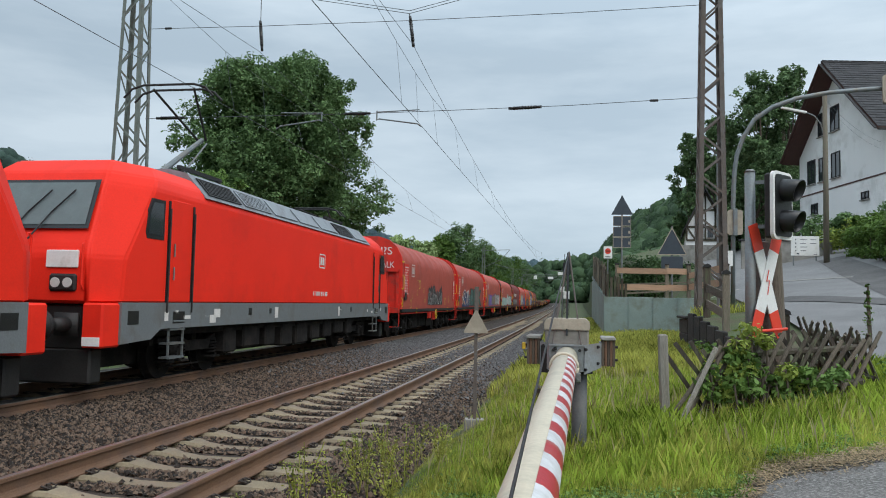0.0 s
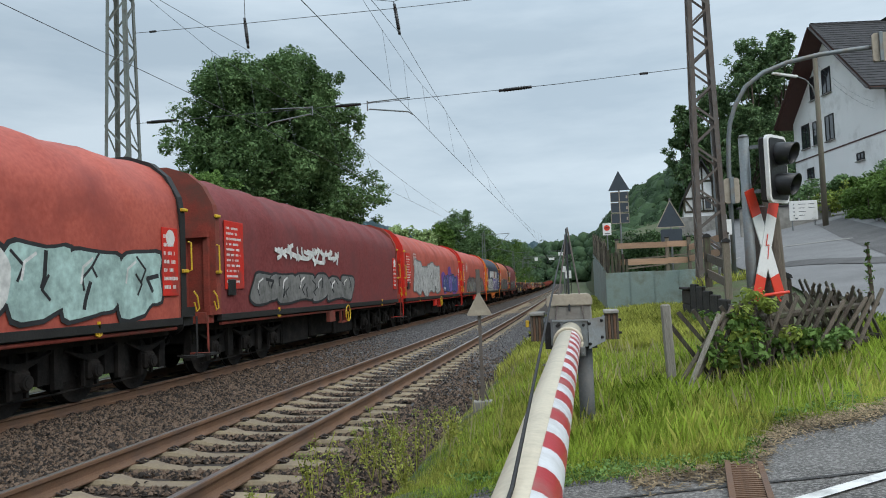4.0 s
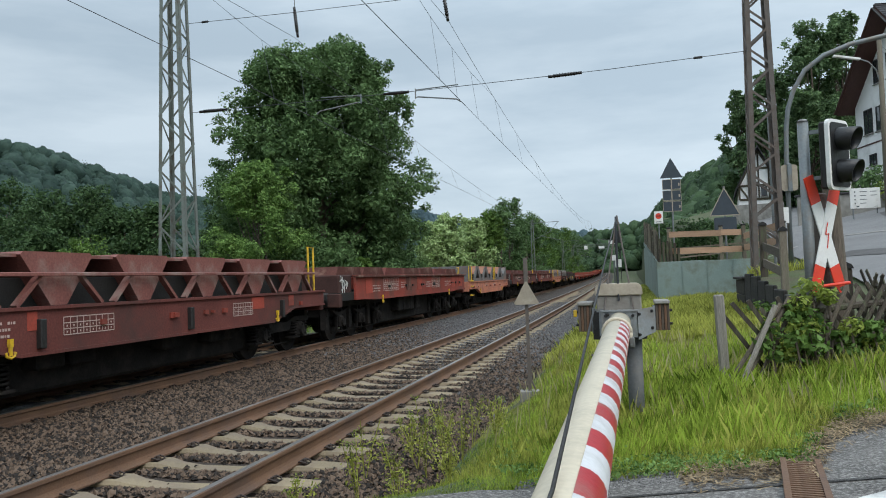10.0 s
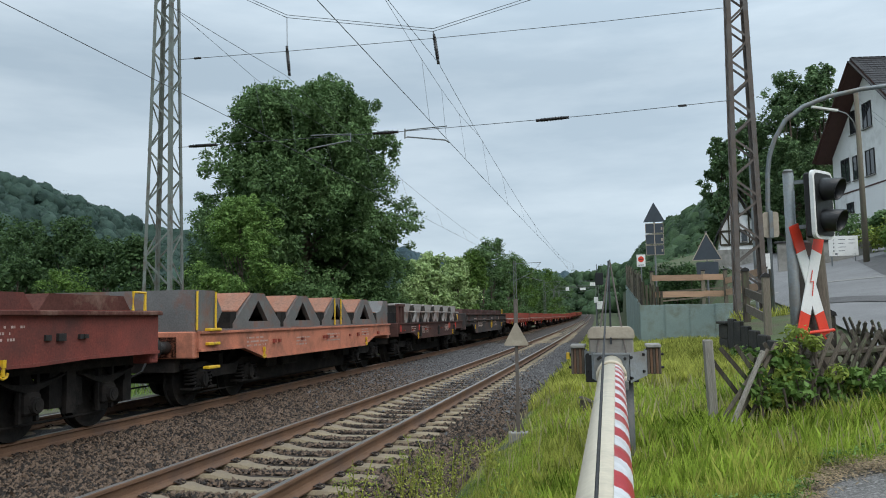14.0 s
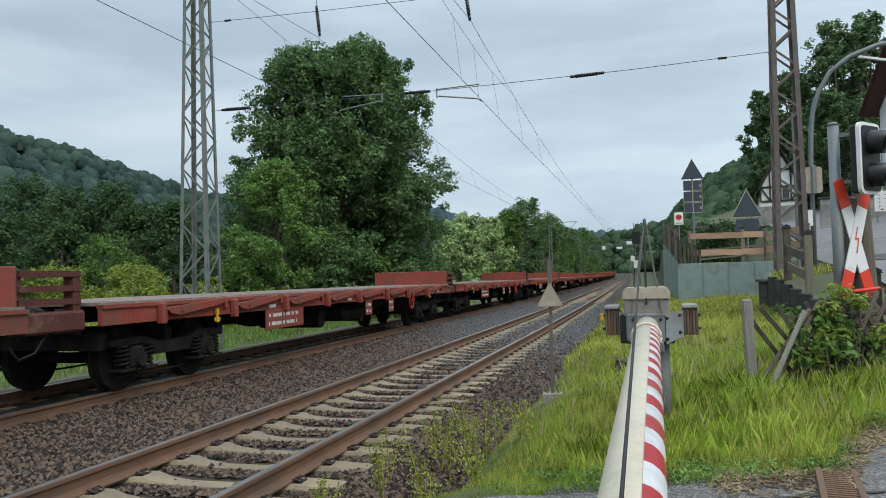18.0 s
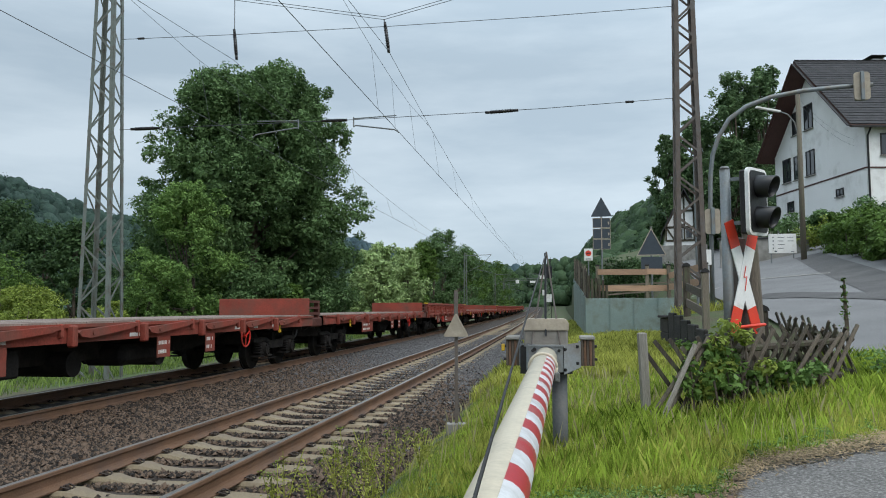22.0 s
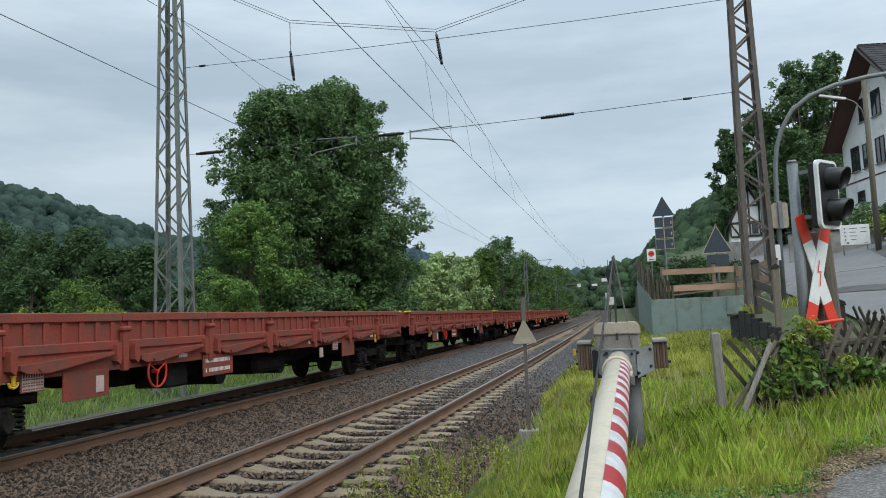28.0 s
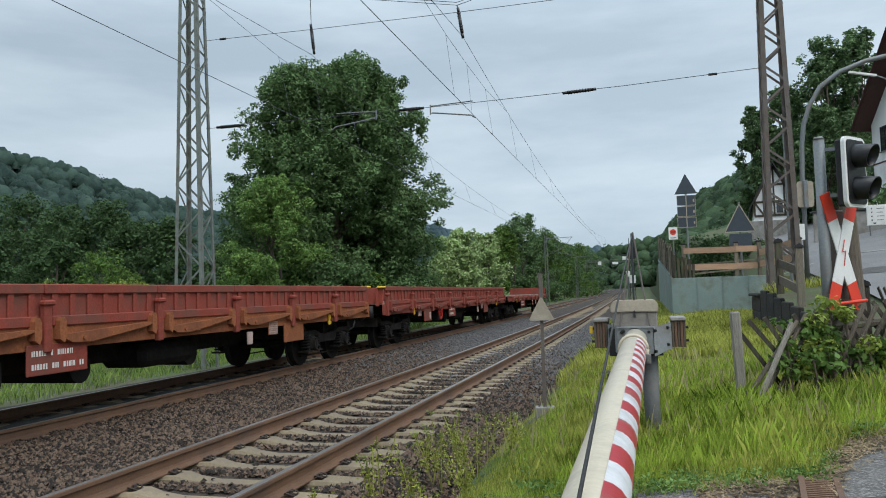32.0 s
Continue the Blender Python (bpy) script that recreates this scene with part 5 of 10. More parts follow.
# ---- small railway signs ----
def build_rail_signs():
    z = ground_at(-1.17, 9.45)
    root = thing("triangle_marker", "weathered triangular railway marker on a thin rusty post", "railway sign", at=pose(-1.17, 9.45, z + 0.06, 0, 0, 6))
    bm = bmesh.new()
    box(bm, -0.02, 0.02, -0.02, 0.02, 0, 1.60)
    part("post", bm, M_MASTRUST, root)
    bm = bmesh.new()
    rod(bm, (0, 0.01, 1.28), (0, 0.01, 1.61), 0.026, 8)
    part("sleeve", bm, M_WOODMID, root)
    bm = bmesh.new()
    prism(bm, [(-0.14, 1.06), (0.0, 1.32), (0.14, 1.06)], -0.05, -0.032, "y")
    for a, b in (((-0.14, 1.06), (0, 1.32)), ((0.14, 1.06), (0, 1.32)), ((-0.14, 1.06), (0.14, 1.06))):
        beam(bm, (a[0], -0.04, a[1]), (b[0], -0.04, b[1]), 0.03, 0.02)
    part("plate", fixn(bm), M_BOXTOP, root, "faded cream triangular plate")
    bm = bmesh.new()
    bbox(bm, -0.12, 0.12, -0.09, 0.09, -0.3, 0.02, 0.008)
    part("base_plate", bm, M_CONCRETE, root)
    bm = bmesh.new()
    for s in (-1, 1):
        beam(bm, (s * 0.07, 0, 0.02), (0, 0, 0.2), 0.02, 0.02)
    part("foot", bm, M_MASTRUST, root)
    # signals and kilometre boards far down the line
    for (y, off, h, wd, hh) in ((60, 3.0, 3.1, 0.30, 0.42),):
        p = on_track(y, off, -0.3)
        r2 = thing("line_signal", "grey signal post with a white board beside the line", "railway signal", "line signals", at=pose(p.x, p.y, p.z))
        bm = bmesh.new()
        rod(bm, (0, 0, 0), (0, 0, h), 0.06, 8)
        part("post", bm, M_STEEL, r2)
        bm = bmesh.new()
        bbox(bm, -wd / 2, wd / 2, -0.09, -0.06, h - hh, h, 0.01)
        part("board", bm, M_WHITE, r2)
    p = on_track(212, 0, -0.3)
    gan = thing("signal_gantry", "grey gantry across both tracks carrying small white boards", "railway signal", at=pose(p.x, p.y, p.z))
    for x in (-8.2, 3.4):
        bm = bmesh.new()
        for sx in (-0.2, 0.2):
            beam(bm, (x + sx, 0, -0.5), (x + sx, 0, 9.3), 0.1, 0.1)
        for i in range(14):
            t = 1 if i % 2 else -1
            beam(bm, (x - 0.2 * t, 0, 0.65 * i), (x + 0.2 * t, 0, 0.65 * i + 0.65), 0.06, 0.03, (0, 1, 0))
        part("post", bm, M_MASTGREEN, gan)
    bm = bmesh.new()
    for z in (8.9, 9.4):
        beam(bm, (-8.3, 0, z), (3.5, 0, z), 0.1, 0.1)
    for i in range(20):
        beam(bm, (-8.2 + 0.58 * i, 0, 8.9 + 0.5 * (i % 2)), (-7.62 + 0.58 * i, 0, 9.4 - 0.5 * (i % 2)), 0.05, 0.03, (0, 1, 0))
    part("beam", bm, M_MASTGREEN, gan)
    for x, z, wd, hh in ((2.2, 9.75, 1.6, 0.9), (-0.5, 8.5, 1.5, 0.62), (-4.6, 8.6, 0.9, 0.95)):
        bm = bmesh.new()
        bbox(bm, x - wd / 2, x + wd / 2, -0.2, -0.14, z - hh / 2, z + hh / 2, 0.02)
        part("board", bm, M_WHITE, gan)
    # light signal beside the barrier's line of sight
    p = on_track(92, 3.4, -0.3)
    r3 = thing("light_signal", "dark railway light signal on a lattice post", "railway signal", at=pose(p.x, p.y, p.z))
    bm = bmesh.new()
    for sx in (-1, 1):
        for sy in (-1, 1):
            beam(bm, (sx * 0.3, sy * 0.2, 0), (sx * 0.25, sy * 0.2, 7.6), 0.06, 0.06)
    for i in range(12):
        beam(bm, (-0.3, -0.2, 0.6 * i), (0.3, -0.2, 0.6 * i + 0.6), 0.04, 0.02, (0, 1, 0))
    part("post", bm, M_DARK, r3)
    bm = bmesh.new()
    bbox(bm, -0.45, 0.45, -0.35, -0.2, 5.2, 6.6, 0.03)
    part("screen", bm, M_BLACK, r3)
    bm = bmesh.new()
    bbox(bm, -0.35, 0.35, -0.32, -0.28, 2.4, 3.3, 0.02)
    part("number_board", bm, M_WHITE, r3)


build_catenary()
build_barrier()
build_rail_signs()

# ---- white house on the hillside ----
def window_part(root, m, w, h, mat_frame=None):
    """A window in its reveal: frame, pane, sill; m places its middle, outward is -y."""
    bm = bmesh.new()
    for (x0, x1, z0, z1) in ((-w / 2, w / 2, h / 2 - 0.07, h / 2), (-w / 2, w / 2, -h / 2, -h / 2 + 0.07), (-w / 2, -w / 2 + 0.07, -h / 2, h / 2), (w / 2 - 0.07, w / 2, -h / 2, h / 2), (-0.03, 0.03, -h / 2, h / 2)):
        box(bm, x0, x1, -0.05, 0.03, z0, z1)
    o = part("window", bm, mat_frame or M_DARK, root, at=m)
    bm = bmesh.new()
    box(bm, -w / 2 + 0.05, w / 2 - 0.05, -0.02, -0.005, -h / 2 + 0.05, h / 2 - 0.05)
    part("pane", bm, M_GLASS, o)
    bm = bmesh.new()
    bbox(bm, -w / 2 - 0.08, w / 2 + 0.08, -0.14, 0.0, -h / 2 - 0.07, -h / 2 - 0.005, 0.01)
    part("sill", bm, M_CONCRETE, o)


def tiled_slope(root, p0, p1, along, n_rows, n_cols, th=0.035):
    """A roof slope laid with courses of tiles as real steps; p0 eave, p1 ridge (x, z in the section), along: y range."""
    bm = bmesh.new()
    (a0, z0), (a1, z1) = p0, p1
    for r in range(n_rows):
        u0, u1 = r / n_rows, (r + 1) / n_rows + 0.02
        for c in range(n_cols):
            b0 = along[0] + (along[1] - along[0]) * c / n_cols + 0.01
            b1 = along[0] + (along[1] - along[0]) * (c + 1) / n_cols - 0.01
            d = Vector((0, -(z1 - z0), a1 - a0)).normalized()
            if d.z < 0:
                d = -d
            lift0, lift1 = d * (0.02 + th), d * 0.02
            q = [(b0, a0 + (a1 - a0) * u0, z0 + (z1 - z0) * u0), (b1, a0 + (a1 - a0) * u0, z0 + (z1 - z0) * u0), (b1, a0 + (a1 - a0) * u1, z0 + (z1 - z0) * u1), (b0, a0 + (a1 - a0) * u1, z0 + (z1 - z0) * u1)]
            v = [bm.verts.new(Vector(pp) + (lift0 if i < 2 else lift1)) for i, pp in enumerate(q)]
            v2 = [bm.verts.new(Vector(pp)) for pp in q[:2]]
            bm.faces.new(v)
            bm.faces.new((v[0], v[1], v2[1], v2[0]))
    t = part("roof_tiles", bm, M_TILE, root, "courses of dark roof tiles")
    t["kind"] = "stuff"


def build_house():
    root = thing("house", "white plastered gabled house with a dark tiled roof on the hillside", "house", at=pose(17.3, 56.0, 6.0, 0, 0, 9.9))
    # gable wall in the plane x = 0, from y = -6.1 to 6.1; the house runs towards +x
    bm = bmesh.new()
    prism(bm, [(-6.1, -3.5), (6.1, -3.5), (6.1, 6.75), (0.16, 12.05), (-6.1, 6.55)], 0, 15, "x")
    part("wall", fixn(bm), M_PLASTER, root)
    for (a, za, b, zb) in ((-6.6, 6.2, 0.16, 12.15), (6.5, 6.4, 0.16, 12.15)):
        bm = bmesh.new()
        prism(bm, [(a, za), (b, zb), (b, zb + 0.22), (a, za + 0.22)], -1.15, 16, "x")
        part("roof", fixn(bm), M_FASCIA, root, "brown boarded eaves under the roof")
        tiled_slope(root, (a, za + 0.2), (b, zb + 0.23), (-1.15, 16), 26, 44)
        bm = bmesh.new()
        beam(bm, (-1.17, a, za + 0.1), (-1.17, b, zb + 0.1), 0.05, 0.34, (1, 0, 0))
        part("bargeboard", bm, M_DARK if a < 0 else M_FASCIA, root)
    bm = bmesh.new()
    rod(bm, (-1.15, 0.16, 12.38), (16, 0.16, 12.38), 0.11, 8)
    part("ridge_tiles", bm, M_TILE, root)
    g = Matrix.Rotation(radians(-90), 4, "Z")
    for (y, z, w, h) in ((4.16, 5.45, 1.2, 1.75), (2.44, 5.4, 1.15, 1.7), (0.62, 5.4, 1.2, 1.75), (2.5, 8.62, 1.15, 1.65), (0.68, 8.65, 1.2, 1.75), (3.75, 2.7, 1.0, 0.8), (-3.03, 2.78, 0.9, 0.5)):
        window_part(root, Matrix.Translation((-0.01, y, z)) @ g, w, h)
    for (x, z, w, h) in ((1.45, 5.28, 1.05, 1.33), (4.6, 5.3, 1.6, 1.4), (8.0, 5.3, 1.6, 1.4)):
        window_part(root, Matrix.Translation((x, -6.11, z)), w, h)
    bm = bmesh.new()
    box(bm, -0.03, 0.0, -6.1, 6.1, 3.80, 3.90)
    box(bm, 0, 15, -6.13, -6.1, 3.80, 3.90)
    part("string_course", bm, M_FASCIA, root)
    bm = bmesh.new()
    tube(bm, [(0.12, -6.6, 6.3), (0.12, -6.45, 6.1), (0.12, -6.18, 5.8), (0.12, -6.18, 0.0)], 0.06, 8)
    beam(bm, (-1.1, -6.66, 6.26), (15.8, -6.66, 6.26), 0.13, 0.11)
    part("gutter", bm, M_DARK, root)
    bm = bmesh.new()
    bbox(bm, 5.0, 5.9, 1.2, 2.1, 10.6, 13.0, 0.03)
    chim = part("chimney", bm, M_STEEL, root, "slate-clad chimney with a metal cap")
    bm = bmesh.new()
    bbox(bm, 4.85, 6.05, 1.05, 2.25, 13.15, 13.22, 0.02)
    part("cap", bm, M_DARK, chim)
    # cross gable on the near slope
    bm = bmesh.new()
    prism(bm, [(8.2, 7.4), (11.6, 10.9), (15.0, 7.4)], -6.0, 1.0, "y")
    part("dormer", fixn(bm), M_TILE, root)
    bm = bmesh.new()
    beam(bm, (8.1, -6.05, 7.4), (11.6, -6.05, 11.0), 0.12, 0.2, (0, 1, 0))
    part("dormer_verge", bm, M_DARK, root)
    bm = bmesh.new()
    bbox(bm, 5.2, 6.1, -3.6, -3.0, 8.55, 9.0, 0.03)
    part("skylight", bm, M_GLASS, root)


def build_timber_house():
    root = thing("timber_framed_house", "white half-timbered house with dark beams behind the trees", "house", at=pose(9.2, 60.5, 4.2, 0, 0, -6) @ Matrix.Diagonal((0.58, 1.0, 0.78, 1.0)))
    bm = bmesh.new()
    prism(bm, [(-2.4, -1.5), (2.4, -1.5), (2.4, 4.2), (0, 7.6), (-2.4, 4.2)], 0, 7, "y")
    part("wall", fixn(bm), M_PLASTER, root)
    for s in (-1, 1):
        bm = bmesh.new()
        prism(bm, [(s * 2.9, 3.5), (0, 7.75), (0, 7.95), (s * 2.9, 3.7)], -0.5, 7.4, "y")
        part("roof", fixn(bm), M_TILE, root)
    for (a, b) in (((-2.3, 2.9), (2.3, 2.9)), ((-2.3, 4.2), (2.3, 4.2)), ((-1.2, 5.8), (1.2, 5.8)), ((-2.3, 2.9), (-2.3, 4.2)), ((2.3, 2.9), (2.3, 4.2)), ((-1.2, 2.9), (-1.2, 5.8)), ((1.2, 2.9), (1.2, 5.8)), ((0, 2.9), (0, 7.4)), ((-2.3, 4.2), (-1.2, 2.9)), ((2.3, 4.2), (1.2, 2.9)), ((-2.35, 4.2), (0, 7.5)), ((2.35, 4.2), (0, 7.5))):
        bm = bmesh.new()
        beam(bm, (a[0], -0.03, a[1]), (b[0], -0.03, b[1]), 0.06, 0.2, (1, 0, 0) if a[0] == b[0] else (0, 0, 1))
        part("timber", bm, M_WOODDARK, root)
    for x in (-0.6, 0.6):
        window_part(root, pose(x, -0.02, 3.6), 0.7, 0.9)
    bm = bmesh.new()
    bbox(bm, -3.2, 2.6, -1.6, -0.1, -1.5, 2.3, 0.03)
    part("annex", bm, M_CONCRETE, root)


build_house()
build_timber_house()

# ---- the goods train ----
SPEEDS = [(0, 20.6), (4, 19.2), (8, 17.35), (12, 16.4), (16, 16.1), (20, 15.95), (24, 15.8), (28, 15.6), (32, 15.4)]


def run(t):
    """Metres that the train has gone at t seconds."""
    s = 0.0
    for (t0, v0), (t1, v1) in zip(SPEEDS, SPEEDS[1:]):
        if t <= t0:
            break
        e = min(t, t1)
        ve = v0 + (v1 - v0) * (e - t0) / (t1 - t0)
        s += (v0 + ve) / 2 * (e - t0)
    return s


def rolling_pose(y):
    d = track_dir(y)
    p = on_track(y, -SPACING, 0.0)
    return pose(p.x, p.y, p.z, 0, 0, math.degrees(math.atan2(-d.x, d.y)))


MOVERS = []


def wagon(name, y0, y1, label, group=""):
    """A vehicle between its two couplings, as they stand at the start; its origin is its middle on the rails."""
    w = thing(name, label, "locomotive" if "loco" in name else "railway wagon", group, at=rolling_pose((y0 + y1) / 2))
    MOVERS.append((w, (y0 + y1) / 2))
    return w, y1 - y0


SHARED = {}


def shared(key, maker, material, smooth=False):
    if key not in SHARED:
        SHARED[key] = mesh_from(key, maker(), material, smooth)
    return SHARED[key]


def put(name, me, parent, m=None, label=""):
    o = new(name, me)
    o.parent = parent
    if m is not None:
        o.matrix_basis = m
    if label:
        o["label"] = label
    return o


# -- running gear --
def wheelset_bm():
    bm = bmesh.new()
    for s in (-1, 1):
        x = s * 0.7525
        rod(bm, (x - 0.065, 0, 0.45), (x + 0.065, 0, 0.45), 0.45, 28)
        rod(bm, (x - s * 0.09, 0, 0.46), (x - s * 0.06, 0, 0.46), 0.49, 28)
        rod(bm, (x + s * 0.066, 0, 0.46), (x + s * 0.075, 0, 0.46), 0.37, 24, 0.30)
        rod(bm, (x + s * 0.075, 0, 0.46), (x + s * 0.11, 0, 0.46), 0.12, 14, 0.10)
    rod(bm, (-1.0, 0, 0.46), (1.0, 0, 0.46), 0.08, 10)
    return fixn(bm)


def axlebox_bm():
    """Axle box with its leaf spring and hangers on the right side."""
    bm = bmesh.new()
    for s in (1,):
        bbox(bm, s * 1.03 - 0.11, s * 1.03 + 0.11, -0.14, 0.14, 0.33, 0.62, 0.04)
        rod(bm, (s * 1.10, 0, 0.46), (s * 1.19, 0, 0.46), 0.115, 14, 0.10)
        rod(bm, (s * 1.19, 0, 0.46), (s * 1.205, 0, 0.46), 0.07, 12)
        up, low = [], []
        for k in range(13):
            u = -1 + k / 6
            up.append((0.62 * u, 0.815 - 0.10 * (1 - u * u)))
            low.append((0.62 * u, 0.815 - 0.10 * (1 - u * u) - 0.02 - 0.09 * max(0.0, 1 - abs(u)) // 0.018 * 0.018))
        prism(bm, up + low[::-1], s * 1.03 - 0.045, s * 1.03 + 0.045, "x")
        for e in (-1, 1):
            beam(bm, (s * 1.03, e * 0.60, 0.79), (s * 1.03, e * 0.74, 0.99), 0.06, 0.02)
            beam(bm, (s * 1.03, e * 0.15, 0.25), (s * 1.03, e * 0.15, 0.95), 0.05, 0.05, (0, 1, 0))
    fixn(bm)
    return bm


def coilbox_bm():
    """Axle box with a pair of coil springs on the right side."""
    bm = bmesh.new()
    for s in (1,):
        bbox(bm, s * 1.03 - 0.12, s * 1.03 + 0.12, -0.15, 0.15, 0.32, 0.64, 0.05)
        rod(bm, (s * 1.10, 0, 0.46), (s * 1.2, 0, 0.46), 0.13, 14, 0.10)
        for e in (-1, 1):
            box(bm, s * 1.05 - 0.12, s * 1.05 + 0.12, min(e * 0.39, e * 0.12), max(e * 0.39, e * 0.12), 0.30, 0.335)
        bbox(bm, s * 1.19 - 0.02, s * 1.19 + 0.02, -0.035, 0.035, 0.34, 0.60, 0.01)
    return bm


def spring_bm():
    """A coil spring, five turns of thick wire."""
    bm = bmesh.new()
    tube(bm, [(0.085 * math.cos(2 * math.pi * i / 12), 0.085 * math.sin(2 * math.pi * i / 12), 0.35 + 0.30 * i / 60) for i in range(61)], 0.021, 6)
    return bm


def bogieframe_bm(half, kind):
    bm = bmesh.new()
    for s in (-1, 1):
        x = s * 1.03
        if kind == "coil":
            o = [(-half - 0.55, 0.66), (-half + 0.35, 0.66), (-0.45, 0.47), (0.45, 0.47), (half - 0.35, 0.66), (half + 0.55, 0.66), (half + 0.55, 0.74), (half - 0.2, 0.76), (0.35, 0.66), (-0.35, 0.66), (-half + 0.2, 0.76), (-half - 0.55, 0.74)]
            prism(bm, o, x - 0.05, x + 0.05, "x")
        else:
            box(bm, x - 0.05, x + 0.05, -half - 0.7, half + 0.7, 0.84, 1.02)
            n_gap = 1 if half < 1.2 else 2
            for k in range(n_gap):
                ym = -half + 2 * half * (k + 0.5) / n_gap
                box(bm, x - 0.2, x - 0.04, ym - 0.32, ym + 0.32, 0.36, 0.9)
                box(bm, x - 0.03, x + 0.04, ym - 0.09, ym + 0.09, 0.28, 0.9)
            for e in (-1, 1):
                box(bm, x - 0.2, x - 0.06, e * (half + 0.62) - 0.1, e * (half + 0.62) + 0.1, 0.3, 0.9)
        rod(bm, (s * 0.9, -half - 0.2, 0.2), (s * 0.9, half + 0.2, 0.2), 0.018, 5)
    for y in (-half - 0.6, 0, half + 0.6):
        box(bm, -1.0, 1.0, y - 0.08, y + 0.08, 0.62, 0.86)
    return fixn(bm)


def bogie(w, yc, axles, kind):
    ys = [-0.9, 0.9] if axles == 2 else [-1.5, 0, 1.5]
    half = ys[-1]
    b = put("bogie", shared("bogie_%d_%s" % (axles, kind), lambda: bogieframe_bm(half, kind), M_UNDER), w, pose(0, yc, 0))
    for y in ys:
        put("wheelset", shared("wheelset", wheelset_bm, M_UNDER), b, pose(0, y, 0))
        for turn in (0, 180):
            put("axle_box", shared("axlebox_" + kind, coilbox_bm if kind == "coil" else axlebox_bm, M_UNDER), b, pose(0, y, 0, 0, 0, turn))
            if kind == "coil":
                for e in (-0.27, 0.27):
                    put("spring", shared("spring", spring_bm, M_UNDER, True), b, pose(1.05 if turn == 0 else -1.05, y + e, 0))


def buffer_bm():
    bm = bmesh.new()
    rod(bm, (0, 0, 0), (0, -0.32, 0), 0.105, 14, 0.095)
    rod(bm, (0, -0.30, 0), (0, -0.56, 0), 0.075, 12)
    rod(bm, (0, -0.56, 0), (0, -0.60, 0), 0.22, 20, 0.20)
    box(bm, -0.19, 0.19, -0.02, 0.02, -0.17, 0.17)
    return fixn(bm)


def coupling_bm():
    bm = bmesh.new()
    box(bm, -0.05, 0.05, -0.35, 0.0, -0.12, 0.02)
    tube(bm, [(0, -0.3, -0.02), (0.06, -0.45, -0.12), (0.05, -0.6, -0.25), (-0.05, -0.6, -0.25), (-0.06, -0.45, -0.12), (0, -0.3, -0.02)], 0.02, 5)
    tube(bm, [(0.55, 0, -0.1), (0.55, -0.2, -0.35), (0.5, -0.42, -0.42), (0.42, -0.5, -0.25)], 0.022, 5)
    return bm


def ends(w, L, y_beam):
    """Buffers and couplings at both ends."""
    for s, r in ((-1, 0), (1, 180)):
        for x in (-0.875, 0.875):
            put("buffer", shared("buffer", buffer_bm, M_DARK, True), w, pose(x, s * y_beam, 1.04, 0, 0, r))
        put("coupling", shared("coupling", coupling_bm, M_DARK), w, pose(0, s * y_beam, 1.0, 0, 0, r))


def hook_bm():
    """Yellow towing hook."""
    bm = bmesh.new()
    box(bm, -0.012, 0.03, -0.026, 0.026, -0.02, 0.07)
    beam(bm, (0.01, 0, 0.0), (0.01, 0, -0.12), 0.04, 0.026, (1, 0, 0))
    tube(bm, [(0.01, -0.07, -0.08), (0.01, -0.055, -0.125), (0.01, 0, -0.145), (0.01, 0.055, -0.125), (0.01, 0.07, -0.08)], 0.017, 6)
    return bm


def handwheel_bm():
    bm = bmesh.new()
    n = 20
    tube(bm, [(0, 0.23 * math.cos(2 * math.pi * i / n), 0.23 * math.sin(2 * math.pi * i / n)) for i in range(n + 1)], 0.017, 6)
    for k in range(3):
        a = 2 * math.pi * k / 3 + 0.5
        rod(bm, (0, 0, 0), (0.0, 0.23 * math.cos(a), 0.23 * math.sin(a)), 0.012, 5)
    rod(bm, (-0.08, 0, 0), (0.02, 0, 0), 0.03, 8)
    return bm


def lettering_bm(rng, w, h, rows, lead=0.42, x=0.0):
    """Rows of short bars for stencilled data that nobody can read."""
    bm = bmesh.new()
    rh = h / rows
    for r in range(rows):
        z = h / 2 - rh * (r + 0.5)
        y = -w / 2
        end = w / 2 * rng.uniform(0.3, 1.0)
        while y < end:
            ln = min(rng.uniform(0.014, 0.038), end - y + 0.02)
            box(bm, x, x + 0.003, y, y + ln, z - rh * lead / 2, z + rh * lead / 2)
            y += ln + (rng.uniform(0.012, 0.02) if rng.random() < 0.8 else 0.08)
    return bm


def logo_bm(s):
    """A rounded frame round two plain blocks."""
    bm = bmesh.new()
    t = 0.075 * s
    for (y0, y1, z0, z1) in ((-0.5, 0.5, 0.38, 0.38 + 0.075), (-0.5, 0.5, -0.455, -0.38), (-0.575, -0.5, -0.40, 0.40), (0.5, 0.575, -0.40, 0.40), (-0.36, -0.05, -0.25, 0.25), (0.05, 0.36, -0.25, 0.25)):
        box(bm, 0, 0.004, y0 * s, y1 * s, z0 * s, z1 * s)
    return bm


# -- sprayed shapes --
def spray_mat(name, c, c2=None):
    return mat(name, c, 0.7, vary=0.35, scale=2.0, fine=9, bump=0, tint=c2 or c, dirt=[v * 0.55 for v in c], dirt_scale=2.5, dirt_amount=0.35)


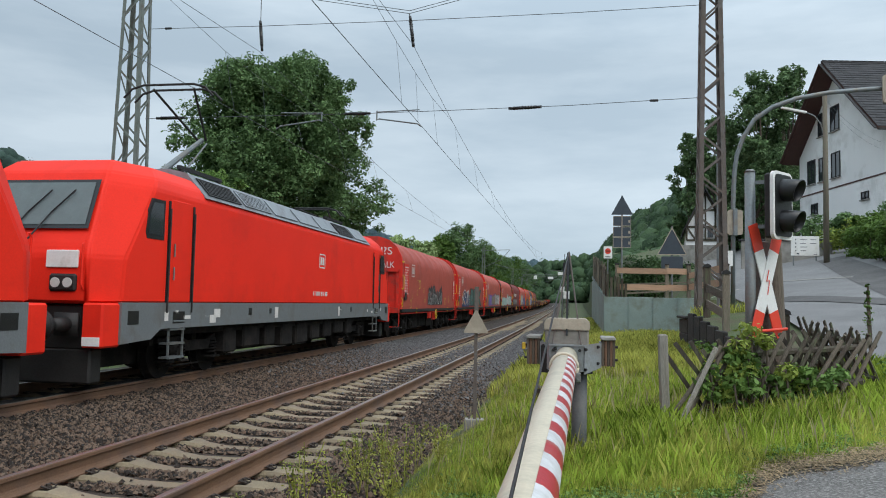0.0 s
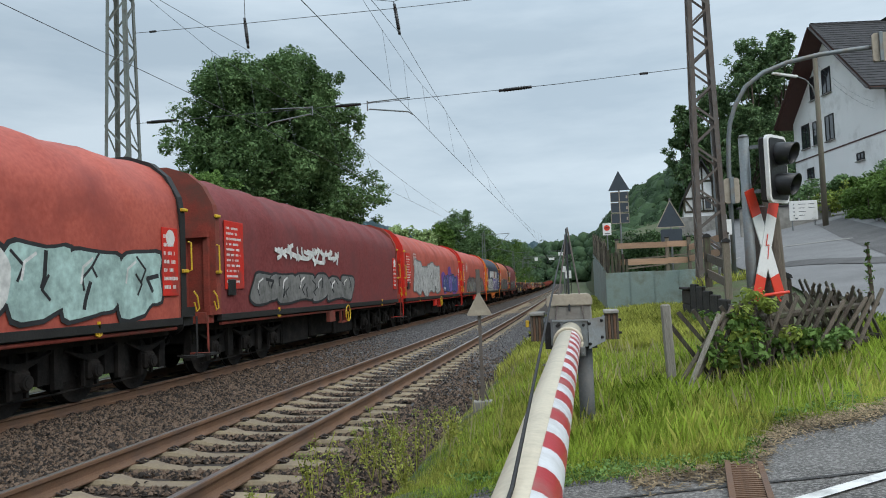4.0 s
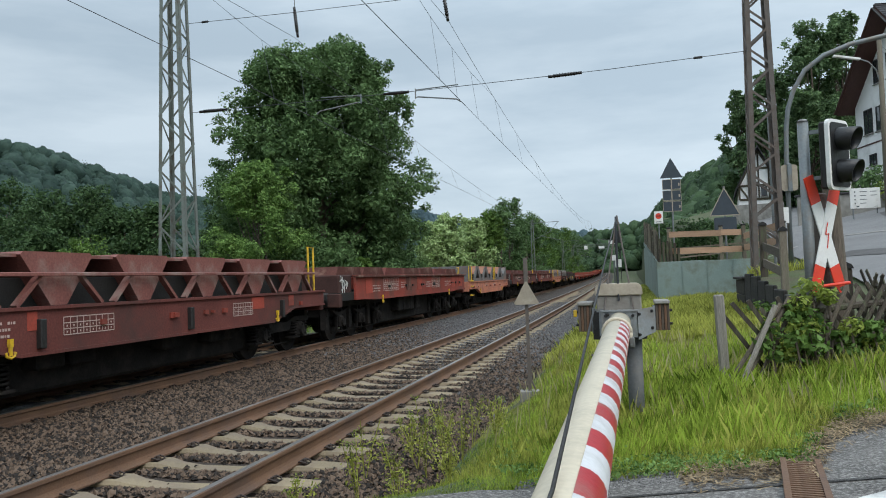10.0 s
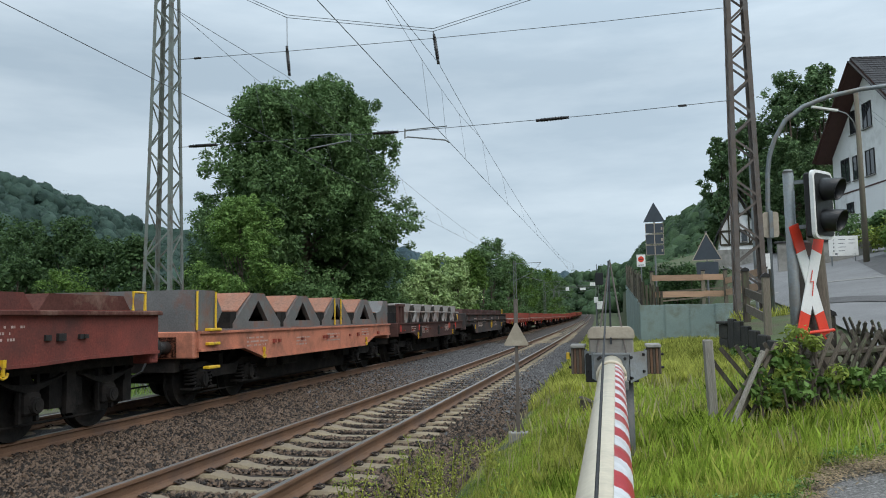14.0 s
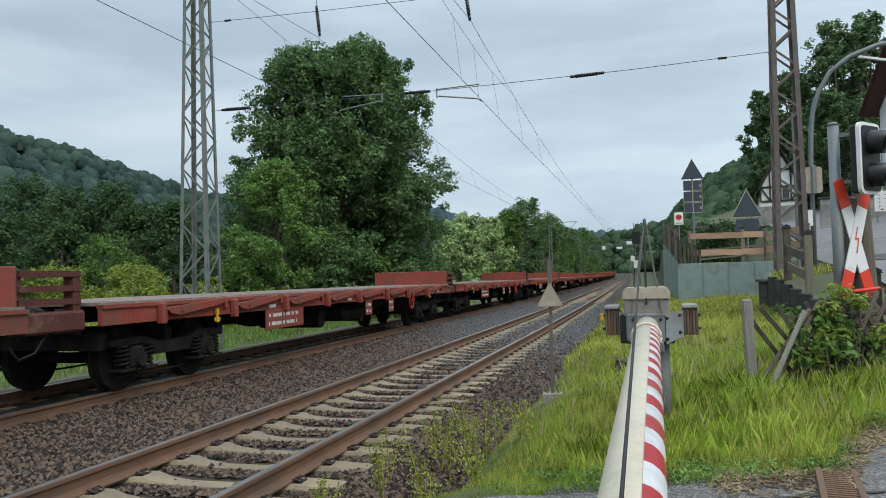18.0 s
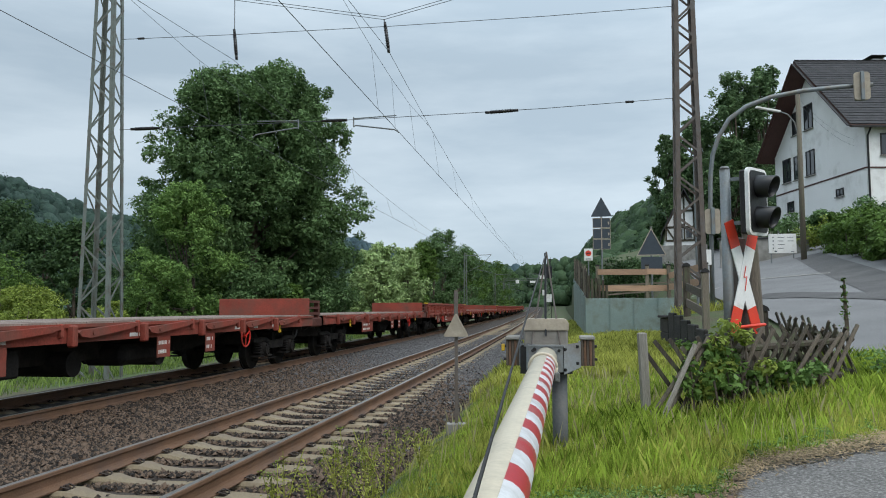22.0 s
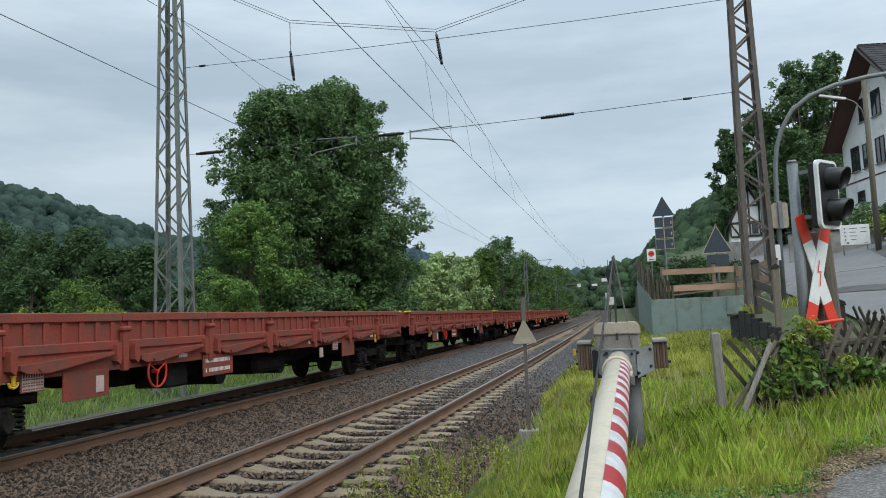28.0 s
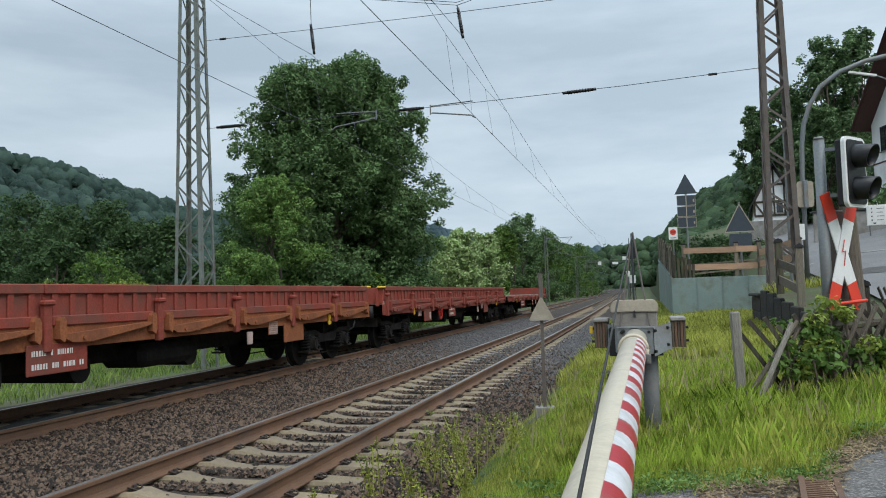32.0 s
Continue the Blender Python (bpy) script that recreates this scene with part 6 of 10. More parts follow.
SPRAY = {k: spray_mat("spray_" + k, c) for k, c in dict(black=(0.02, 0.02, 0.022), grey=(0.17, 0.165, 0.155), silver=(0.40, 0.39, 0.37), white=(0.62, 0.61, 0.58), mint=(0.36, 0.50, 0.46), green=(0.06, 0.13, 0.105), blue=(0.05, 0.07, 0.22), lilac=(0.17, 0.11, 0.36), purple=(0.14, 0.05, 0.26), yellow=(0.55, 0.42, 0.06), cyan=(0.12, 0.28, 0.34), olive=(0.22, 0.19, 0.10), smoke=(0.10, 0.055, 0.05), soot=(0.045, 0.04, 0.04), teal=(0.10, 0.22, 0.21), dusk=(0.105, 0.075, 0.075), navy=(0.022, 0.027, 0.075), orange=(0.60, 0.24, 0.05), rose=(0.34, 0.11, 0.08)).items()}


def blob_faces(bm, pts, x, mi):
    v = [bm.verts.new((x, a, b)) for a, b in pts]
    try:
        f = bm.faces.new(v)
    except ValueError:
        return
    f.material_index = mi


def letter_strokes(rng):
    """A jumble of thick swept strokes over a unit cell: no letter of any alphabet."""
    out = []
    for k in range(3):
        a, b = rng.uniform(-0.25, 0.75), rng.uniform(-0.05, 0.3)
        c, d = a + rng.uniform(0.1, 0.8), rng.uniform(0.6, 1.05)
        if k == 1:
            b, d = d, b
        if k == 2:
            a, c, b, d = -0.3, 1.2, rng.uniform(0.2, 0.8), rng.uniform(0.1, 0.9)
        h = (a + c) / 2 + rng.uniform(-0.5, 0.5), (b + d) / 2 + rng.uniform(-0.45, 0.45)
        pts = []
        for i in range(6):
            u = i / 5
            pts.append(((1 - u) ** 2 * a + 2 * u * (1 - u) * h[0] + u * u * c, min(1.05, max(-0.03, (1 - u) ** 2 * b + 2 * u * (1 - u) * h[1] + u * u * d))))
        out.append(pts)
        if rng.random() < 0.35:
            out.append([(c - 0.22, d + 0.12), (c + 0.05, d), (c - 0.16, d - 0.18)])
    return out


def stroke_poly(bm, pts, wy, wz, x, mi):
    P = []
    for (a, b), (c, d) in zip(pts, pts[1:]):
        for u in (0, 0.34, 0.67):
            P.append((a + (c - a) * u, b + (d - b) * u))
    P.append(pts[-1])
    for i in range(len(P) - 1):
        (a, b), (c, d) = P[i], P[i + 1]
        dy, dz = c - a, d - b
        n = math.hypot(dy, dz) + 1e-6
        ny, nz = -dz / n * wy, dy / n * wz
        ey, ez = dy / n * wy * 0.5, dz / n * wz * 0.5
        blob_faces(bm, [(a + ny - ey, b + nz - ez), (c + ny + ey, d + nz + ez), (c - ny + ey, d - nz + ez), (a - ny - ey, b - nz - ez)], x + i * 0.00003, mi)


def bubble(rng, n=26):
    """Outline of one fat sprayed form in a unit cell: a swollen box with dents."""
    f = [rng.uniform(-0.10, 0.10) for k in range(4)]
    ph = [rng.uniform(0, 6.28) for k in range(4)]
    sh = rng.uniform(-0.18, 0.18)
    out = []
    for i in range(n):
        a = 2 * math.pi * i / n
        c, d = math.cos(a), math.sin(a)
        r = 1 + sum(f[k] * math.sin((k + 2) * a + ph[k]) for k in range(4))
        u = math.copysign(abs(c) ** 0.62, c) * r
        v = math.copysign(abs(d) ** 0.62, d) * r
        out.append((0.5 + 0.5 * u + sh * v * 0.5, 0.5 + 0.47 * v))
    return out


def graffiti(w, x, y0, y1, z0, z1, n, fills, line, seed, halo=None, width=0.17, label=""):
    """A sprayed piece on the side x: swollen forms with a dark rim, slits and highlights; thin strokes where it is a tag."""
    rng = np.random.default_rng(seed)
    mats = [SPRAY[line]] + [SPRAY[f] for f in fills] + [SPRAY[halo or line], SPRAY["white" if line == "black" else "black"]]
    bm = bmesh.new()
    step = (y1 - y0) / n
    if halo:
        for i in range(2 * n + 1):
            cy, cz = y0 + (y1 - y0) * i / (2 * n) + rng.normal() * 0.1, (z0 + z1) / 2 + rng.normal() * 0.10
            ry, rz = step * rng.uniform(0.5, 0.8), (z1 - z0) * rng.uniform(0.40, 0.62)
            blob_faces(bm, [(cy + (p - 0.5) * 2 * ry, max(1.16, cz + (q - 0.5) * 2 * rz)) for p, q in bubble(rng)], x + 0.0004 * (i % 5), len(mats) - 2)
    if width < 0.06:
        for i in range(n):
            a, zb, hh = y0 + step * i, z0, (z1 - z0)
            for k, st in enumerate(letter_strokes(rng)):
                stroke_poly(bm, [(a + p * step, zb + q * hh) for p, q in st], width, width, x + 0.006 + 0.0004 * k, 1)
        return part("graffiti", bm, mats, w, label)
    for i in range(n):
        a, cw = y0 + step * (i - 0.06), step * rng.uniform(1.05, 1.2)
        zb, hh = z0 + rng.uniform(0, 0.06) * (z1 - z0), (z1 - z0) * rng.uniform(0.82, 1.0)
        o = bubble(rng)
        rim = 0.05 + 0.10 * width
        cy, cz = a + cw / 2, zb + hh / 2
        lift = 0.0006 * (i % 3)
        blob_faces(bm, [(cy + (p - 0.5) * (cw + 2 * rim), cz + (q - 0.5) * (hh + 2 * rim)) for p, q in o], x + 0.003 + lift, 0)
        blob_faces(bm, [(cy + (p - 0.5) * cw, cz + (q - 0.5) * hh) for p, q in o], x + 0.006 + lift, 1 + int(rng.integers(0, len(fills))))
        t = 0.016 + 0.008 * rng.random()
        for k in range(3):
            u, v = rng.uniform(0.2, 0.8), rng.uniform(0.15, 0.6)
            e = [(u, v), (u + rng.uniform(-0.12, 0.12), v + rng.uniform(0.1, 0.25)), (u + rng.uniform(-0.2, 0.2), min(0.92, v + rng.uniform(0.25, 0.5)))]
            stroke_poly(bm, [(a + p * cw, zb + q * hh) for p, q in e], t * (1.7 if k == 0 else 1.0), t * (1.7 if k == 0 else 1.0), x + 0.0085 + lift + 0.0002 * k, 0)
        u = rng.uniform(0.2, 0.4)
        stroke_poly(bm, [(a + p * cw, zb + q * hh) for p, q in ((u, 0.5), (u + 0.04, 0.72), (u + 0.2, 0.84))], t, t, x + 0.0095 + lift, len(mats) - 1 if line == "black" else 1)
    return part("graffiti", bm, mats, w, label)


def swoosh(bm, pts, half, x, mi, blunt=0.25):
    """A sprayed stroke along a bent line (three points), swelling in the middle."""
    (a, b), (c, d), (e, f) = pts
    prev = None
    n = 12
    for i in range(n + 1):
        u = i / n
        y, z = (1 - u) ** 2 * a + 2 * u * (1 - u) * c + u * u * e, (1 - u) ** 2 * b + 2 * u * (1 - u) * d + u * u * f
        ty, tz = 2 * (1 - u) * (c - a) + 2 * u * (e - c), 2 * (1 - u) * (d - b) + 2 * u * (f - d)
        k = math.hypot(ty, tz) + 1e-6
        h = half * (blunt + (1 - blunt) * math.sin(math.pi * u))
        now = ((y - tz / k * h, z + ty / k * h), (y + tz / k * h, z - ty / k * h))
        if prev:
            blob_faces(bm, [prev[0], now[0], now[1], prev[1]], x + 0.00002 * i, mi)
        prev = now


def sprayed_piece(w, x, y0, y1, z0, z1, seed, ground, edge, strokes, jag=0.22, rim=0.022, letters=0, ink="black", glow="silver"):
    """A wild sprayed piece: a dark ground with a ragged top, swept strokes over it and a thin light edge."""
    rng = np.random.default_rng(seed)
    names = [ground, edge, ink, glow] + [c for c, k, wd in strokes]
    bm = bmesh.new()
    n = int((y1 - y0) / 0.10)
    tops = []
    for i in range(n + 1):
        u = i / n
        v = noise.noise((u * (y1 - y0) * 1.3, seed * 3.7, 0)) + 0.55 * noise.noise((u * (y1 - y0) * 4.1, seed * 1.9, 5))
        fade = min(1.0, 7 * u + 0.35, 7 * (1 - u) + 0.35)
        tops.append((y0 + u * (y1 - y0), z0 + (z1 - z0) * fade * (1 - jag + jag * 1.3 * v)))
    for (a, ta), (b, tb) in zip(tops, tops[1:]):
        blob_faces(bm, [(a, z0), (b, z0), (b, tb), (a, ta)], x, 0)
    for k, (c, count, wd) in enumerate(strokes):
        for j in range(count):
            i = int(rng.integers(1, n))
            y, t = tops[i]
            zb = z0 + (t - z0) * rng.uniform(0.08, 0.75)
            ly, lz = rng.normal() * 0.32, rng.uniform(0.1, 0.55) * (z1 - z0) * rng.choice((-1, 1, 1))
            q = [(y, zb), (y + ly * 0.5 + rng.normal() * 0.2, zb + lz * 0.5 + rng.normal() * 0.15), (y + ly, zb + lz)]
            q = [(min(y1 - 0.05, max(y0 + 0.05, p)), min(t - 0.02, max(z0 + 0.03, r))) for p, r in q]
            swoosh(bm, q, wd * rng.uniform(0.5, 1.3), x + 0.002 + 0.0012 * k + 0.0003 * (j % 3), 4 + k)
    for i in range(letters):
        a, cw = y0 + (y1 - y0) * (i + 0.12) / letters, (y1 - y0) / letters * 0.86
        zb, hh = z0 + 0.05, (z1 - z0) * rng.uniform(0.72, 0.92)
        form = int(rng.integers(0, 4))
        S = [[((0.05, 0.0), (0.2, 0.5), (0.15, 1.0)), ((0.15, 1.0), (0.6, 0.2), (0.55, 0.45)), ((0.55, 0.45), (0.6, 0.9), (0.9, 1.0)), ((0.9, 1.0), (0.8, 0.4), (0.95, 0.0))],
             [((0.0, 0.0), (0.3, 0.6), (0.5, 1.05)), ((0.5, 1.05), (0.7, 0.5), (1.0, 0.0)), ((0.2, 0.35), (0.5, 0.45), (0.8, 0.3))],
             [((0.15, 1.0), (0.05, 0.5), (0.15, 0.0)), ((0.9, 0.95), (0.6, 0.6), (0.2, 0.5)), ((0.2, 0.5), (0.6, 0.4), (0.95, 0.0))],
             [((0.1, 1.0), (0.15, 0.5), (0.1, 0.05)), ((0.1, 1.0), (1.3, 0.8), (0.7, 0.1)), ((0.7, 0.1), (0.4, -0.05), (0.1, 0.05))]][form]
        for mi, wd, dx in ((3, 0.085, 0.008), (2, 0.058, 0.010)):
            for j, q in enumerate(S):
                swoosh(bm, [(a + p * cw, zb + r * hh) for p, r in q], wd, x + dx + 0.0003 * j, mi, 0.8)
    for (a, ta), (b, tb) in zip(tops, tops[1:]):
        if rng.random() < 0.86:
            h = rim * rng.uniform(0.5, 1.5)
            blob_faces(bm, [(a, ta - h), (b, tb - h), (b, tb + h), (a, ta + h)], x + 0.0065, 1)
    return part("graffiti", bm, [SPRAY[k] for k in names], w)


def word_mesh(text, offset, material):
    cu = bpy.data.curves.new("word", "FONT")
    cu.body, cu.size, cu.offset, cu.extrude, cu.resolution_u = text, 1.0, offset, 0.001, 3
    ob = bpy.data.objects.new("word", cu)
    me = bpy.data.meshes.new_from_object(ob)
    bpy.data.objects.remove(ob)
    me.materials.clear()
    me.materials.append(material)
    return me


def sprayed_word(w, text, x, y0, y1, z0, z1, colour="lilac", outline="white"):
    """A sprayed word in fat letters with a white outline."""
    fill, edge = word_mesh(text, 0.03 if outline else -0.004, SPRAY[colour]), word_mesh(text, 0.085, SPRAY[outline or colour])
    xs = [v.co.x for v in edge.vertices]
    ys = [v.co.y for v in edge.vertices]
    sx, sz = (y1 - y0) / (max(xs) - min(xs)), (z1 - z0) / (max(ys) - min(ys))
    for me, dx, name in ((edge, 0.004, "graffiti_outline"), (fill, 0.010, "graffiti_word")):
        if me is edge and not outline:
            continue
        for v in me.vertices:
            a, b, c = v.co
            v.co = (x + dx + c, y0 + (a - min(xs)) * sx, z0 + (b - min(ys)) * sz)
        ob = new(name, me)
        ob.parent = w


def end_word(w, text, y, x0, x1, z0, z1, colour):
    """A word sprayed on an end wall that faces down the line."""
    me = word_mesh(text, 0.0, SPRAY[colour])
    xs = [v.co.x for v in me.vertices]
    ys = [v.co.y for v in me.vertices]
    for v in me.vertices:
        a, b, c = v.co
        v.co = (x0 + (a - min(xs)) * (x1 - x0) / (max(xs) - min(xs)), y - c - 0.002, z0 + (b - min(ys)) * (z1 - z0) / (max(ys) - min(ys)))
    ob = new("graffiti_word", me)
    ob.parent = w


def rings(w, x, spots, material):
    bm = bmesh.new()
    for (y, z, r) in spots:
        n = 18
        for i in range(n):
            a, b = 2 * math.pi * i / n, 2 * math.pi * (i + 1) / n
            blob_faces(bm, [(y + r * math.cos(a), z + r * math.sin(a)), (y + r * math.cos(b), z + r * math.sin(b)), (y + r * 0.82 * math.cos(b), z + r * 0.82 * math.sin(b)), (y + r * 0.82 * math.cos(a), z + r * 0.82 * math.sin(a))], x, 0)
    part("sprayed_ring", bm, material, w)


# -- electric locomotive --
def outline_loft(bm, levels, mi=0):
    """Loft eight-cornered plans (z, half length, half width, nose half width, shoulder) from bottom to top."""
    rings_ = []
    for z, ly, wx, nx, sh in levels:
        p = [(nx, -ly), (wx, -ly + sh), (wx, ly - sh), (nx, ly), (-nx, ly), (-wx, ly - sh), (-wx, -ly + sh), (-nx, -ly)]
        rings_.append([bm.verts.new((a, b, z)) for a, b in p])
    for s, t in zip(rings_, rings_[1:]):
        for i in range(8):
            bm.faces.new((s[i], s[(i + 1) % 8], t[(i + 1) % 8], t[i])).material_index = mi
    bm.faces.new(rings_[0][::-1]).material_index = mi
    bm.faces.new(rings_[-1]).material_index = mi


def build_loco(a, b, panto):
    w, L = wagon("electric_locomotive", a, b, "bright red electric locomotive with a grey skirt and roof", "locomotives")
    H = L / 2 - 0.62
    bm = bmesh.new()
    outline_loft(bm, [(1.34, H, 1.47, 1.16, 0.42), (2.05, H, 1.47, 1.16, 0.48), (2.22, H - 0.05, 1.47, 1.14, 0.56), (3.22, H - 0.52, 1.46, 1.04, 0.74), (3.42, H - 0.64, 1.37, 1.0, 0.78), (3.66, H - 0.95, 1.10, 0.86, 0.8)])
    fixn(bm)
    bmesh.ops.bevel(bm, geom=list(bm.edges), offset=0.05, segments=3, affect="EDGES")
    body = part("body", bm, M_LOCO, w, smooth=True)
    body.modifiers.new("normals", "WEIGHTED_NORMAL").weight = 80
    for s in (-1, 1):
        bm = bmesh.new()
        prism(bm, [(-H + 0.40, 0.74), (-H + 1.25, 0.78), (-H + 1.55, 0.94), (H - 1.55, 0.94), (H - 1.25, 0.78), (H - 0.40, 0.74), (H - 0.40, 1.37), (-H + 0.40, 1.37)], s * 1.475 - 0.05, s * 1.475 + 0.012, "x")
        sk = part("skirt", fixn(bm), M_LOCOGREY, w)
        for e in (-1, 1):
            for d, wd, z0, z1 in ((0.72, 0.15, 1.03, 1.24), (2.12, 0.20, 1.02, 1.22), (5.1, 0.08, 1.12, 1.27), (6.2, 0.06, 1.14, 1.26)):
                bm = bmesh.new()
                y = e * (H - d)
                box(bm, s * 1.489 - 0.003, s * 1.489 + 0.003, y - wd, y + wd, z0, z1)
                part("opening", bm, M_BLACK, sk, "dark opening in the skirt")
            bm = bmesh.new()
            bbox(bm, s * 1.46 - 0.06, s * 1.46 + 0.045, e * (H - 2.12) - 0.19, e * (H - 2.12) + 0.19, 1.04, 1.07, 0.005)
            part("foothold", bm, M_STEEL, sk)
    # roof: sloping grey cants with vent panels
    bm = bmesh.new()
    prism(bm, [(1.47, 3.30), (1.04, 3.78), (0.7, 3.86), (-0.7, 3.86), (-1.04, 3.78), (-1.47, 3.30)], -H + 3.0, H - 3.0, "y")
    part("roof", fixn(bm), M_LOCOROOF, w)
    nv = 7
    for i in range(nv):
        yc = -H + 3.1 + (2 * H - 6.2) * (i + 0.5) / nv
        hw = (2 * H - 6.2) / nv * 0.44
        bm = bmesh.new()
        m = pose(1.27, yc, 3.545, 0, 48.3, 0)
        box(bm, -0.22, 0.22, -hw, hw, -0.005, 0.014, m)
        if i in (0, 1, 5):
            for k in range(9):
                box(bm, -0.2 + 0.045 * k, -0.18 + 0.045 * k, -hw * 0.92, hw * 0.92, 0.014, 0.024, m)
        part("roof_panel", bm, M_DARK if i in (0, 5) else M_LOCOROOF, w)
    # front faces
    for s in (-1, 1):
        f = s * 1.0
        bm = bmesh.new()
        n0 = Vector((0, s * (H - 0.04), 2.24))
        n1 = Vector((0, s * (H - 0.53), 3.26))
        for (wx, e0, e1, lift, mi) in ((1.06, 0.20, 0.98, 0.03, 0), (0.99, 0.26, 0.93, 0.036, 1)):
            p0, p1 = n0.lerp(n1, e0), n0.lerp(n1, e1)
            o = Vector((0, s * lift, lift * 0.6))
            w1 = wx - 0.07
            vs = [bm.verts.new(Vector((x, 0, 0)) + q + o) for x, q in ((-wx, p0), (wx, p0), (w1, p1), (-w1, p1))]
            bm.faces.new(vs if s < 0 else vs[::-1]).material_index = mi
        part("windscreen", bm, [M_BLACK, M_SCREEN], w, "pale reflecting windscreen in a black frame")
        for x in (-0.25, 0.15):
            bm = bmesh.new()
            tube(bm, [(x, s * (H + 0.05), 2.25), (x + 0.22, s * (H - 0.2), 2.72), (x + 0.5, s * (H - 0.36), 3.08)], 0.014, 5)
            part("wiper", bm, M_BLACK, w)
        for x in (-0.78, 0.78):
            bm = bmesh.new()
            bbox(bm, x - 0.22, x + 0.22, s * H - 0.05, s * H + 0.05, 1.52, 1.78, 0.03)
            lamp = part("headlamp", bm, M_DARK, w)
            bm = bmesh.new()
            for dx in (-0.1, 0.1):
                rod(bm, (x + dx, s * (H + 0.04), 1.65), (x + dx, s * (H + 0.065), 1.65), 0.075, 14)
            part("lens", bm, M_LAMP, lamp)
        for x in (-0.75, 0.75):
            bm = bmesh.new()
            bbox(bm, x - 0.26, x + 0.26, s * H - 0.03, s * H + 0.02, 1.87, 2.13, 0.01)
            part("white_panel", bm, M_WHITE, w)
            bm = bmesh.new()
            tube(bm, [(x + 0.36, s * (H + 0.01), 1.55), (x + 0.36, s * (H + 0.06), 1.62), (x + 0.36, s * (H + 0.06), 2.22), (x + 0.36, s * (H + 0.01), 2.28)], 0.016, 6)
            part("grab_rail", bm, M_LOCO, w)
        bm = bmesh.new()
        bbox(bm, -1.12, 1.12, s * (H - 0.25) - 0.14, s * (H - 0.25) + 0.14, 0.66, 1.33, 0.03)
        part("buffer_beam", bm, M_DARK, w)
        for x in (-1.28, 1.28):
            bm = bmesh.new()
            bbox(bm, x - 0.17, x + 0.17, s * (H - 0.22) - 0.24, s * (H - 0.22) + 0.24, 0.70, 1.36, 0.03)
            corner = part("corner_post", bm, M_LOCO, w)
            bm = bmesh.new()
            box(bm, x - 0.14, x + 0.14, s * (H + 0.024) - 0.006, s * (H + 0.024) + 0.006, 0.73, 0.86)
            part("white_patch", bm, M_WHITE, corner)
        bm = bmesh.new()
        bbox(bm, -1.2, 1.2, s * (H - 0.25) - 0.15, s * (H - 0.25) + 0.15, 0.16, 0.68, 0.03)
        part("rail_guard", bm, M_DARK, w)
        for sx in (-1, 1):
            bm = bmesh.new()
            yc = s * (H - 1.27)
            prism(bm, [(yc + s * 0.10, 3.06), (yc - s * 0.28, 3.06), (yc - s * 0.28, 2.40), (yc + s * 0.24, 2.40), (yc + s * 0.28, 2.5), (yc + s * 0.22, 2.85)], sx * 1.46 - 0.02, sx * 1.46 + 0.016, "x")
            fixn(bm)
            part("cab_window", bm, M_BLACK, w)
            bm = bmesh.new()
            prism(bm, [(yc + s * 0.07, 3.0), (yc - s * 0.22, 3.0), (yc - s * 0.22, 2.47), (yc + s * 0.20, 2.47), (yc + s * 0.21, 2.55), (yc + s * 0.16, 2.83)], sx * 1.478 - 0.003, sx * 1.478 + 0.003, "x")
            fixn(bm)
            part("cab_glass", bm, M_GLASS, w)
            yd = s * (H - 2.12)
            bm = bmesh.new()
            bbox(bm, sx * 1.46 - 0.02, sx * 1.46 + 0.014, yd - 0.34, yd + 0.34, 1.40, 3.12, 0.02)
            door = part("cab_door", bm, M_LOCO, w)
            for e in (-0.42, 0.42):
                bm = bmesh.new()
                box(bm, sx * 1.474 - 0.004, sx * 1.474 + 0.004, yd + e - 0.035, yd + e + 0.035, 1.36, 3.08)
                part("door_groove", bm, M_BLACK, door)
                bm = bmesh.new()
                rod(bm, (sx * 1.50, yd + e, 1.2), (sx * 1.50, yd + e, 2.95), 0.017, 6)
                part("grab_rail", bm, M_DARK, w)
            bm = bmesh.new()
            for k in range(3):
                box(bm, sx * 1.38 - 0.1, sx * 1.38 + 0.1, yd - 0.25, yd + 0.25, 0.42 + 0.24 * k, 0.45 + 0.24 * k)
            for e in (-0.24, 0.24):
                box(bm, sx * 1.44 - 0.015, sx * 1.44 + 0.015, yd + e - 0.015, yd + e + 0.015, 0.42, 0.95)
            part("steps", bm, M_STEEL, w)
            bm = bmesh.new()
            for z in (1.75, 2.15):
                rod(bm, (sx * 1.50, yd + s * 0.25, z), (sx * 1.50, yd + s * 0.25, z + 0.22), 0.014, 6)
            part("door_handle", bm, M_STEEL, door)
    for sx in (-1, 1):
        put("emblem", shared("emblem_loco", lambda: logo_bm(0.42), M_LETTER), w, pose(sx * 1.474, 0.9 * sx, 2.5, 0, 0, 0 if sx > 0 else 180))
        bm = lettering_bm(np.random.default_rng(7), 1.3, 0.13, 1, 0.9)
        part("lettering", bm, M_LETTER, w, at=pose(sx * 1.474, 0.9 * sx, 1.62, 0, 0, 0 if sx > 0 else 180))
        bm = bmesh.new()
        rng = np.random.default_rng(11)
        for k in range(14):
            y = rng.uniform(-H + 1.2, H - 1.2)
            box(bm, sx * 1.489, sx * 1.492, y - rng.uniform(0.03, 0.2), y + 0.06, 0.98 + 0.25 * rng.random(), 1.12 + 0.2 * rng.random())
        part("markings", bm, M_LETTER, w)
    # underfloor gear
    rng = np.random.default_rng(3)
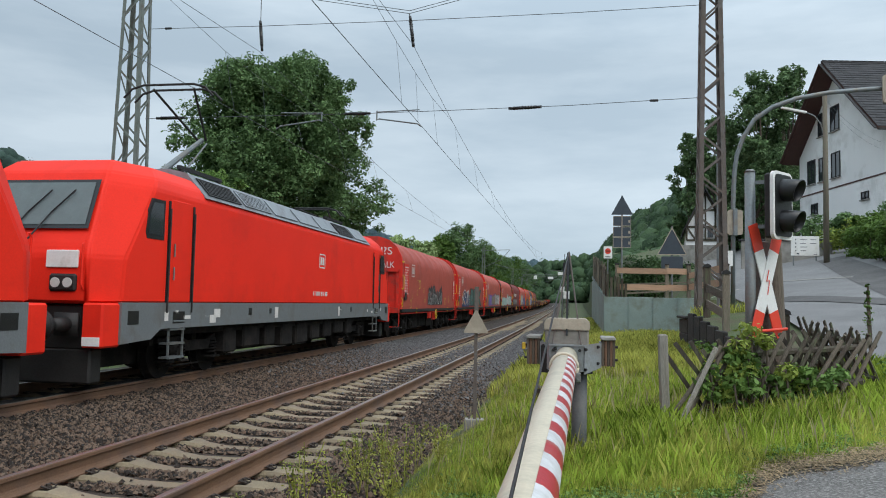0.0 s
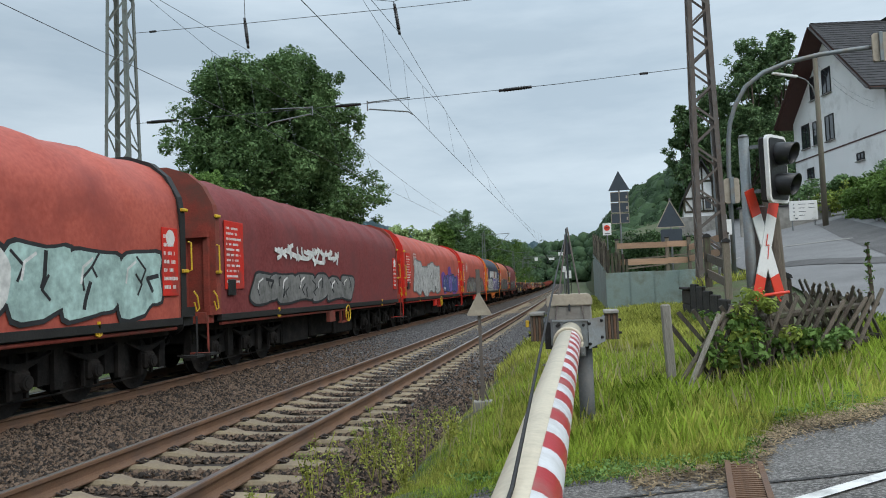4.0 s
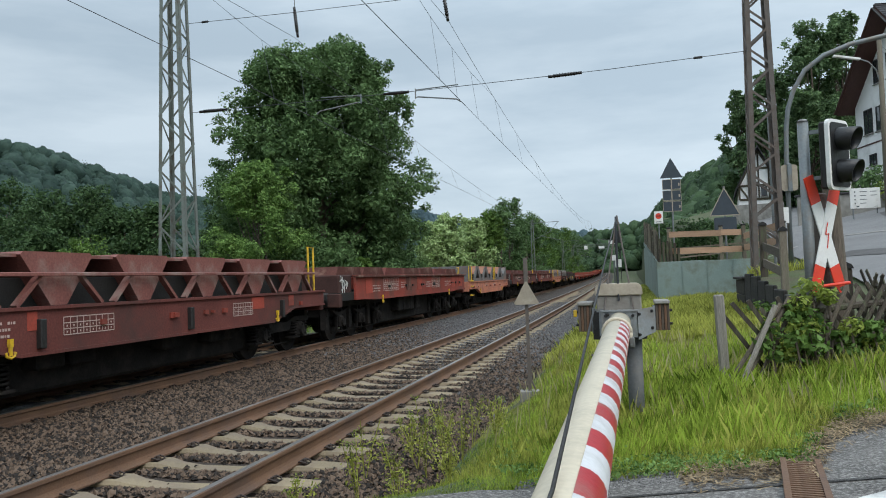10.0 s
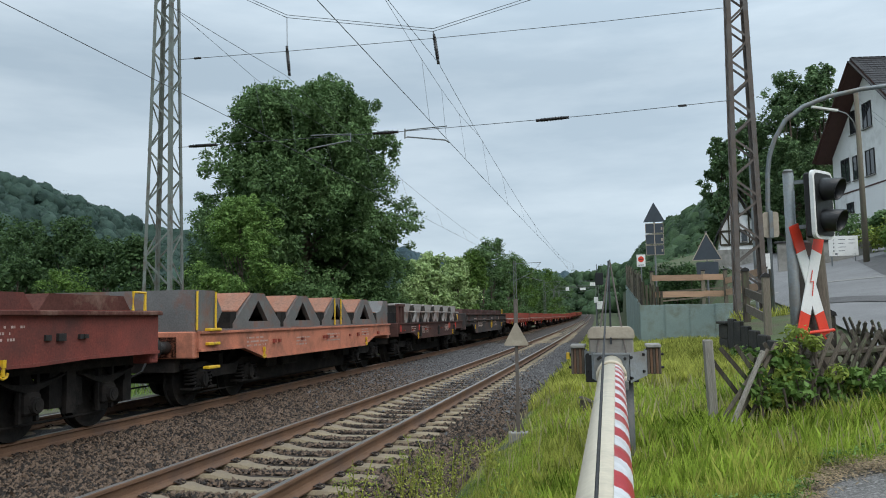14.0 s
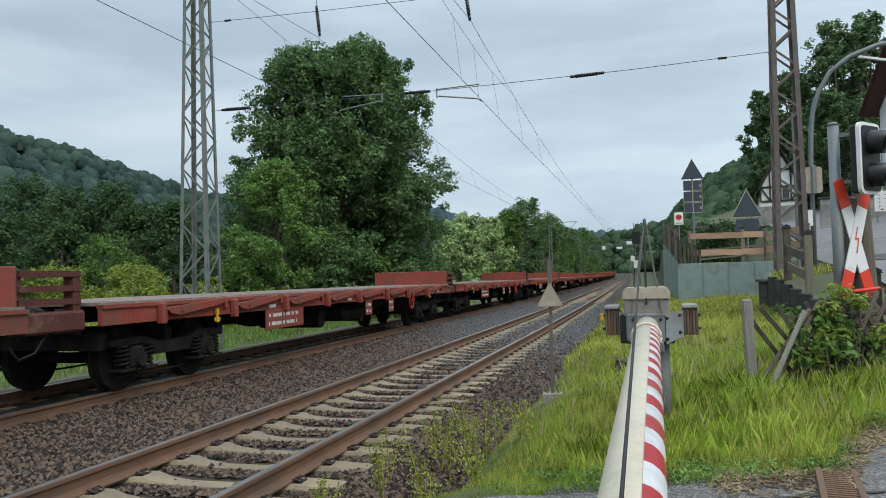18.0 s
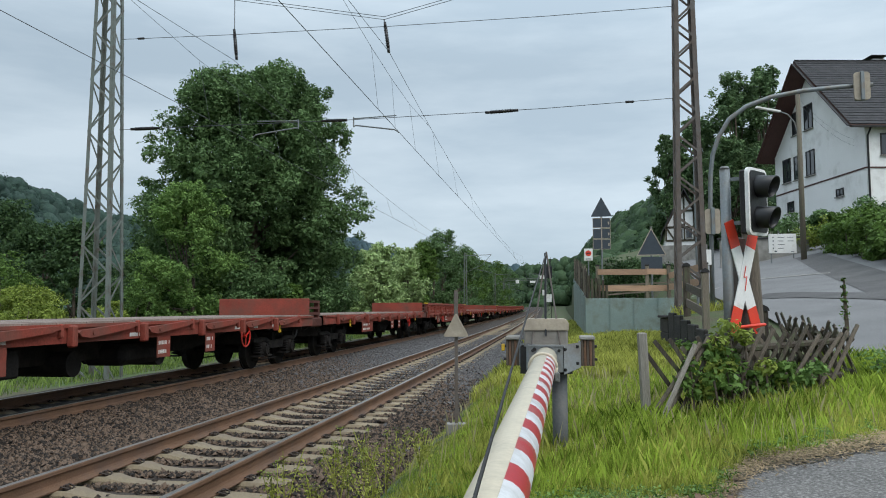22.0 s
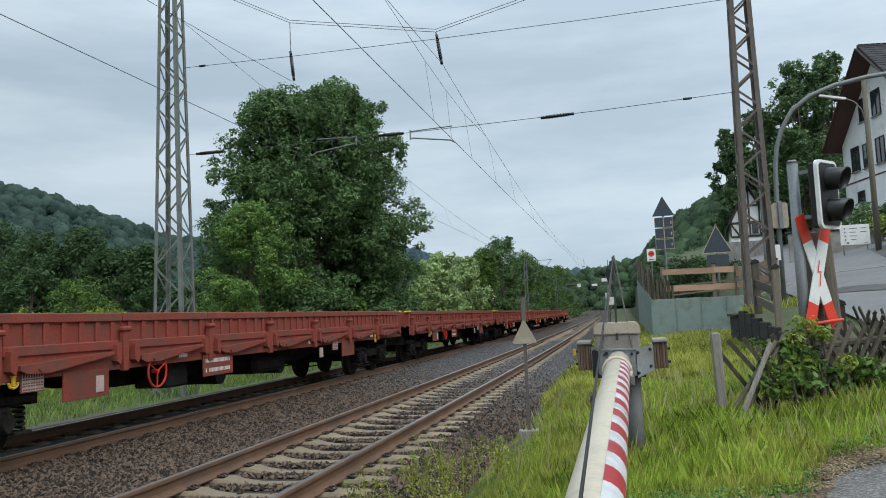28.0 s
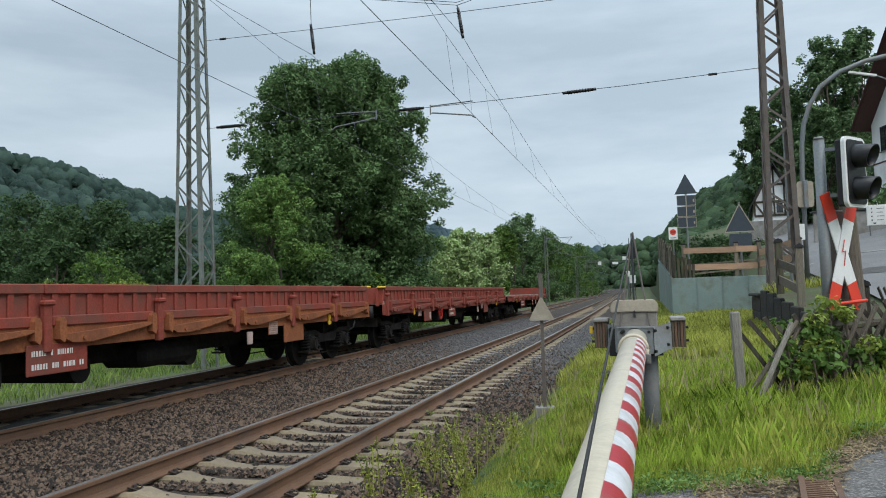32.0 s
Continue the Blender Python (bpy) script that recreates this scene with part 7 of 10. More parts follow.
    for k in range(9):
        y = -4.2 + 8.4 * k / 8
        bm = bmesh.new()
        d = rng.uniform(0.25, 0.48)
        bbox(bm, -1.3, 1.3, y - d, y + d, rng.uniform(0.32, 0.5), 0.9, 0.04)
        part("equipment_box", bm, M_UNDER, w)
    bogie(w, -5.2, 2, "coil")
    bogie(w, 5.2, 2, "coil")
    bm = bmesh.new()
    box(bm, -1.25, 1.25, -H + 0.6, H - 0.6, 0.8, 1.0)
    box(bm, -0.62, 0.62, -H + 0.3, H - 0.3, 0.3, 0.8)
    part("underframe", bm, M_UNDER, w)
    ends(w, L, H + 0.02)
    # pantographs
    for s, up in ((-1, panto), (1, False)):
        y = s * (H - 4.4)
        bm = bmesh.new()
        for x in (-0.6, 0.6):
            box(bm, x - 0.04, x + 0.04, y - 0.9, y + 0.9, 3.95, 4.02)
            rod(bm, (x, y - 0.8, 3.83), (x, y - 0.8, 3.97), 0.06, 8)
            rod(bm, (x, y + 0.8, 3.83), (x, y + 0.8, 3.97), 0.06, 8)
        zt = 5.75 if up else 4.3
        zk = 4.95 if up else 4.15
        yk = y + (1.15 if up else 1.3)
        for x in (-0.45, 0.45):
            rod(bm, (0.1 if x > 0 else -0.1, yk, zk), (x, y - 0.15, zt), 0.026, 6)
        for dy in (-0.2, 0.2):
            tube(bm, [(-0.98, y - 0.15 + dy, zt - 0.22), (-0.8, y - 0.15 + dy, zt - 0.04), (-0.55, y - 0.15 + dy, zt + 0.03), (0.55, y - 0.15 + dy, zt + 0.03), (0.8, y - 0.15 + dy, zt - 0.04), (0.98, y - 0.15 + dy, zt - 0.22)], 0.024, 6)
        pan = part("pantograph", bm, M_DARK, w)
        bm = bmesh.new()
        rod(bm, (0, y - 0.45, 3.98), (0, yk, zk), 0.065, 9, 0.05)
        rod(bm, (0.12, y + 0.1, 3.98), (0.12, yk, zk - 0.08), 0.02, 6)
        part("lower_arm", bm, M_STEEL, pan, "pale grey lower arm")


# -- hooded wagons --
def hood_bm(L, seed):
    """Tarpaulin over hoops: flat sides, rounded shoulders, slight folds between the hoops."""
    prof = [(1.455, 1.14), (1.46, 1.7), (1.46, 2.2), (1.455, 2.7), (1.44, 3.0), (1.40, 3.2), (1.30, 3.42), (1.14, 3.62), (0.92, 3.80), (0.6, 3.93), (0.25, 3.98), (-0.25, 3.98), (-0.6, 3.93), (-0.92, 3.80), (-1.14, 3.62), (-1.30, 3.42), (-1.40, 3.2), (-1.44, 3.0), (-1.46, 2.2), (-1.455, 1.14)]
    bm = bmesh.new()
    n = int(L / 0.13)
    rs = []
    for j in range(n + 1):
        y = -L / 2 + L * j / n
        hoop = abs(math.sin(math.pi * y / 1.55))
        row = []
        for a, b in prof:
            up = smooth(2.75, 3.5, b)
            k = 1 - 0.026 * hoop * up + 0.014 * noise.noise((y * 2.2 + b * 1.5, b * 2.4, seed)) * smooth(2.5, 3.1, b)
            fold = smooth(2.55, 3.0, b) * (1 - smooth(3.45, 3.8, b))
            k += 0.030 * abs(noise.noise((y * 1.3 - b * 2.6, b * 1.1, seed + 4))) * fold
            k -= 0.016 * (1 - abs(math.sin(math.pi * y / 1.55 + 1.2 * (b - 3.0)))) ** 3 * fold
            dx = 0.006 * noise.noise((y * 0.7, b, seed + 9))
            row.append(bm.verts.new((a * k + (dx if a > 0 else -dx), y, 2.2 + (b - 2.2) * k)))
        rs.append(row)
    for p, q in zip(rs, rs[1:]):
        for i in range(len(prof) - 1):
            bm.faces.new((p[i], p[i + 1], q[i + 1], q[i]))
    bm.faces.new(rs[0])
    bm.faces.new(rs[-1][::-1])
    return fixn(bm)


def endwall_bm(d):
    """Bulkhead with a raised rim, a step at half height and vertical stiffeners."""
    bm = bmesh.new()
    o = [(1.47, 1.15), (1.47, 2.95), (1.42, 3.25), (1.22, 3.62), (0.92, 3.88), (0.5, 4.02), (-0.5, 4.02), (-0.92, 3.88), (-1.22, 3.62), (-1.42, 3.25), (-1.47, 2.95), (-1.47, 1.15)]
    prism(bm, o, -0.09, 0.09, "y")
    box(bm, -1.40, 1.40, 0.085, d, 1.0, 1.2)
    box(bm, -1.36, 1.36, 0.085, 0.22, 2.62, 2.74)
    return fixn(bm)


def stiffener_bm():
    bm = bmesh.new()
    box(bm, -0.05, 0.05, 0.085, 0.17, 1.19, 2.65)
    return fixn(bm)


def bracket_bm():
    bm = bmesh.new()
    box(bm, -0.05, 0.05, 0.09, 0.37, 1.15, 1.32)
    return fixn(bm)


def panel_thing(w, x, y, z, wy, hz, seed, base=None, rows=5, bars=M_LETTER):
    bm = bmesh.new()
    bbox(bm, -0.012, 0.012, -wy / 2, wy / 2, -hz / 2, hz / 2, 0.008)
    p = part("data_panel", bm, base or M_WRED, w, at=pose(x, y, z, 0, 0, 0 if x > 0 else 180))
    part("lettering", lettering_bm(np.random.default_rng(seed), wy * 0.86, hz * 0.86, rows, x=0.0125), bars, p)


def build_tarp(a, b, tarp, seed, ends_mat, sill_mat, axles, label, sides=(), logo=True, plate=None, low=False, pale=False):
    w, L = wagon("tarpaulin_wagon", a, b, label, "tarpaulin wagons")
    rng = np.random.default_rng(seed)
    HL = L - 1.5
    part("hood", hood_bm(HL, seed), tarp, w, smooth=True)
    for s, r in ((-1, 180), (1, 0)):
        e = put("end_wall", shared("endwall_" + ends_mat.name, lambda: endwall_bm(0.42), ends_mat), w, pose(0, s * (HL / 2 + 0.08), 0, 0, 0, r))
        for x in (-1.3, -0.85, -0.4, 0.0, 0.4, 0.85, 1.3):
            put("stiffener", shared("stiffener_" + ends_mat.name, stiffener_bm, ends_mat), e, pose(x, 0, 0))
        for x in (-1.42, 1.42):
            put("bracket", shared("bracket_" + ends_mat.name, bracket_bm, ends_mat), e, pose(x, 0, 0))
        for x in (-1.5, 1.5):
            bm = bmesh.new()
            tube(bm, [(0, 0, 0), (0.06, 0.0, 0.02), (0.06, 0, 0.5), (0, 0, 0.52)], 0.016, 5)
            part("handle", bm, M_YELLOW, e, "yellow grab handle", at=pose(x, 0.12, 1.95, 0, 0, 0 if x > 0 else 180))
            bm = bmesh.new()
            tube(bm, [(0, 0, 0), (0.05, 0.04, -0.1), (0.05, 0.1, -0.32), (0.04, 0.02, -0.36), (0.04, -0.06, -0.2)], 0.016, 5)
            part("handle", bm, M_YELLOW, e, "yellow grab handle", at=pose(x, 0.28, 1.6, 0, 0, 0 if x > 0 else 180))
            for z in (1.95, 3.02):
                bm = bmesh.new()
                bbox(bm, -0.03, 0.03, -0.09, 0.09, -0.03, 0.03, 0.012)
                part("latch", bm, M_YELLOW, e, at=pose(x * 0.995, 0.02, z))
            bm = bmesh.new()
            tube(bm, [(x * 0.97, 0.45, 1.15), (x * 0.97, 0.45, 0.55), (x * 0.97, 0.42, 0.45), (x * 0.72, 0.42, 0.45)], 0.02, 5)
            part("step", bm, ends_mat, e)
            bm = bmesh.new()
            box(bm, x * 0.93 - 0.16, x * 0.93 + 0.16, 0.25, 0.55, 0.42, 0.46)
            part("foot_step", bm, M_DARK, e)
    bm = bmesh.new()
    for x in (-1.43, 1.43):
        box(bm, x - 0.05, x + 0.05, -HL / 2, HL / 2, 1.03, 1.15)
    box(bm, -1.3, 1.3, -L / 2 + 0.5, L / 2 - 0.5, 1.0, 1.2)
    part("underframe", bm, M_DARK, w)
    bm = bmesh.new()
    for x in (-1.40, 1.40):
        rod(bm, (x, -HL / 2 + 0.1, 0.97), (x, HL / 2 - 0.1, 0.97), 0.03, 8)
        box(bm, x - 0.05, x + 0.05, -0.75, -0.25, 0.68, 0.97)
        for y in (0.35, 0.75):
            beam(bm, (x, y, 1.0), (x, y + 0.08, 0.62), 0.05, 0.07, (1, 0, 0))
        box(bm, x - 0.05, x + 0.05, 0.33, 0.9, 0.60, 0.65)
    part("sill", bm, sill_mat, w)
    for k in range(3):
        bm = bmesh.new()
        y = (k - 1) * (HL * 0.14)
        bbox(bm, -0.8, 0.95, y - HL * 0.064, y + HL * 0.064, 0.24 + 0.06 * (k % 2), 1.02, 0.04)
        part("brake_gear", bm, M_UNDER, w)
    yb = HL / 2 - (1.95 if axles == 3 else 1.5)
    bogie(w, -yb, axles, "leaf")
    bogie(w, yb, axles, "leaf")
    for y in (-yb + 1.0, yb - 0.4):
        for x in (-1.45, 1.45):
            put("towing_hook", shared("hook", hook_bm, M_YELLOW), w, pose(x, y, 1.12, 0, 0, 0 if x > 0 else 180))
    if axles == 3 and seed != 22:
        put("handbrake_wheel", shared("handwheel", handwheel_bm, M_YELLOW), w, pose(1.48, 0.9, 0.86))
    ends(w, L, L / 2 - 0.60)
    if pale:
        for z, hz, rows in ((2.72, 0.5, 3), (2.24, 0.26, 2), (1.92, 0.3, 2)):
            panel_thing(w, 1.478, -HL / 2 + 0.6, z, 0.62 if rows > 2 else 0.4, hz, seed + rows, M_STENCIL if rows > 2 else M_WRUSTB, rows=rows)
    else:
        panel_thing(w, 1.478, -HL / 2 + 0.62, 2.3, 0.85, 1.35, seed, rows=11)
    if plate:
        panel_thing(w, 1.478, HL / 2 - 0.5, 1.98, 0.9, 1.45, seed + 1, plate, rows=5)
    elif low:
        panel_thing(w, 1.486, HL / 2 - 0.55, 1.62, 0.85, 0.8, seed + 1, rows=2)
    else:
        panel_thing(w, 1.478, HL / 2 - 0.38, 2.1, 0.5, 1.15, seed + 1, rows=7)
    bm = bmesh.new()
    dial = (HL / 2 - 0.68, 1.78, 0.19) if low else (HL / 2 - 0.38, 2.5, 0.14)
    rod(bm, (1.488, dial[0], dial[1]), (1.502 if low else 1.494, dial[0], dial[1]), dial[2], 18)
    part("dial_mark", bm, M_LETTER, w, "white round mark on the data panel")
    bm = bmesh.new()
    bbox(bm, 1.47, 1.51, -HL / 2 + 0.28, -HL / 2 + 0.62, 1.5, 1.82, 0.01)
    part("hatch", bm, M_BLACK, w)
    if logo:
        put("emblem", shared("emblem_tarp", lambda: logo_bm(0.56), M_FADEDWHITE), w, pose(1.472, -HL / 2 + 2.0, 2.75))
    for (kind, u0, u1, z0, z1, n, fills, line, halo, wd) in sides:
        graffiti(w, 1.474, -HL / 2 + u0 * HL, -HL / 2 + u1 * HL, z0 - (0.14 if z0 < 2 else 0), z1, n, fills, line, seed * 7 + n, halo, wd)
    return w, HL


def build_tarps():
    red = "covered goods wagon with a faded red tarpaulin hood and graffiti"
    w, HL = build_tarp(29.4, 44.65, M_TARP, 21, M_WRED, M_WRED, 3, red)
    sprayed_piece(w, 1.474, -HL / 2 + 0.40 * HL, -HL / 2 + 0.70 * HL, 1.32, 2.35, 91, "soot", "smoke", [("black", 26, 0.09), ("smoke", 16, 0.07), ("grey", 26, 0.06), ("silver", 16, 0.022)], 0.3, 0.05)
    end_word(w, "KALK", -HL / 2 - 0.175, 0.45, 1.15, 2.78, 3.02, "white")
    end_word(w, "U?S", -HL / 2 - 0.175, 0.35, 1.05, 3.3, 3.6, "white")
    rings(w, 1.492, [(-HL / 2 + 1.55, 1.36, 0.2), (-HL / 2 + 2.9, 1.85, 0.12), (-HL / 2 + 3.4, 2.2, 0.2), (-HL / 2 + 3.0, 2.35, 0.07), (-HL / 2 + 4.4, 1.95, 0.10), (-HL / 2 + 4.7, 1.55, 0.14), (-HL / 2 + 10.4, 1.5, 0.2), (-HL / 2 + 11.6, 1.6, 0.16), (-HL / 2 + 1.9, 1.65, 0.08)], SPRAY["yellow"])
    w, HL = build_tarp(44.65, 60.3, M_TARP, 22, M_WRED, M_WRED, 3, red, [("g", 0.375, 0.42, 1.4, 2.0, 1, ["green"], "black", None, 0.12)])
    sprayed_piece(w, 1.474, -HL / 2 + 0.13 * HL, -HL / 2 + 0.37 * HL, 1.19, 2.3, 62, "navy", "white", [("white", 26, 0.045), ("orange", 9, 0.075), ("blue", 7, 0.09), ("white", 8, 0.02)], 0.12, 0.03)
    sprayed_word(w, "BNK", 1.474, -HL / 2 + 0.42 * HL, -HL / 2 + 0.9 * HL, 1.22, 2.4, "green", "soot")
    build_tarp(60.3, 75.85, M_TARP2, 23, M_WRED, M_WRED, 3, red, [("g", 0.16, 0.58, 1.35, 2.2, 6, ["silver", "lilac", "olive"], "purple", None, 0.13), ("g", 0.62, 0.93, 1.4, 2.3, 5, ["silver", "white"], "black", None, 0.14)])
    build_tarp(75.85, 92.85, M_TARP2, 24, M_DARK, M_WRUST, 3, red, [("g", 0.06, 0.5, 1.36, 2.0, 9, ["mint"], "mint", None, 0.15), ("g", 0.5, 0.95, 1.36, 2.35, 6, ["mint", "white"], "black", None, 0.15)])
    build_tarp(92.85, 109.15, M_TARP3, 25, M_WRUST, M_WRUST, 3, "covered goods wagon with a dark red tarpaulin hood", [("g", 0.2, 0.5, 2.3, 2.65, 7, ["white"], "white", None, 0.05), ("g", 0.1, 0.6, 1.4, 2.0, 6, ["grey"], "black", None, 0.1)], logo=False)
    w, HL = build_tarp(109.15, 125.5, M_TARP2, 26, M_WRED, M_WRED, 3, red, [("g", 0.12, 0.55, 1.35, 2.75, 4, ["silver"], "grey", None, 0.22), ("g", 0.62, 0.92, 1.4, 2.2, 5, ["lilac", "blue"], "black", "purple", 0.13)])
    sprayed_word(w, "CREW", 1.478, 118.97 - 117.33, 119.72 - 117.33, 1.36, 1.58, "white", "")
    sprayed_word(w, "OOPS", 1.478, 116.33 - 117.33, 116.88 - 117.33, 1.42, 1.62, "black", "")
    w, HL = build_tarp(125.5, 139.45, M_TARP2, 27, M_WRED, M_WRED, 3, red)
    sprayed_piece(w, 1.474, -HL / 2 + 0.13 * HL, HL / 2 - 0.9, 1.2, 2.3, 77, "dusk", "black", [("grey", 70, 0.15), ("olive", 16, 0.08), ("silver", 16, 0.05), ("soot", 34, 0.04), ("black", 40, 0.022)], 0.16, 0.03)
    w, HL = build_tarp(139.45, 151.65, M_TARPNAVY, 28, M_WORANGE, M_WORANGE, 2, "covered goods wagon with a navy tarpaulin hood and orange ends", logo=False, plate=M_BLUEPANEL)
    sprayed_piece(w, 1.474, -HL / 2 + 0.08 * HL, -0.45, 1.18, 2.2, 83, "silver", "white", [("white", 60, 0.09), ("grey", 14, 0.05), ("black", 44, 0.014), ("black", 12, 0.024)], 0.1, 0.03)
    sprayed_word(w, "STAY", 1.474, -0.28, 4.15, 1.16, 2.22)
    for y0, y1 in ((-2.7, -1.62), (-1.5, -0.68), (-0.58, -0.04), (0.08, 0.72), (1.74, 2.32), (2.44, 3.24)):
        bm = bmesh.new()
        prism(bm, [((y0 + y1) / 2 + a, 2.5 + b) for a, b in rounded(y1 - y0, 0.54, 0.16)], 1.473, 1.477, "x")
        part("hood_emblem", fixn(bm), SPRAY["white"], w, "white rounded block of a lettering band")
    rings(w, 1.478, [(1.22, 2.5, 0.33)], M_WORANGE)
    rings(w, 1.479, [(1.22, 2.5, 0.28)], M_WORANGE)
    bm = bmesh.new()
    prism(bm, [(-2.6, 1.04), (2.3, 1.04), (1.9, 0.94), (1.2, 0.80), (0.75, 0.52), (-0.75, 0.52), (-1.5, 0.84), (-2.3, 0.98)], 1.36, 1.42, "x")
    girder = part("side_girder", fixn(bm), M_WORANGE, w)
    for y in (-0.6, 0.0, 0.55):
        bm = bmesh.new()
        bbox(bm, 1.42, 1.46, y - 0.1, y + 0.1, 0.62, 0.8, 0.01)
        part("bracket", bm, M_WSILL, girder)
    w, HL = build_tarp(151.65, 163.35, M_TARPWORN, 29, M_WPLAT, M_WRUST, 2, "covered goods wagon with a stained orange-brown tarpaulin hood", [("g", 0.83, 0.93, 2.72, 3.0, 3, ["white"], "white", None, 0.014), ("g", 0.80, 0.92, 2.42, 2.66, 4, ["silver"], "silver", None, 0.010)], logo=False, low=True)
    sprayed_piece(w, 1.474, -HL / 2 + 0.08 * HL, HL / 2 - 0.42, 1.2, 2.36, 71, "soot", "silver", [("smoke", 60, 0.10), ("black", 50, 0.07), ("dusk", 50, 0.06), ("grey", 60, 0.034), ("teal", 9, 0.06), ("rose", 5, 0.06), ("silver", 46, 0.014)], 0.16, 0.024)
    w, HL = build_tarp(163.35, 175.5, M_TARP3, 30, M_WPLAT, M_WRUST, 2, "covered goods wagon with a dark wine-red tarpaulin hood", pale=True)
    sprayed_piece(w, 1.474, -HL / 2 + 0.2 * HL, HL / 2 - 1.9, 1.2, 2.15, 74, "dusk", "grey", [("soot", 24, 0.06), ("green", 16, 0.08), ("teal", 6, 0.035)], 0.2, 0.016, 8, "soot", "silver")
    sprayed_piece(w, 1.476, HL / 2 - 2.35, HL / 2 - 1.75, 1.3, 2.15, 75, "teal", "soot", [("cyan", 3, 0.06), ("soot", 8, 0.03), ("silver", 4, 0.014)], 0.1, 0.02)


# -- coil and trough wagons --
def side_girder_bm(L, top, deep, shallow, x, cut=0.0):
    """Side of a wagon: a deep web between flanges; cut: how far its leading end is set back."""
    h = L / 2 - 0.62
    f = -h + cut
    bm = bmesh.new()
    prism(bm, [(f, top), (h, top), (h, shallow), (h - 1.6, shallow), (h - 2.6, deep), (-h + 2.6, deep), (-h + 1.6, shallow), (f, shallow)], x - 0.03, x + 0.03, "x")
    box(bm, x - 0.07, x + 0.07, f, h, top - 0.02, top + 0.02)
    box(bm, x - 0.06, x + 0.06, -h + 2.6, h - 2.6, deep - 0.02, deep + 0.02)
    for s in (-1, 1):
        e = h if s > 0 else f
        beam(bm, (x, s * (h - 2.6), deep), (x, s * (h - 1.6), shallow), 0.12, 0.04)
        box(bm, x - 0.06, x + 0.06, min(e, s * (h - 1.6)), max(e, s * (h - 1.6)), shallow - 0.02, shallow + 0.02)
    return fixn(bm)


def trestle_bm(yw, zb, zt, x0, x1, hole=True):
    """A grey cradle: sloping plates that meet at the top, with triangular openings in its side plate."""
    bm = bmesh.new()
    o = [(-yw, zb), (-yw, zb + 0.10), (-yw * 0.26, zt), (yw * 0.26, zt), (yw, zb + 0.10), (yw, zb)]
    for x in (x0, x1):
        if hole:
            t = 0.03
            hz0, hz1 = zb + (zt - zb) * 0.20, zb + (zt - zb) * 0.80
            ho = [(-yw * 0.42, hz0), (0.0, hz1), (yw * 0.42, hz0)]
            out = [bm.verts.new((x, a, b)) for a, b in o]
            inn = [bm.verts.new((x, a, b)) for a, b in ho]
            bm.faces.new((out[0], out[1], inn[0]))
            bm.faces.new((out[1], out[2], inn[1], inn[0]))
            bm.faces.new((out[2], out[3], inn[1]))
            bm.faces.new((out[3], out[4], inn[2], inn[1]))
            bm.faces.new((out[4], out[5], inn[2]))
            bm.faces.new((out[5], out[0], inn[0], inn[2]))
            inn2 = [bm.verts.new((x * 0.93, a, b)) for a, b in ho]
            for i in range(3):
                bm.faces.new((inn[i], inn[(i + 1) % 3], inn2[(i + 1) % 3], inn2[i]))
        else:
            bm.faces.new([bm.verts.new((x, a, b)) for a, b in o])
    for (a, b) in ((0, 1), (1, 2), (2, 3), (3, 4), (4, 5)):
        v = [bm.verts.new((x, o[i][0], o[i][1])) for i, x in ((a, x0), (b, x0), (b, x1), (a, x1))]
        bm.faces.new(v)
    return fixn(bm)


def saddle_bm(p):
    """A saddle: an upper trough plate wider at its top, with sloping ends."""
    bm = bmesh.new()
    prism(bm, [(-0.08 * p, 1.30), (0.08 * p, 1.30), (0.22 * p, 1.62), (0.36 * p, 1.93), (0.33 * p, 1.97), (-0.33 * p, 1.97), (-0.36 * p, 1.93), (-0.22 * p, 1.62)], -1.2, 1.2, "x")
    for sg in (-1, 1):
        box(bm, -1.15, 1.15, min(sg * 0.36 * p, sg * 0.5 * p), max(sg * 0.36 * p, sg * 0.5 * p), 1.90, 1.94)
    return fixn(bm)


def table_bm(wy, hz):
    """A stencilled table: thin ruled lines and short bars."""
    bm = bmesh.new()
    for k in range(4):
        z = -hz / 2 + hz * k / 3
        box(bm, 0, 0.003, -wy / 2, wy / 2, z - 0.006, z + 0.006)
    for k in range(9):
        y = -wy / 2 + wy * k / 8
        box(bm, 0, 0.003, y - 0.005, y + 0.005, -hz / 2, hz / 2)
        if k < 8:
            for r in range(2):
                box(bm, 0, 0.003, y + 0.05, y + wy / 8 - 0.05, -hz / 2 + hz * (r + 0.33) / 3, -hz / 2 + hz * (r + 0.66) / 3)
    return bm


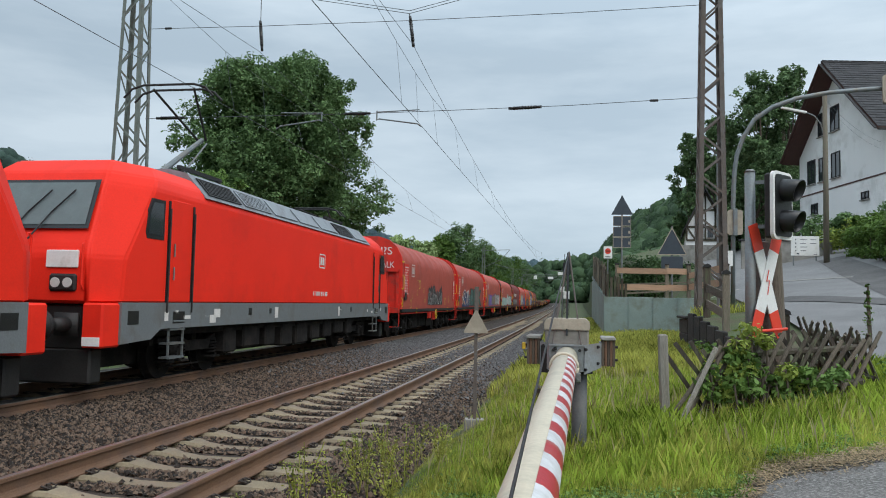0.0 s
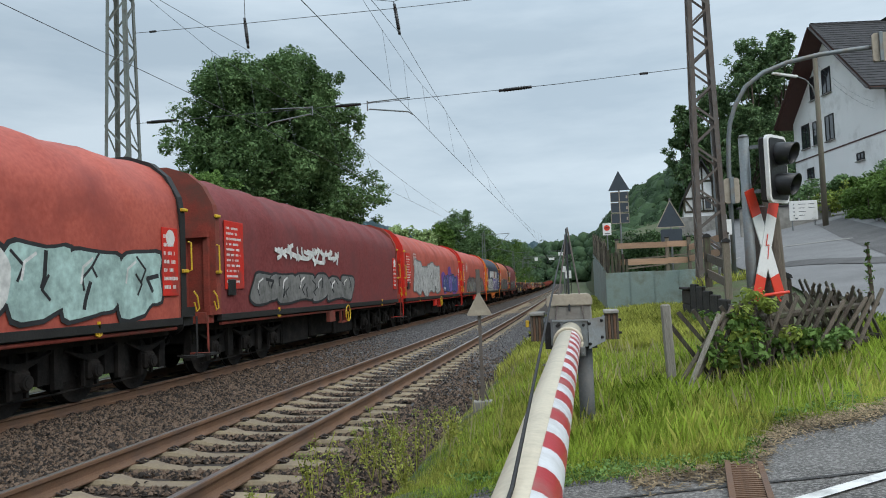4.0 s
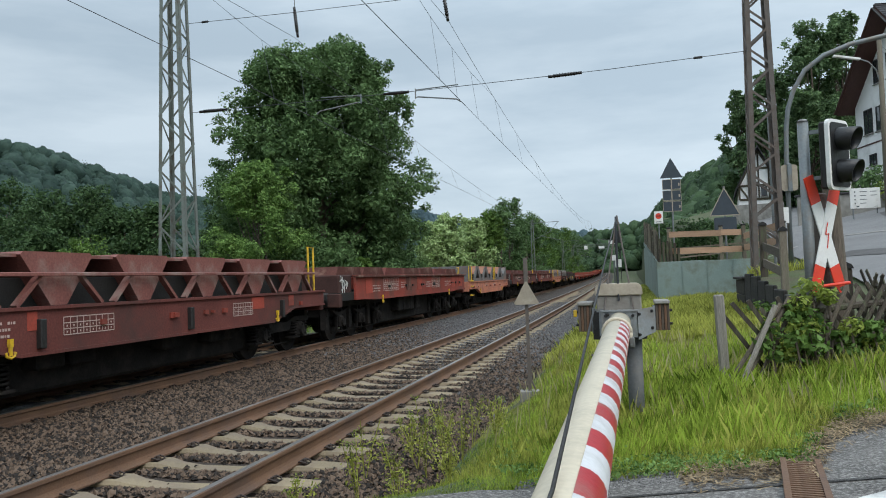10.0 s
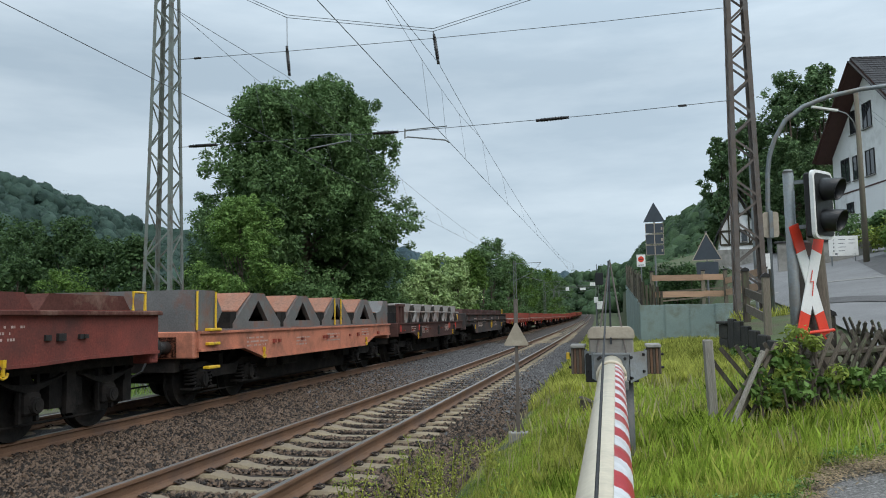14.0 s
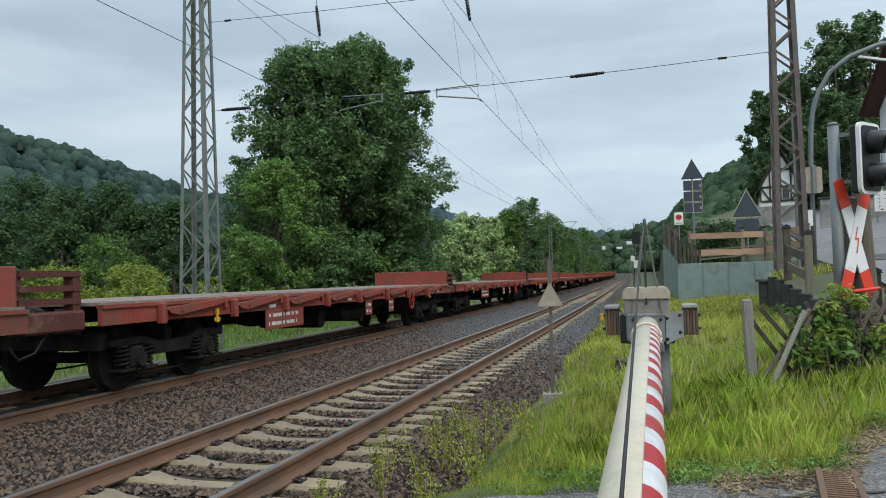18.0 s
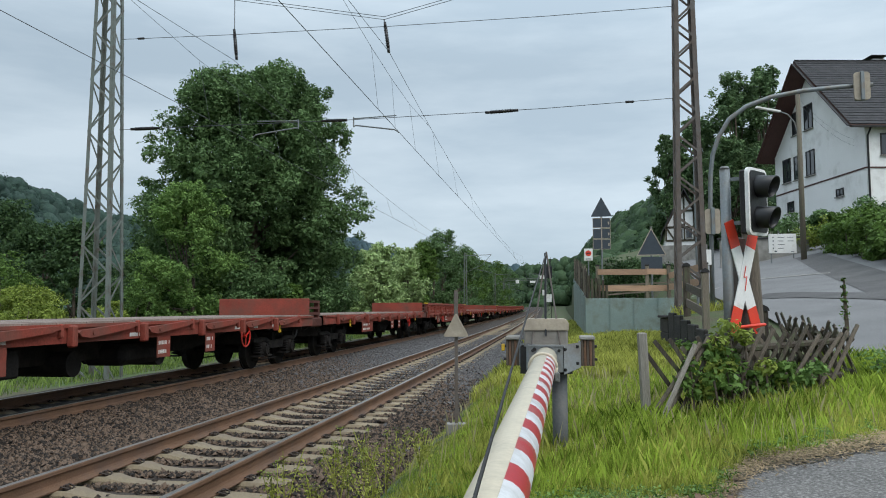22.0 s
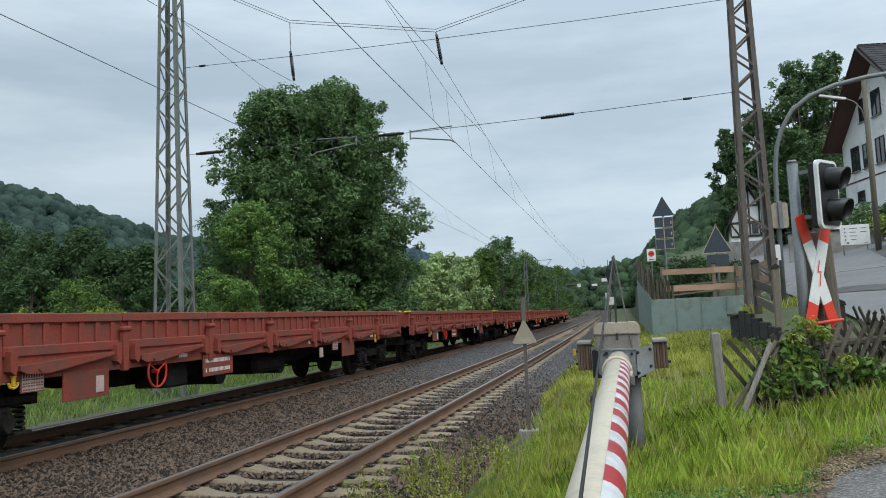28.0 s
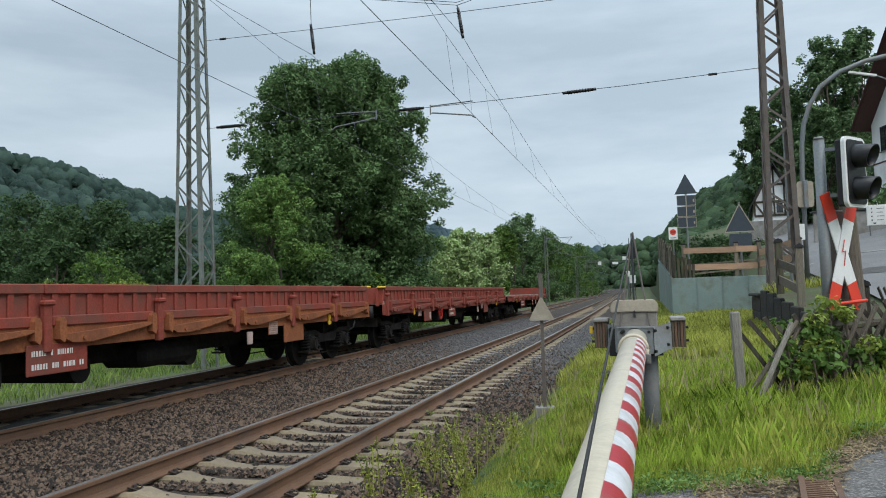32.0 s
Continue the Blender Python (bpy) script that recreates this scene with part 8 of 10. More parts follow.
def build_coil(a, b, kind, base, seed, axles, label, tops):
    w, L = wagon("coil_wagon", a, b, label, "coil wagons")
    rng = np.random.default_rng(seed)
    h = L / 2 - 0.62
    trough = kind == "trough"
    top = 1.62 if trough else 1.28
    belly = trough and base is M_WBLACK
    six = trough and axles == 3
    for x in (-1.40, 1.40):
        part("side_girder", side_girder_bm(L, top, 0.66 if belly else 0.98 if trough else 0.74, (1.12 if belly else 1.02) if trough else 0.98, x, 0.95 if six else 0.0), base, w)
    bm = bmesh.new()
    box(bm, -1.37, 1.37, -h, h, 1.0, 1.2)
    part("underframe", bm, M_DARK, w)
    for s in (-1, 1):
        bm = bmesh.new()
        bbox(bm, -1.38, 1.38, s * h - 0.1, s * h + 0.1, 0.85, (1.18 if six and s < 0 else top + 0.02), 0.02)
        part("end_beam", bm, M_WPLAT if six and s < 0 else base, w)
    if six:
        bm = bmesh.new()
        bbox(bm, -1.30, 1.30, -h + 0.08, -h + 1.0, 1.16, top + 0.03, 0.03)
        box(bm, -1.36, 1.36, -h, -h + 1.0, 1.0, 1.17)
        plat = part("end_platform", bm, M_WPLAT, w, "dark set-back end of the wagon")
        bm = bmesh.new()
        rod(bm, (1.295, -h + 0.45, 1.42), (1.305, -h + 0.45, 1.42), 0.11, 14)
        part("end_hole", bm, M_BLACK, plat)
        graffiti(w, 1.305, -h + 0.2, -h + 0.62, 1.2, 1.6, 2, ["white"], "white", seed, None, 0.018)
    if belly:
        for x in (-1.46, 1.46):
            bm = bmesh.new()
            bbox(bm, x - 0.06, x + 0.06, -h + 0.1, h - 0.1, 1.27, 1.32, 0.01)
            part("ledge", bm, base, w)
    if trough:
        for y, wy in ((-0.45 * h, 1.5), (0.3 * h, 1.2)):
            part("load_table", table_bm(wy, 0.36), M_STENCIL, w, "white stencilled load table", at=pose(1.436, y, 1.12 if belly else 1.36))
        n = int(L / 2.2)
        for i in range(n):
            yc = -h + 0.25 + (2 * h - 0.5) * (i + 0.5) / n
            hw = (2 * h - 0.5) / n * 0.485
            bm = bmesh.new()
            prism(bm, [(-hw, top + 0.01), (-hw * 0.80, top + 0.24), (hw * 0.80, top + 0.24), (hw, top + 0.01)], -1.15, 1.15, "x")
            part("cradle_cover", fixn(bm), M_WPLAT if belly else M_WRUSTD if (i + seed) % 3 else M_WRUSTB, w, at=pose(0, yc, 0))
        for x in (-1.44, 1.44):
            bm = bmesh.new()
            bbox(bm, x - 0.07, x + 0.07, -h + (0.95 if six else 0.0), h, top - 0.05, top + 0.012, 0.01)
            part("rim", bm, M_WPLAT if belly else M_WRUSTD, w)
        for k in range(int(L / 1.3)):
            y = -h + 0.7 + 1.3 * k
            if y < h - 0.4 and rng.random() < 0.45:
                bm = bmesh.new()
                box(bm, 1.432, 1.437, y - 0.28, y + 0.28, 1.14, top - 0.06)
                part("patch_panel", bm, M_WPLAT if belly else M_WPATCH if rng.random() < 0.6 else M_WRUSTD, w)
    elif kind == "tall":
        p = 2.28
        for i in range(4):
            yc = h - 2.29 - p * (3 - i)
            c = part("cradle", trestle_bm(p * 0.46, 1.32, 2.0, -1.36, 1.36), tops, w, at=pose(0, yc, 0))
            for s in (-1, 1):
                bm = bmesh.new()
                prism(bm, [(s * p * 0.13, 2.012), (s * p * 0.37, 1.66), (s * p * 0.5, 1.66), (s * p * 0.5, 1.64), (s * p * 0.37, 1.64), (s * p * 0.13, 1.99)], -1.33, 1.33, "x")
                part("wear_plate", fixn(bm), M_WEAR, c, "rust-orange worn plate")
                bm = bmesh.new()
                prism(bm, [(s * p * 0.40, 1.33), (s * p * 0.40, 1.63), (s * p * 0.498, 1.63), (s * p * 0.498, 1.33)], -1.345, 1.345, "x")
                part("spacer", fixn(bm), M_UNDER, c, "dark block between the cradles")
        bm = bmesh.new()
        prism(bm, [(-h - 0.05, 1.3), (-h + 0.62, 1.3), (-h + 0.9, 1.64), (-h + 0.62, 2.0), (-h - 0.05, 2.0)], -1.36, 1.36, "x")
        part("end_box", fixn(bm), tops, w)
        bm = bmesh.new()
        prism(bm, [(h + 0.02, 1.3), (h - 1.1, 1.3), (h - 1.1, 1.64), (h - 0.72, 1.7), (h - 0.42, 2.0), (h + 0.02, 2.0)], -1.36, 1.36, "x")
        part("end_box", fixn(bm), tops, w)
        bm = bmesh.new()
        box(bm, -1.38, 1.38, -h, h, 1.24, 1.33)
        part("cradle_base", bm, tops, w)
        for y in (-h - 0.03, -h + 0.6, 0.9, 1.35):
            bm = bmesh.new()
            rod(bm, (1.40, y, 1.33), (1.40, y, 1.98), 0.02, 6)
            part("stanchion", bm, M_YELLOW, w)
        for y, z in ((-h + 0.45, 1.30), (-h + 0.4, 1.06), (-h + 0.4, 0.66)):
            bm = bmesh.new()
            bbox(bm, 1.38, 1.50, y - 0.2, y + 0.2, z, z + 0.05, 0.01)
            part("step", bm, M_YELLOW, w, "yellow step")
    else:
        n = 6
        y0 = -h + 0.86
        p = (h - 0.15 - y0) / n
        for i in range(n):
            yc = y0 + p * (i + 0.5)
            part("saddle", saddle_bm(p), tops, w, "scuffed steel coil saddle", at=pose(0, yc, 0))
            for x in (-1.22, 1.22):
                for sg in (-1, 1):
                    bm = bmesh.new()
                    beam(bm, (x, yc + sg * 0.20 * p, 1.68), (x, yc + sg * 0.43 * p, 1.30), 0.05, 0.09, (1, 0, 0))
                    part("strut", bm, tops, w)
        bm = bmesh.new()
        bbox(bm, -1.0, 1.0, y0 + 0.1, h - 0.2, 1.2, 1.66, 0.02)
        part("well", bm, M_DARK, w, "dark recess between the saddles")
        for x in (-1.30, 1.30):
            bm = bmesh.new()
            bbox(bm, x - 0.03, x + 0.03, y0 - 0.1, h - 0.2, 1.66, 1.71, 0.008)
            part("side_rail", bm, tops, w)
        for x in (-1.34, 1.34):
            bm = bmesh.new()
            box(bm, x - 0.06, x + 0.06, -h, -h + 0.82, 1.85, 1.93)
            r = part("rack", bm, M_WPLAT, w)
            for y in (-h + 0.05, -h + 0.4, -h + 0.75):
                bm = bmesh.new()
                box(bm, x - 0.035, x + 0.035, y - 0.05, y + 0.05, 1.28, 1.86)
                part("rack_post", bm, M_WPLAT, r)
    bm = bmesh.new()
    bbox(bm, -0.75, 0.9, -h * 0.56, h * 0.56, 0.2, 1.0, 0.05)
    part("centre_sill", bm, M_UNDER, w)
    if kind == "rack":
        for y, wy in ((-0.35 * h, 1.2), (0.35 * h, 0.9)):
            part("load_table", table_bm(wy * 0.8, 0.22), M_STENCIL, w, "faded stencilled load table", at=pose(1.436, y, 1.04))
        for y, wy in ((-h + 0.12, 0.2), (-0.52 * h, 0.16), (0.45 * h, 0.5), (0.7 * h, 0.24)):
            bm = bmesh.new()
            box(bm, 1.432, 1.437, y - wy / 2, y + wy / 2, 1.02, 1.24)
            part("patch_panel", bm, M_WRED if base is M_WPLAT and wy < 0.4 else M_WPATCH, w)
        for y in (-0.5 * h, 0.05 * h, 0.62 * h):
            bm = bmesh.new()
            bbox(bm, 1.42, 1.50, y - 0.05, y + 0.05, 0.80, 1.15, 0.01)
            part("stake_pocket", bm, M_DARK, w)
    yb = h - (2.2 if axles == 3 else 1.55)
    bogie(w, -yb, axles, "leaf" if axles == 3 else "coil")
    bogie(w, yb, axles, "leaf" if axles == 3 else "coil")
    for y in (-yb + 0.9, yb - 0.9):
        put("towing_hook", shared("hook", hook_bm, M_YELLOW), w, pose(1.45, y, 1.0 if trough else 0.88))
    if base is M_WBLACK:
        put("handbrake_wheel", shared("handwheel_low", handwheel_bm, M_YELLOW), w, pose(1.47, 0.6, 1.05))
    ends(w, L, h + 0.08)
    z = (top + 0.98) / 2 if trough else 1.05
    for k in range(1 if kind == "rack" else 4):
        y = -h + (2 * h) * (0.18 + 0.2 * k) + rng.uniform(-0.3, 0.3)
        part("lettering", lettering_bm(rng, rng.uniform(0.5, 1.1), 0.22, 3), M_STENCIL, w, at=pose(1.433, y, z + rng.uniform(-0.05, 0.08)))
    for k in range(10):
        y = rng.uniform(-h + 0.5, h - 0.5)
        d = rng.uniform(0.03, 0.07)
        bm = bmesh.new()
        box(bm, 1.42, 1.46 + 0.03 * rng.random(), y - d, y + d, z - d * 0.7, z + d * 0.7)
        part("bracket", bm, M_DARK if trough else M_WRUST, w)
    for k in range(5):
        bm = bmesh.new()
        y = rng.uniform(-2.5, 2.5)
        bbox(bm, -0.9, 1.15, y - 0.25, y + 0.25, 0.5, 0.98, 0.03)
        part("equipment_box", bm, M_UNDER, w)
    if kind != "tall":
        bm = bmesh.new()
        rise = 1.0 if kind == "rack" and base is not M_WPLAT else 0.3
        tube(bm, [(1.2, h + 0.0, top + 0.02), (1.2, h, top + rise), (1.2, h - 0.3, top + rise), (1.2, h - 0.3, top + 0.02)], 0.024, 6)
        part("handrail", bm, M_YELLOW, w, "yellow handrail hoop")
    return w, h


def build_coils():
    c = [175.8, 191.35, 204.3, 220.1, 232.8, 248.5, 264.15, 276.9, 289.4, 306.1]
    w, h = build_coil(c[0], c[1], "trough", M_WBLACK, 41, 2, "soot-black trough wagon for steel coils", M_WRUST)
    graffiti(w, 1.436, 0.8, 3.2, 1.1, 1.45, 5, ["white"], "white", 91, None, 0.02)
    graffiti(w, 1.436, h - 2.0, h - 1.2, 1.42, 1.58, 3, ["white"], "white", 92, None, 0.03)
    graffiti(w, 1.436, -h + 0.5, -h + 2.2, 1.4, 1.58, 5, ["cyan"], "cyan", 93, None, 0.018)
    graffiti(w, 1.436, -h + 3.9, -h + 4.35, 0.98, 1.26, 2, ["yellow"], "yellow", 94, None, 0.026)
    build_coil(c[1], c[2], "rack", M_WRUSTB, 42, 2, "dirty red coil wagon with scuffed steel saddles", M_SADDLE)
    build_coil(c[2], c[3], "trough", M_WRUST, 43, 3, "brown-red six-axle trough wagon for steel coils", M_WRUST)
    build_coil(c[3], c[4], "tall", M_WORNG2, 44, 2, "faded orange coil wagon with grey trapezoid cradles", M_CRADLE)
    build_coil(c[4], c[5], "trough", M_WRUSTB, 45, 3, "brown-red six-axle trough wagon for steel coils", M_WRUST)
    build_coil(c[5], c[6], "trough", M_WRUSTM, 46, 3, "oxide-red six-axle trough wagon for steel coils", M_WRUST)
    build_coil(c[6], c[7], "tall", M_WORNG2, 47, 2, "faded orange coil wagon with grey trapezoid cradles", M_CRADLE)
    build_coil(c[7], c[8], "rack", M_WPLAT, 48, 2, "grimy dark brown coil wagon with pale scuffed saddles", M_SADDLEPALE)
    build_coil(c[8], c[9], "trough", M_WBLACK, 49, 2, "soot-black trough wagon for steel coils", M_WBLACK)


# -- flat and stake wagons --
def stake_bm():
    """A folded stake lying in its bracket: a long wedge."""
    bm = bmesh.new()
    prism(bm, [(-0.8, 0.0), (-0.72, -0.06), (-0.5, -0.09), (0.55, 0.0), (0.8, 0.05), (0.8, 0.09), (0.6, 0.09), (-0.75, 0.03)], 0.0, 0.10, "x")
    bbox(bm, 0.0, 0.12, -0.95, -0.84, -0.20, 0.11, 0.02)
    bbox(bm, 0.0, 0.07, 0.84, 0.90, -0.08, 0.12, 0.015)
    rod(bm, (0.0, -0.45, -0.02), (0.12, -0.45, -0.02), 0.03, 8)
    return fixn(bm)


def long_stake_bm(ln):
    """A folded stake on a drop-side wagon: a long thin arm, thick at its hinge."""
    a = ln * 0.37
    bm = bmesh.new()
    prism(bm, [(-a, 0.0), (-a + 0.1, -0.045), (-a + 0.45, -0.06), (a - 0.1, 0.075), (a, 0.10), (a, 0.13), (a - 0.15, 0.125), (-a, 0.055)], 0.0, 0.10, "x")
    rod(bm, (0.0, -a + 0.3, 0.0), (0.125, -a + 0.3, 0.0), 0.03, 8)
    return fixn(bm)


def ear_bm():
    """A rounded hinge ear."""
    bm = bmesh.new()
    prism(bm, [(-0.05, 0.0), (0.03, -0.05), (0.06, 0.02), (0.06, 0.2), (0.03, 0.26), (-0.03, 0.26), (-0.05, 0.22)], 0.0, 0.10, "x")
    return fixn(bm)


def wall_bm(ln):
    """A drop side: pressed sheet with a deep top rail and a deep foot rail."""
    bm = bmesh.new()
    box(bm, -0.02, 0.0, -ln / 2, ln / 2, 0, 0.48)
    bbox(bm, -0.03, 0.045, -ln / 2, ln / 2, 0.365, 0.485, 0.012)
    bbox(bm, -0.02, 0.060, -ln / 2 + 0.1, ln / 2 - 0.1, -0.02, 0.105, 0.012)
    return bm


def rib_bm():
    bm = bmesh.new()
    bbox(bm, 0.0, 0.030, -0.045, 0.045, 0.09, 0.37, 0.008)
    return bm


def build_flat(a, b, seed, walls, label, fish=False, last=False):
    w, L = wagon("side_wall_wagon" if walls else "flat_wagon", a, b, label, "stake wagons" if walls else "flat wagons")
    rng = np.random.default_rng(seed)
    h = L / 2 - 0.62
    base = M_WRUST2
    bm = bmesh.new()
    for x in (-1.36, 1.36):
        box(bm, x - 0.03, x + 0.03, -h, h, 0.95 if walls else 0.98, 1.24)
        if not walls:
            box(bm, x - 0.05, x + 0.06, -h, h, 1.20, 1.25)
    low = M_WSILL if seed == 83 else base
    part("solebar", bm, low, w)
    n = 26

    def plank_bm():
        b = bmesh.new()
        box(b, -1.36, 1.36, -h / n + 0.01, h / n - 0.01, 0.0, 0.042)
        return b
    for i in range(n):
        put("deck_plank", shared("plank_%.2f" % h, plank_bm, M_DECK), w, pose(0, -h + 2 * h * (i + 0.5) / n, 1.235 + 0.005 * rng.random()))
    bm = bmesh.new()
    for x in (-0.5, 0.5):
        prism(bm, [(-h, 1.2), (h, 1.2), (h, 1.0), (5.5, 0.95), (3.6, 0.62), (-3.6, 0.62), (-5.5, 0.95), (-h, 1.0)], x - 0.05, x + 0.05, "x")
    part("main_girder", fixn(bm), M_UNDER, w)
    if fish:
        bm = bmesh.new()
        prism(bm, [(-h, 1.2), (h, 1.2), (h, 1.0), (h - 4.4, 0.96), (h - 6.0, 0.60), (-h + 6.0, 0.60), (-h + 4.4, 0.96), (-h, 1.0)], 1.33, 1.37, "x")
        part("side_girder", fixn(bm), M_WRUST2, w)
    m = 0 if walls else 8
    for i in range(m):
        y = -h + 1.1 + (2 * h - 2.2) * (i + 0.5) / m
        for x, r in ((1.39, 0), (-1.39, 180)):
            put("stake", shared("stake", stake_bm, base), w, pose(x, y + rng.uniform(-0.06, 0.06), 1.14, rng.uniform(-1.5, 1.5), 0, r))
    if walls:
        m = 8
        ln = (2 * h - 0.3) / m
        for i in range(m):
            y = -h + 0.15 + ln * (i + 0.5)
            for x, r in ((1.36, 0), (-1.36, 180)):
                d = put("drop_side", shared("wall_%.2f" % ln, lambda: wall_bm(ln - 0.02), base), w, pose(x, y, 1.245, 0, 0, r))
                for k in range(7):
                    put("rib", shared("rib", rib_bm, base), d, pose(0, (k - 3) * ln / 7.2, 0))
                for s in (-1, 1):
                    put("hinge_ear", shared("ear_" + low.name, ear_bm, low), w, pose(x + (0.03 if x > 0 else -0.03), y + s * (ln / 2 - 0.2), 1.07, 0, 0, r))
                put("stake", shared("long_stake_" + low.name, lambda: long_stake_bm(2.28), low), w, pose(x + (0.03 if x > 0 else -0.03), y, 1.07, rng.uniform(-0.8, 0.8), 0, r))
                bm = bmesh.new()
                bbox(bm, -0.045, 0.045, -0.06, 0.06, 0.0, 0.60, 0.015)
                p = part("stanchion", bm, base, w, at=pose(x + (0.06 if x > 0 else -0.06), y - ln / 2, 0.92))
                bm = bmesh.new()
                bbox(bm, -0.03, 0.075, -0.09, 0.09, 0.55, 0.62, 0.02)
                part("latch", bm, base, p)
        for s in (-1, 1):
            bm = bmesh.new()
            bbox(bm, -1.34, 1.34, s * (h - 0.03) - 0.03, s * (h - 0.03) + 0.03, 1.25, 1.70, 0.01)
            for k in range(5):
                box(bm, -1.2 + 0.6 * k - 0.04, -1.2 + 0.6 * k + 0.04, s * (h + 0.02) - 0.03, s * (h + 0.02) + 0.03, 1.2, 1.68)
            part("end_wall", bm, base, w)
            bm = bmesh.new()
            bbox(bm, 1.2, 1.42, s * h - 0.1, s * h + 0.1, 1.68, 1.74, 0.02)
            part("corner_latch", bm, M_YELLOW, w)
    else:
        ye = h - 0.12
        bm = bmesh.new()
        bbox(bm, -1.33, 1.33, ye - 0.03, ye + 0.03, 1.27, 1.74, 0.012)
        part("end_board", bm, M_WRUST2, w, "upright oxide-red end board")
        bm = bmesh.new()
        for x in (-1.2, -0.6, 0.0, 0.6, 1.2):
            box(bm, x - 0.06, x + 0.06, ye + 0.03, ye + 0.16, 1.0, 1.70)
        for x in (-1.22, 1.22):
            box(bm, x - 0.07, x + 0.07, ye + 0.95, ye + 1.08, 1.0, 1.66)
            for z in (1.28, 1.44, 1.62):
                box(bm, x - 0.08, x + 0.08, ye + 0.1, ye + 1.08, z, z + 0.07)
            bbox(bm, x - 0.14, x + 0.14, ye + 0.1, ye + 1.1, 0.94, 1.2, 0.03)
        for z in (1.28, 1.62):
            box(bm, -1.22, 1.22, ye + 0.95, ye + 1.05, z, z + 0.07)
        part("end_frame", bm, M_WRUSTD, w, "dark rusty end frame over the buffers")
    yb = h - 2.0
    bogie(w, -yb, 2, "coil")
    bogie(w, yb, 2, "coil")
    for y in (-yb + 0.7, yb - 0.7):
        put("towing_hook", shared("hook", hook_bm, M_YELLOW), w, pose(1.42, y, 1.02))
    put("handbrake_wheel", shared("handwheel_red", handwheel_bm, M_WRED), w, pose(1.45, -3.85 if walls else 4.3, 0.86))
    if walls:
        for s in (-1, 1):
            bm = bmesh.new()
            bbox(bm, 1.385, 1.41, -0.44, 0.44, -0.18, 0.18, 0.006)
            part("cover_plate", bm, low, w, at=pose(0, -5.35 if s < 0 else 4.5, 0.80))
            bm = bmesh.new()
            bbox(bm, 1.385, 1.405, -0.19, 0.19, -0.13, 0.15, 0.006)
            q = part("table_plate", bm, low, w, at=pose(0, -6.3 if s < 0 else 3.6, 0.93))
            part("load_table", table_bm(0.33, 0.22), M_STENCIL, q, at=pose(1.406, 0, 0))
            bm = bmesh.new()
            bbox(bm, 1.38, 1.42, -0.08, 0.08, -0.11, 0.11, 0.006)
            part("label_holder", bm, M_STENCIL, w, "pale label holder", at=pose(0, -5.1 if s < 0 else 2.7, 0.79))
        panel_thing(w, 1.41, -2.0, 0.84, 1.0, 0.36, seed, base=M_WRUST2, rows=2)
    else:
        for (y, wy) in ((-h + 5.2, 1.6), (0.8, 0.45), (h - 6.5, 0.4)):
            panel_thing(w, 1.40, y, 0.80, wy, 0.36, seed + int(y * 10), base=M_WRUST2, rows=2)
    bm = bmesh.new()
    bbox(bm, 0.6, 1.2, -3.2, -2.6, 0.55, 0.95, 0.03)
    part("equipment_box", bm, M_UNDER, w)
    bm = bmesh.new()
    bbox(bm, 0.2, 1.0, 0.2, 1.6, 0.5, 0.85, 0.1)
    part("brake_gear", bm, M_UNDER, w)
    for y in (-1.0, 1.6):
        bm = bmesh.new()
        rod(bm, (-0.6, y, 0.62), (0.9, y, 0.62), 0.20, 14)
        part("air_tank", bm, M_UNDER, w)
    bm = bmesh.new()
    for k in range(6):
        y = rng.uniform(-h + 1, h - 1)
        box(bm, 1.392, 1.396, y - 0.12, y + 0.12, 1.02, 1.08)
    part("lettering", bm, M_LETTER, w)
    ends(w, L, h)


def build_flats():
    f = [306.1, 325.35, 344.7, 364.1, 383.5, 403.0, 421.75]
    for i, (a, b) in enumerate(zip(f, f[1:])):
        build_flat(a, b, 60 + i, False, "rusty red flat wagon with a plank deck")
    build_flat(421.75, 441.6, 70, True, "oxide-red goods wagon with ribbed drop sides", fish=True)
    build_flat(441.6, 460.9, 71, False, "rusty red flat wagon with a plank deck")
    build_flat(460.9, 479.85, 72, False, "rusty red flat wagon with a plank deck")
    f = [479.85, 499.75, 518.65, 538.0, 557.15, 577.85]
    for i, (a, b) in enumerate(zip(f, f[1:])):
        build_flat(a, b, 80 + i, True, "brown-red goods wagon with low ribbed drop sides")
    build_flat(577.85, 596.95, 90, False, "rusty red flat wagon at the end of the train")


build_loco(-9.15, 9.75, False)
build_loco(9.75, 28.65, True)
build_tarps()
build_coils()
build_flats()

# ---- fences, signs and signals by the road ----
def lath(bm, p, q, w=0.05, t=0.025):
    """A half-round fence lath."""
    p, q = Vector(p), Vector(q)
    d = (q - p).normalized()
    s = Vector((d.y, -d.x, 0))
    n = Vector((0, -1, 0)) if s.length < 1e-4 else s.normalized()
    a = d.cross(n).normalized()
    rg = []
    for c in (p, q):
        rg.append([bm.verts.new(c + a * (w / 2 * math.cos(k)) + n * (t * math.sin(k))) for k in (0, 0.8, 1.57, 2.34, 3.14159)])
    for i in range(4):
        bm.faces.new((rg[0][i], rg[0][i + 1], rg[1][i + 1], rg[1][i]))
    bm.faces.new((rg[0][4], rg[0][0], rg[1][0], rg[1][4]))
    bm.faces.new(rg[0][::-1])
    bm.faces.new(rg[1])


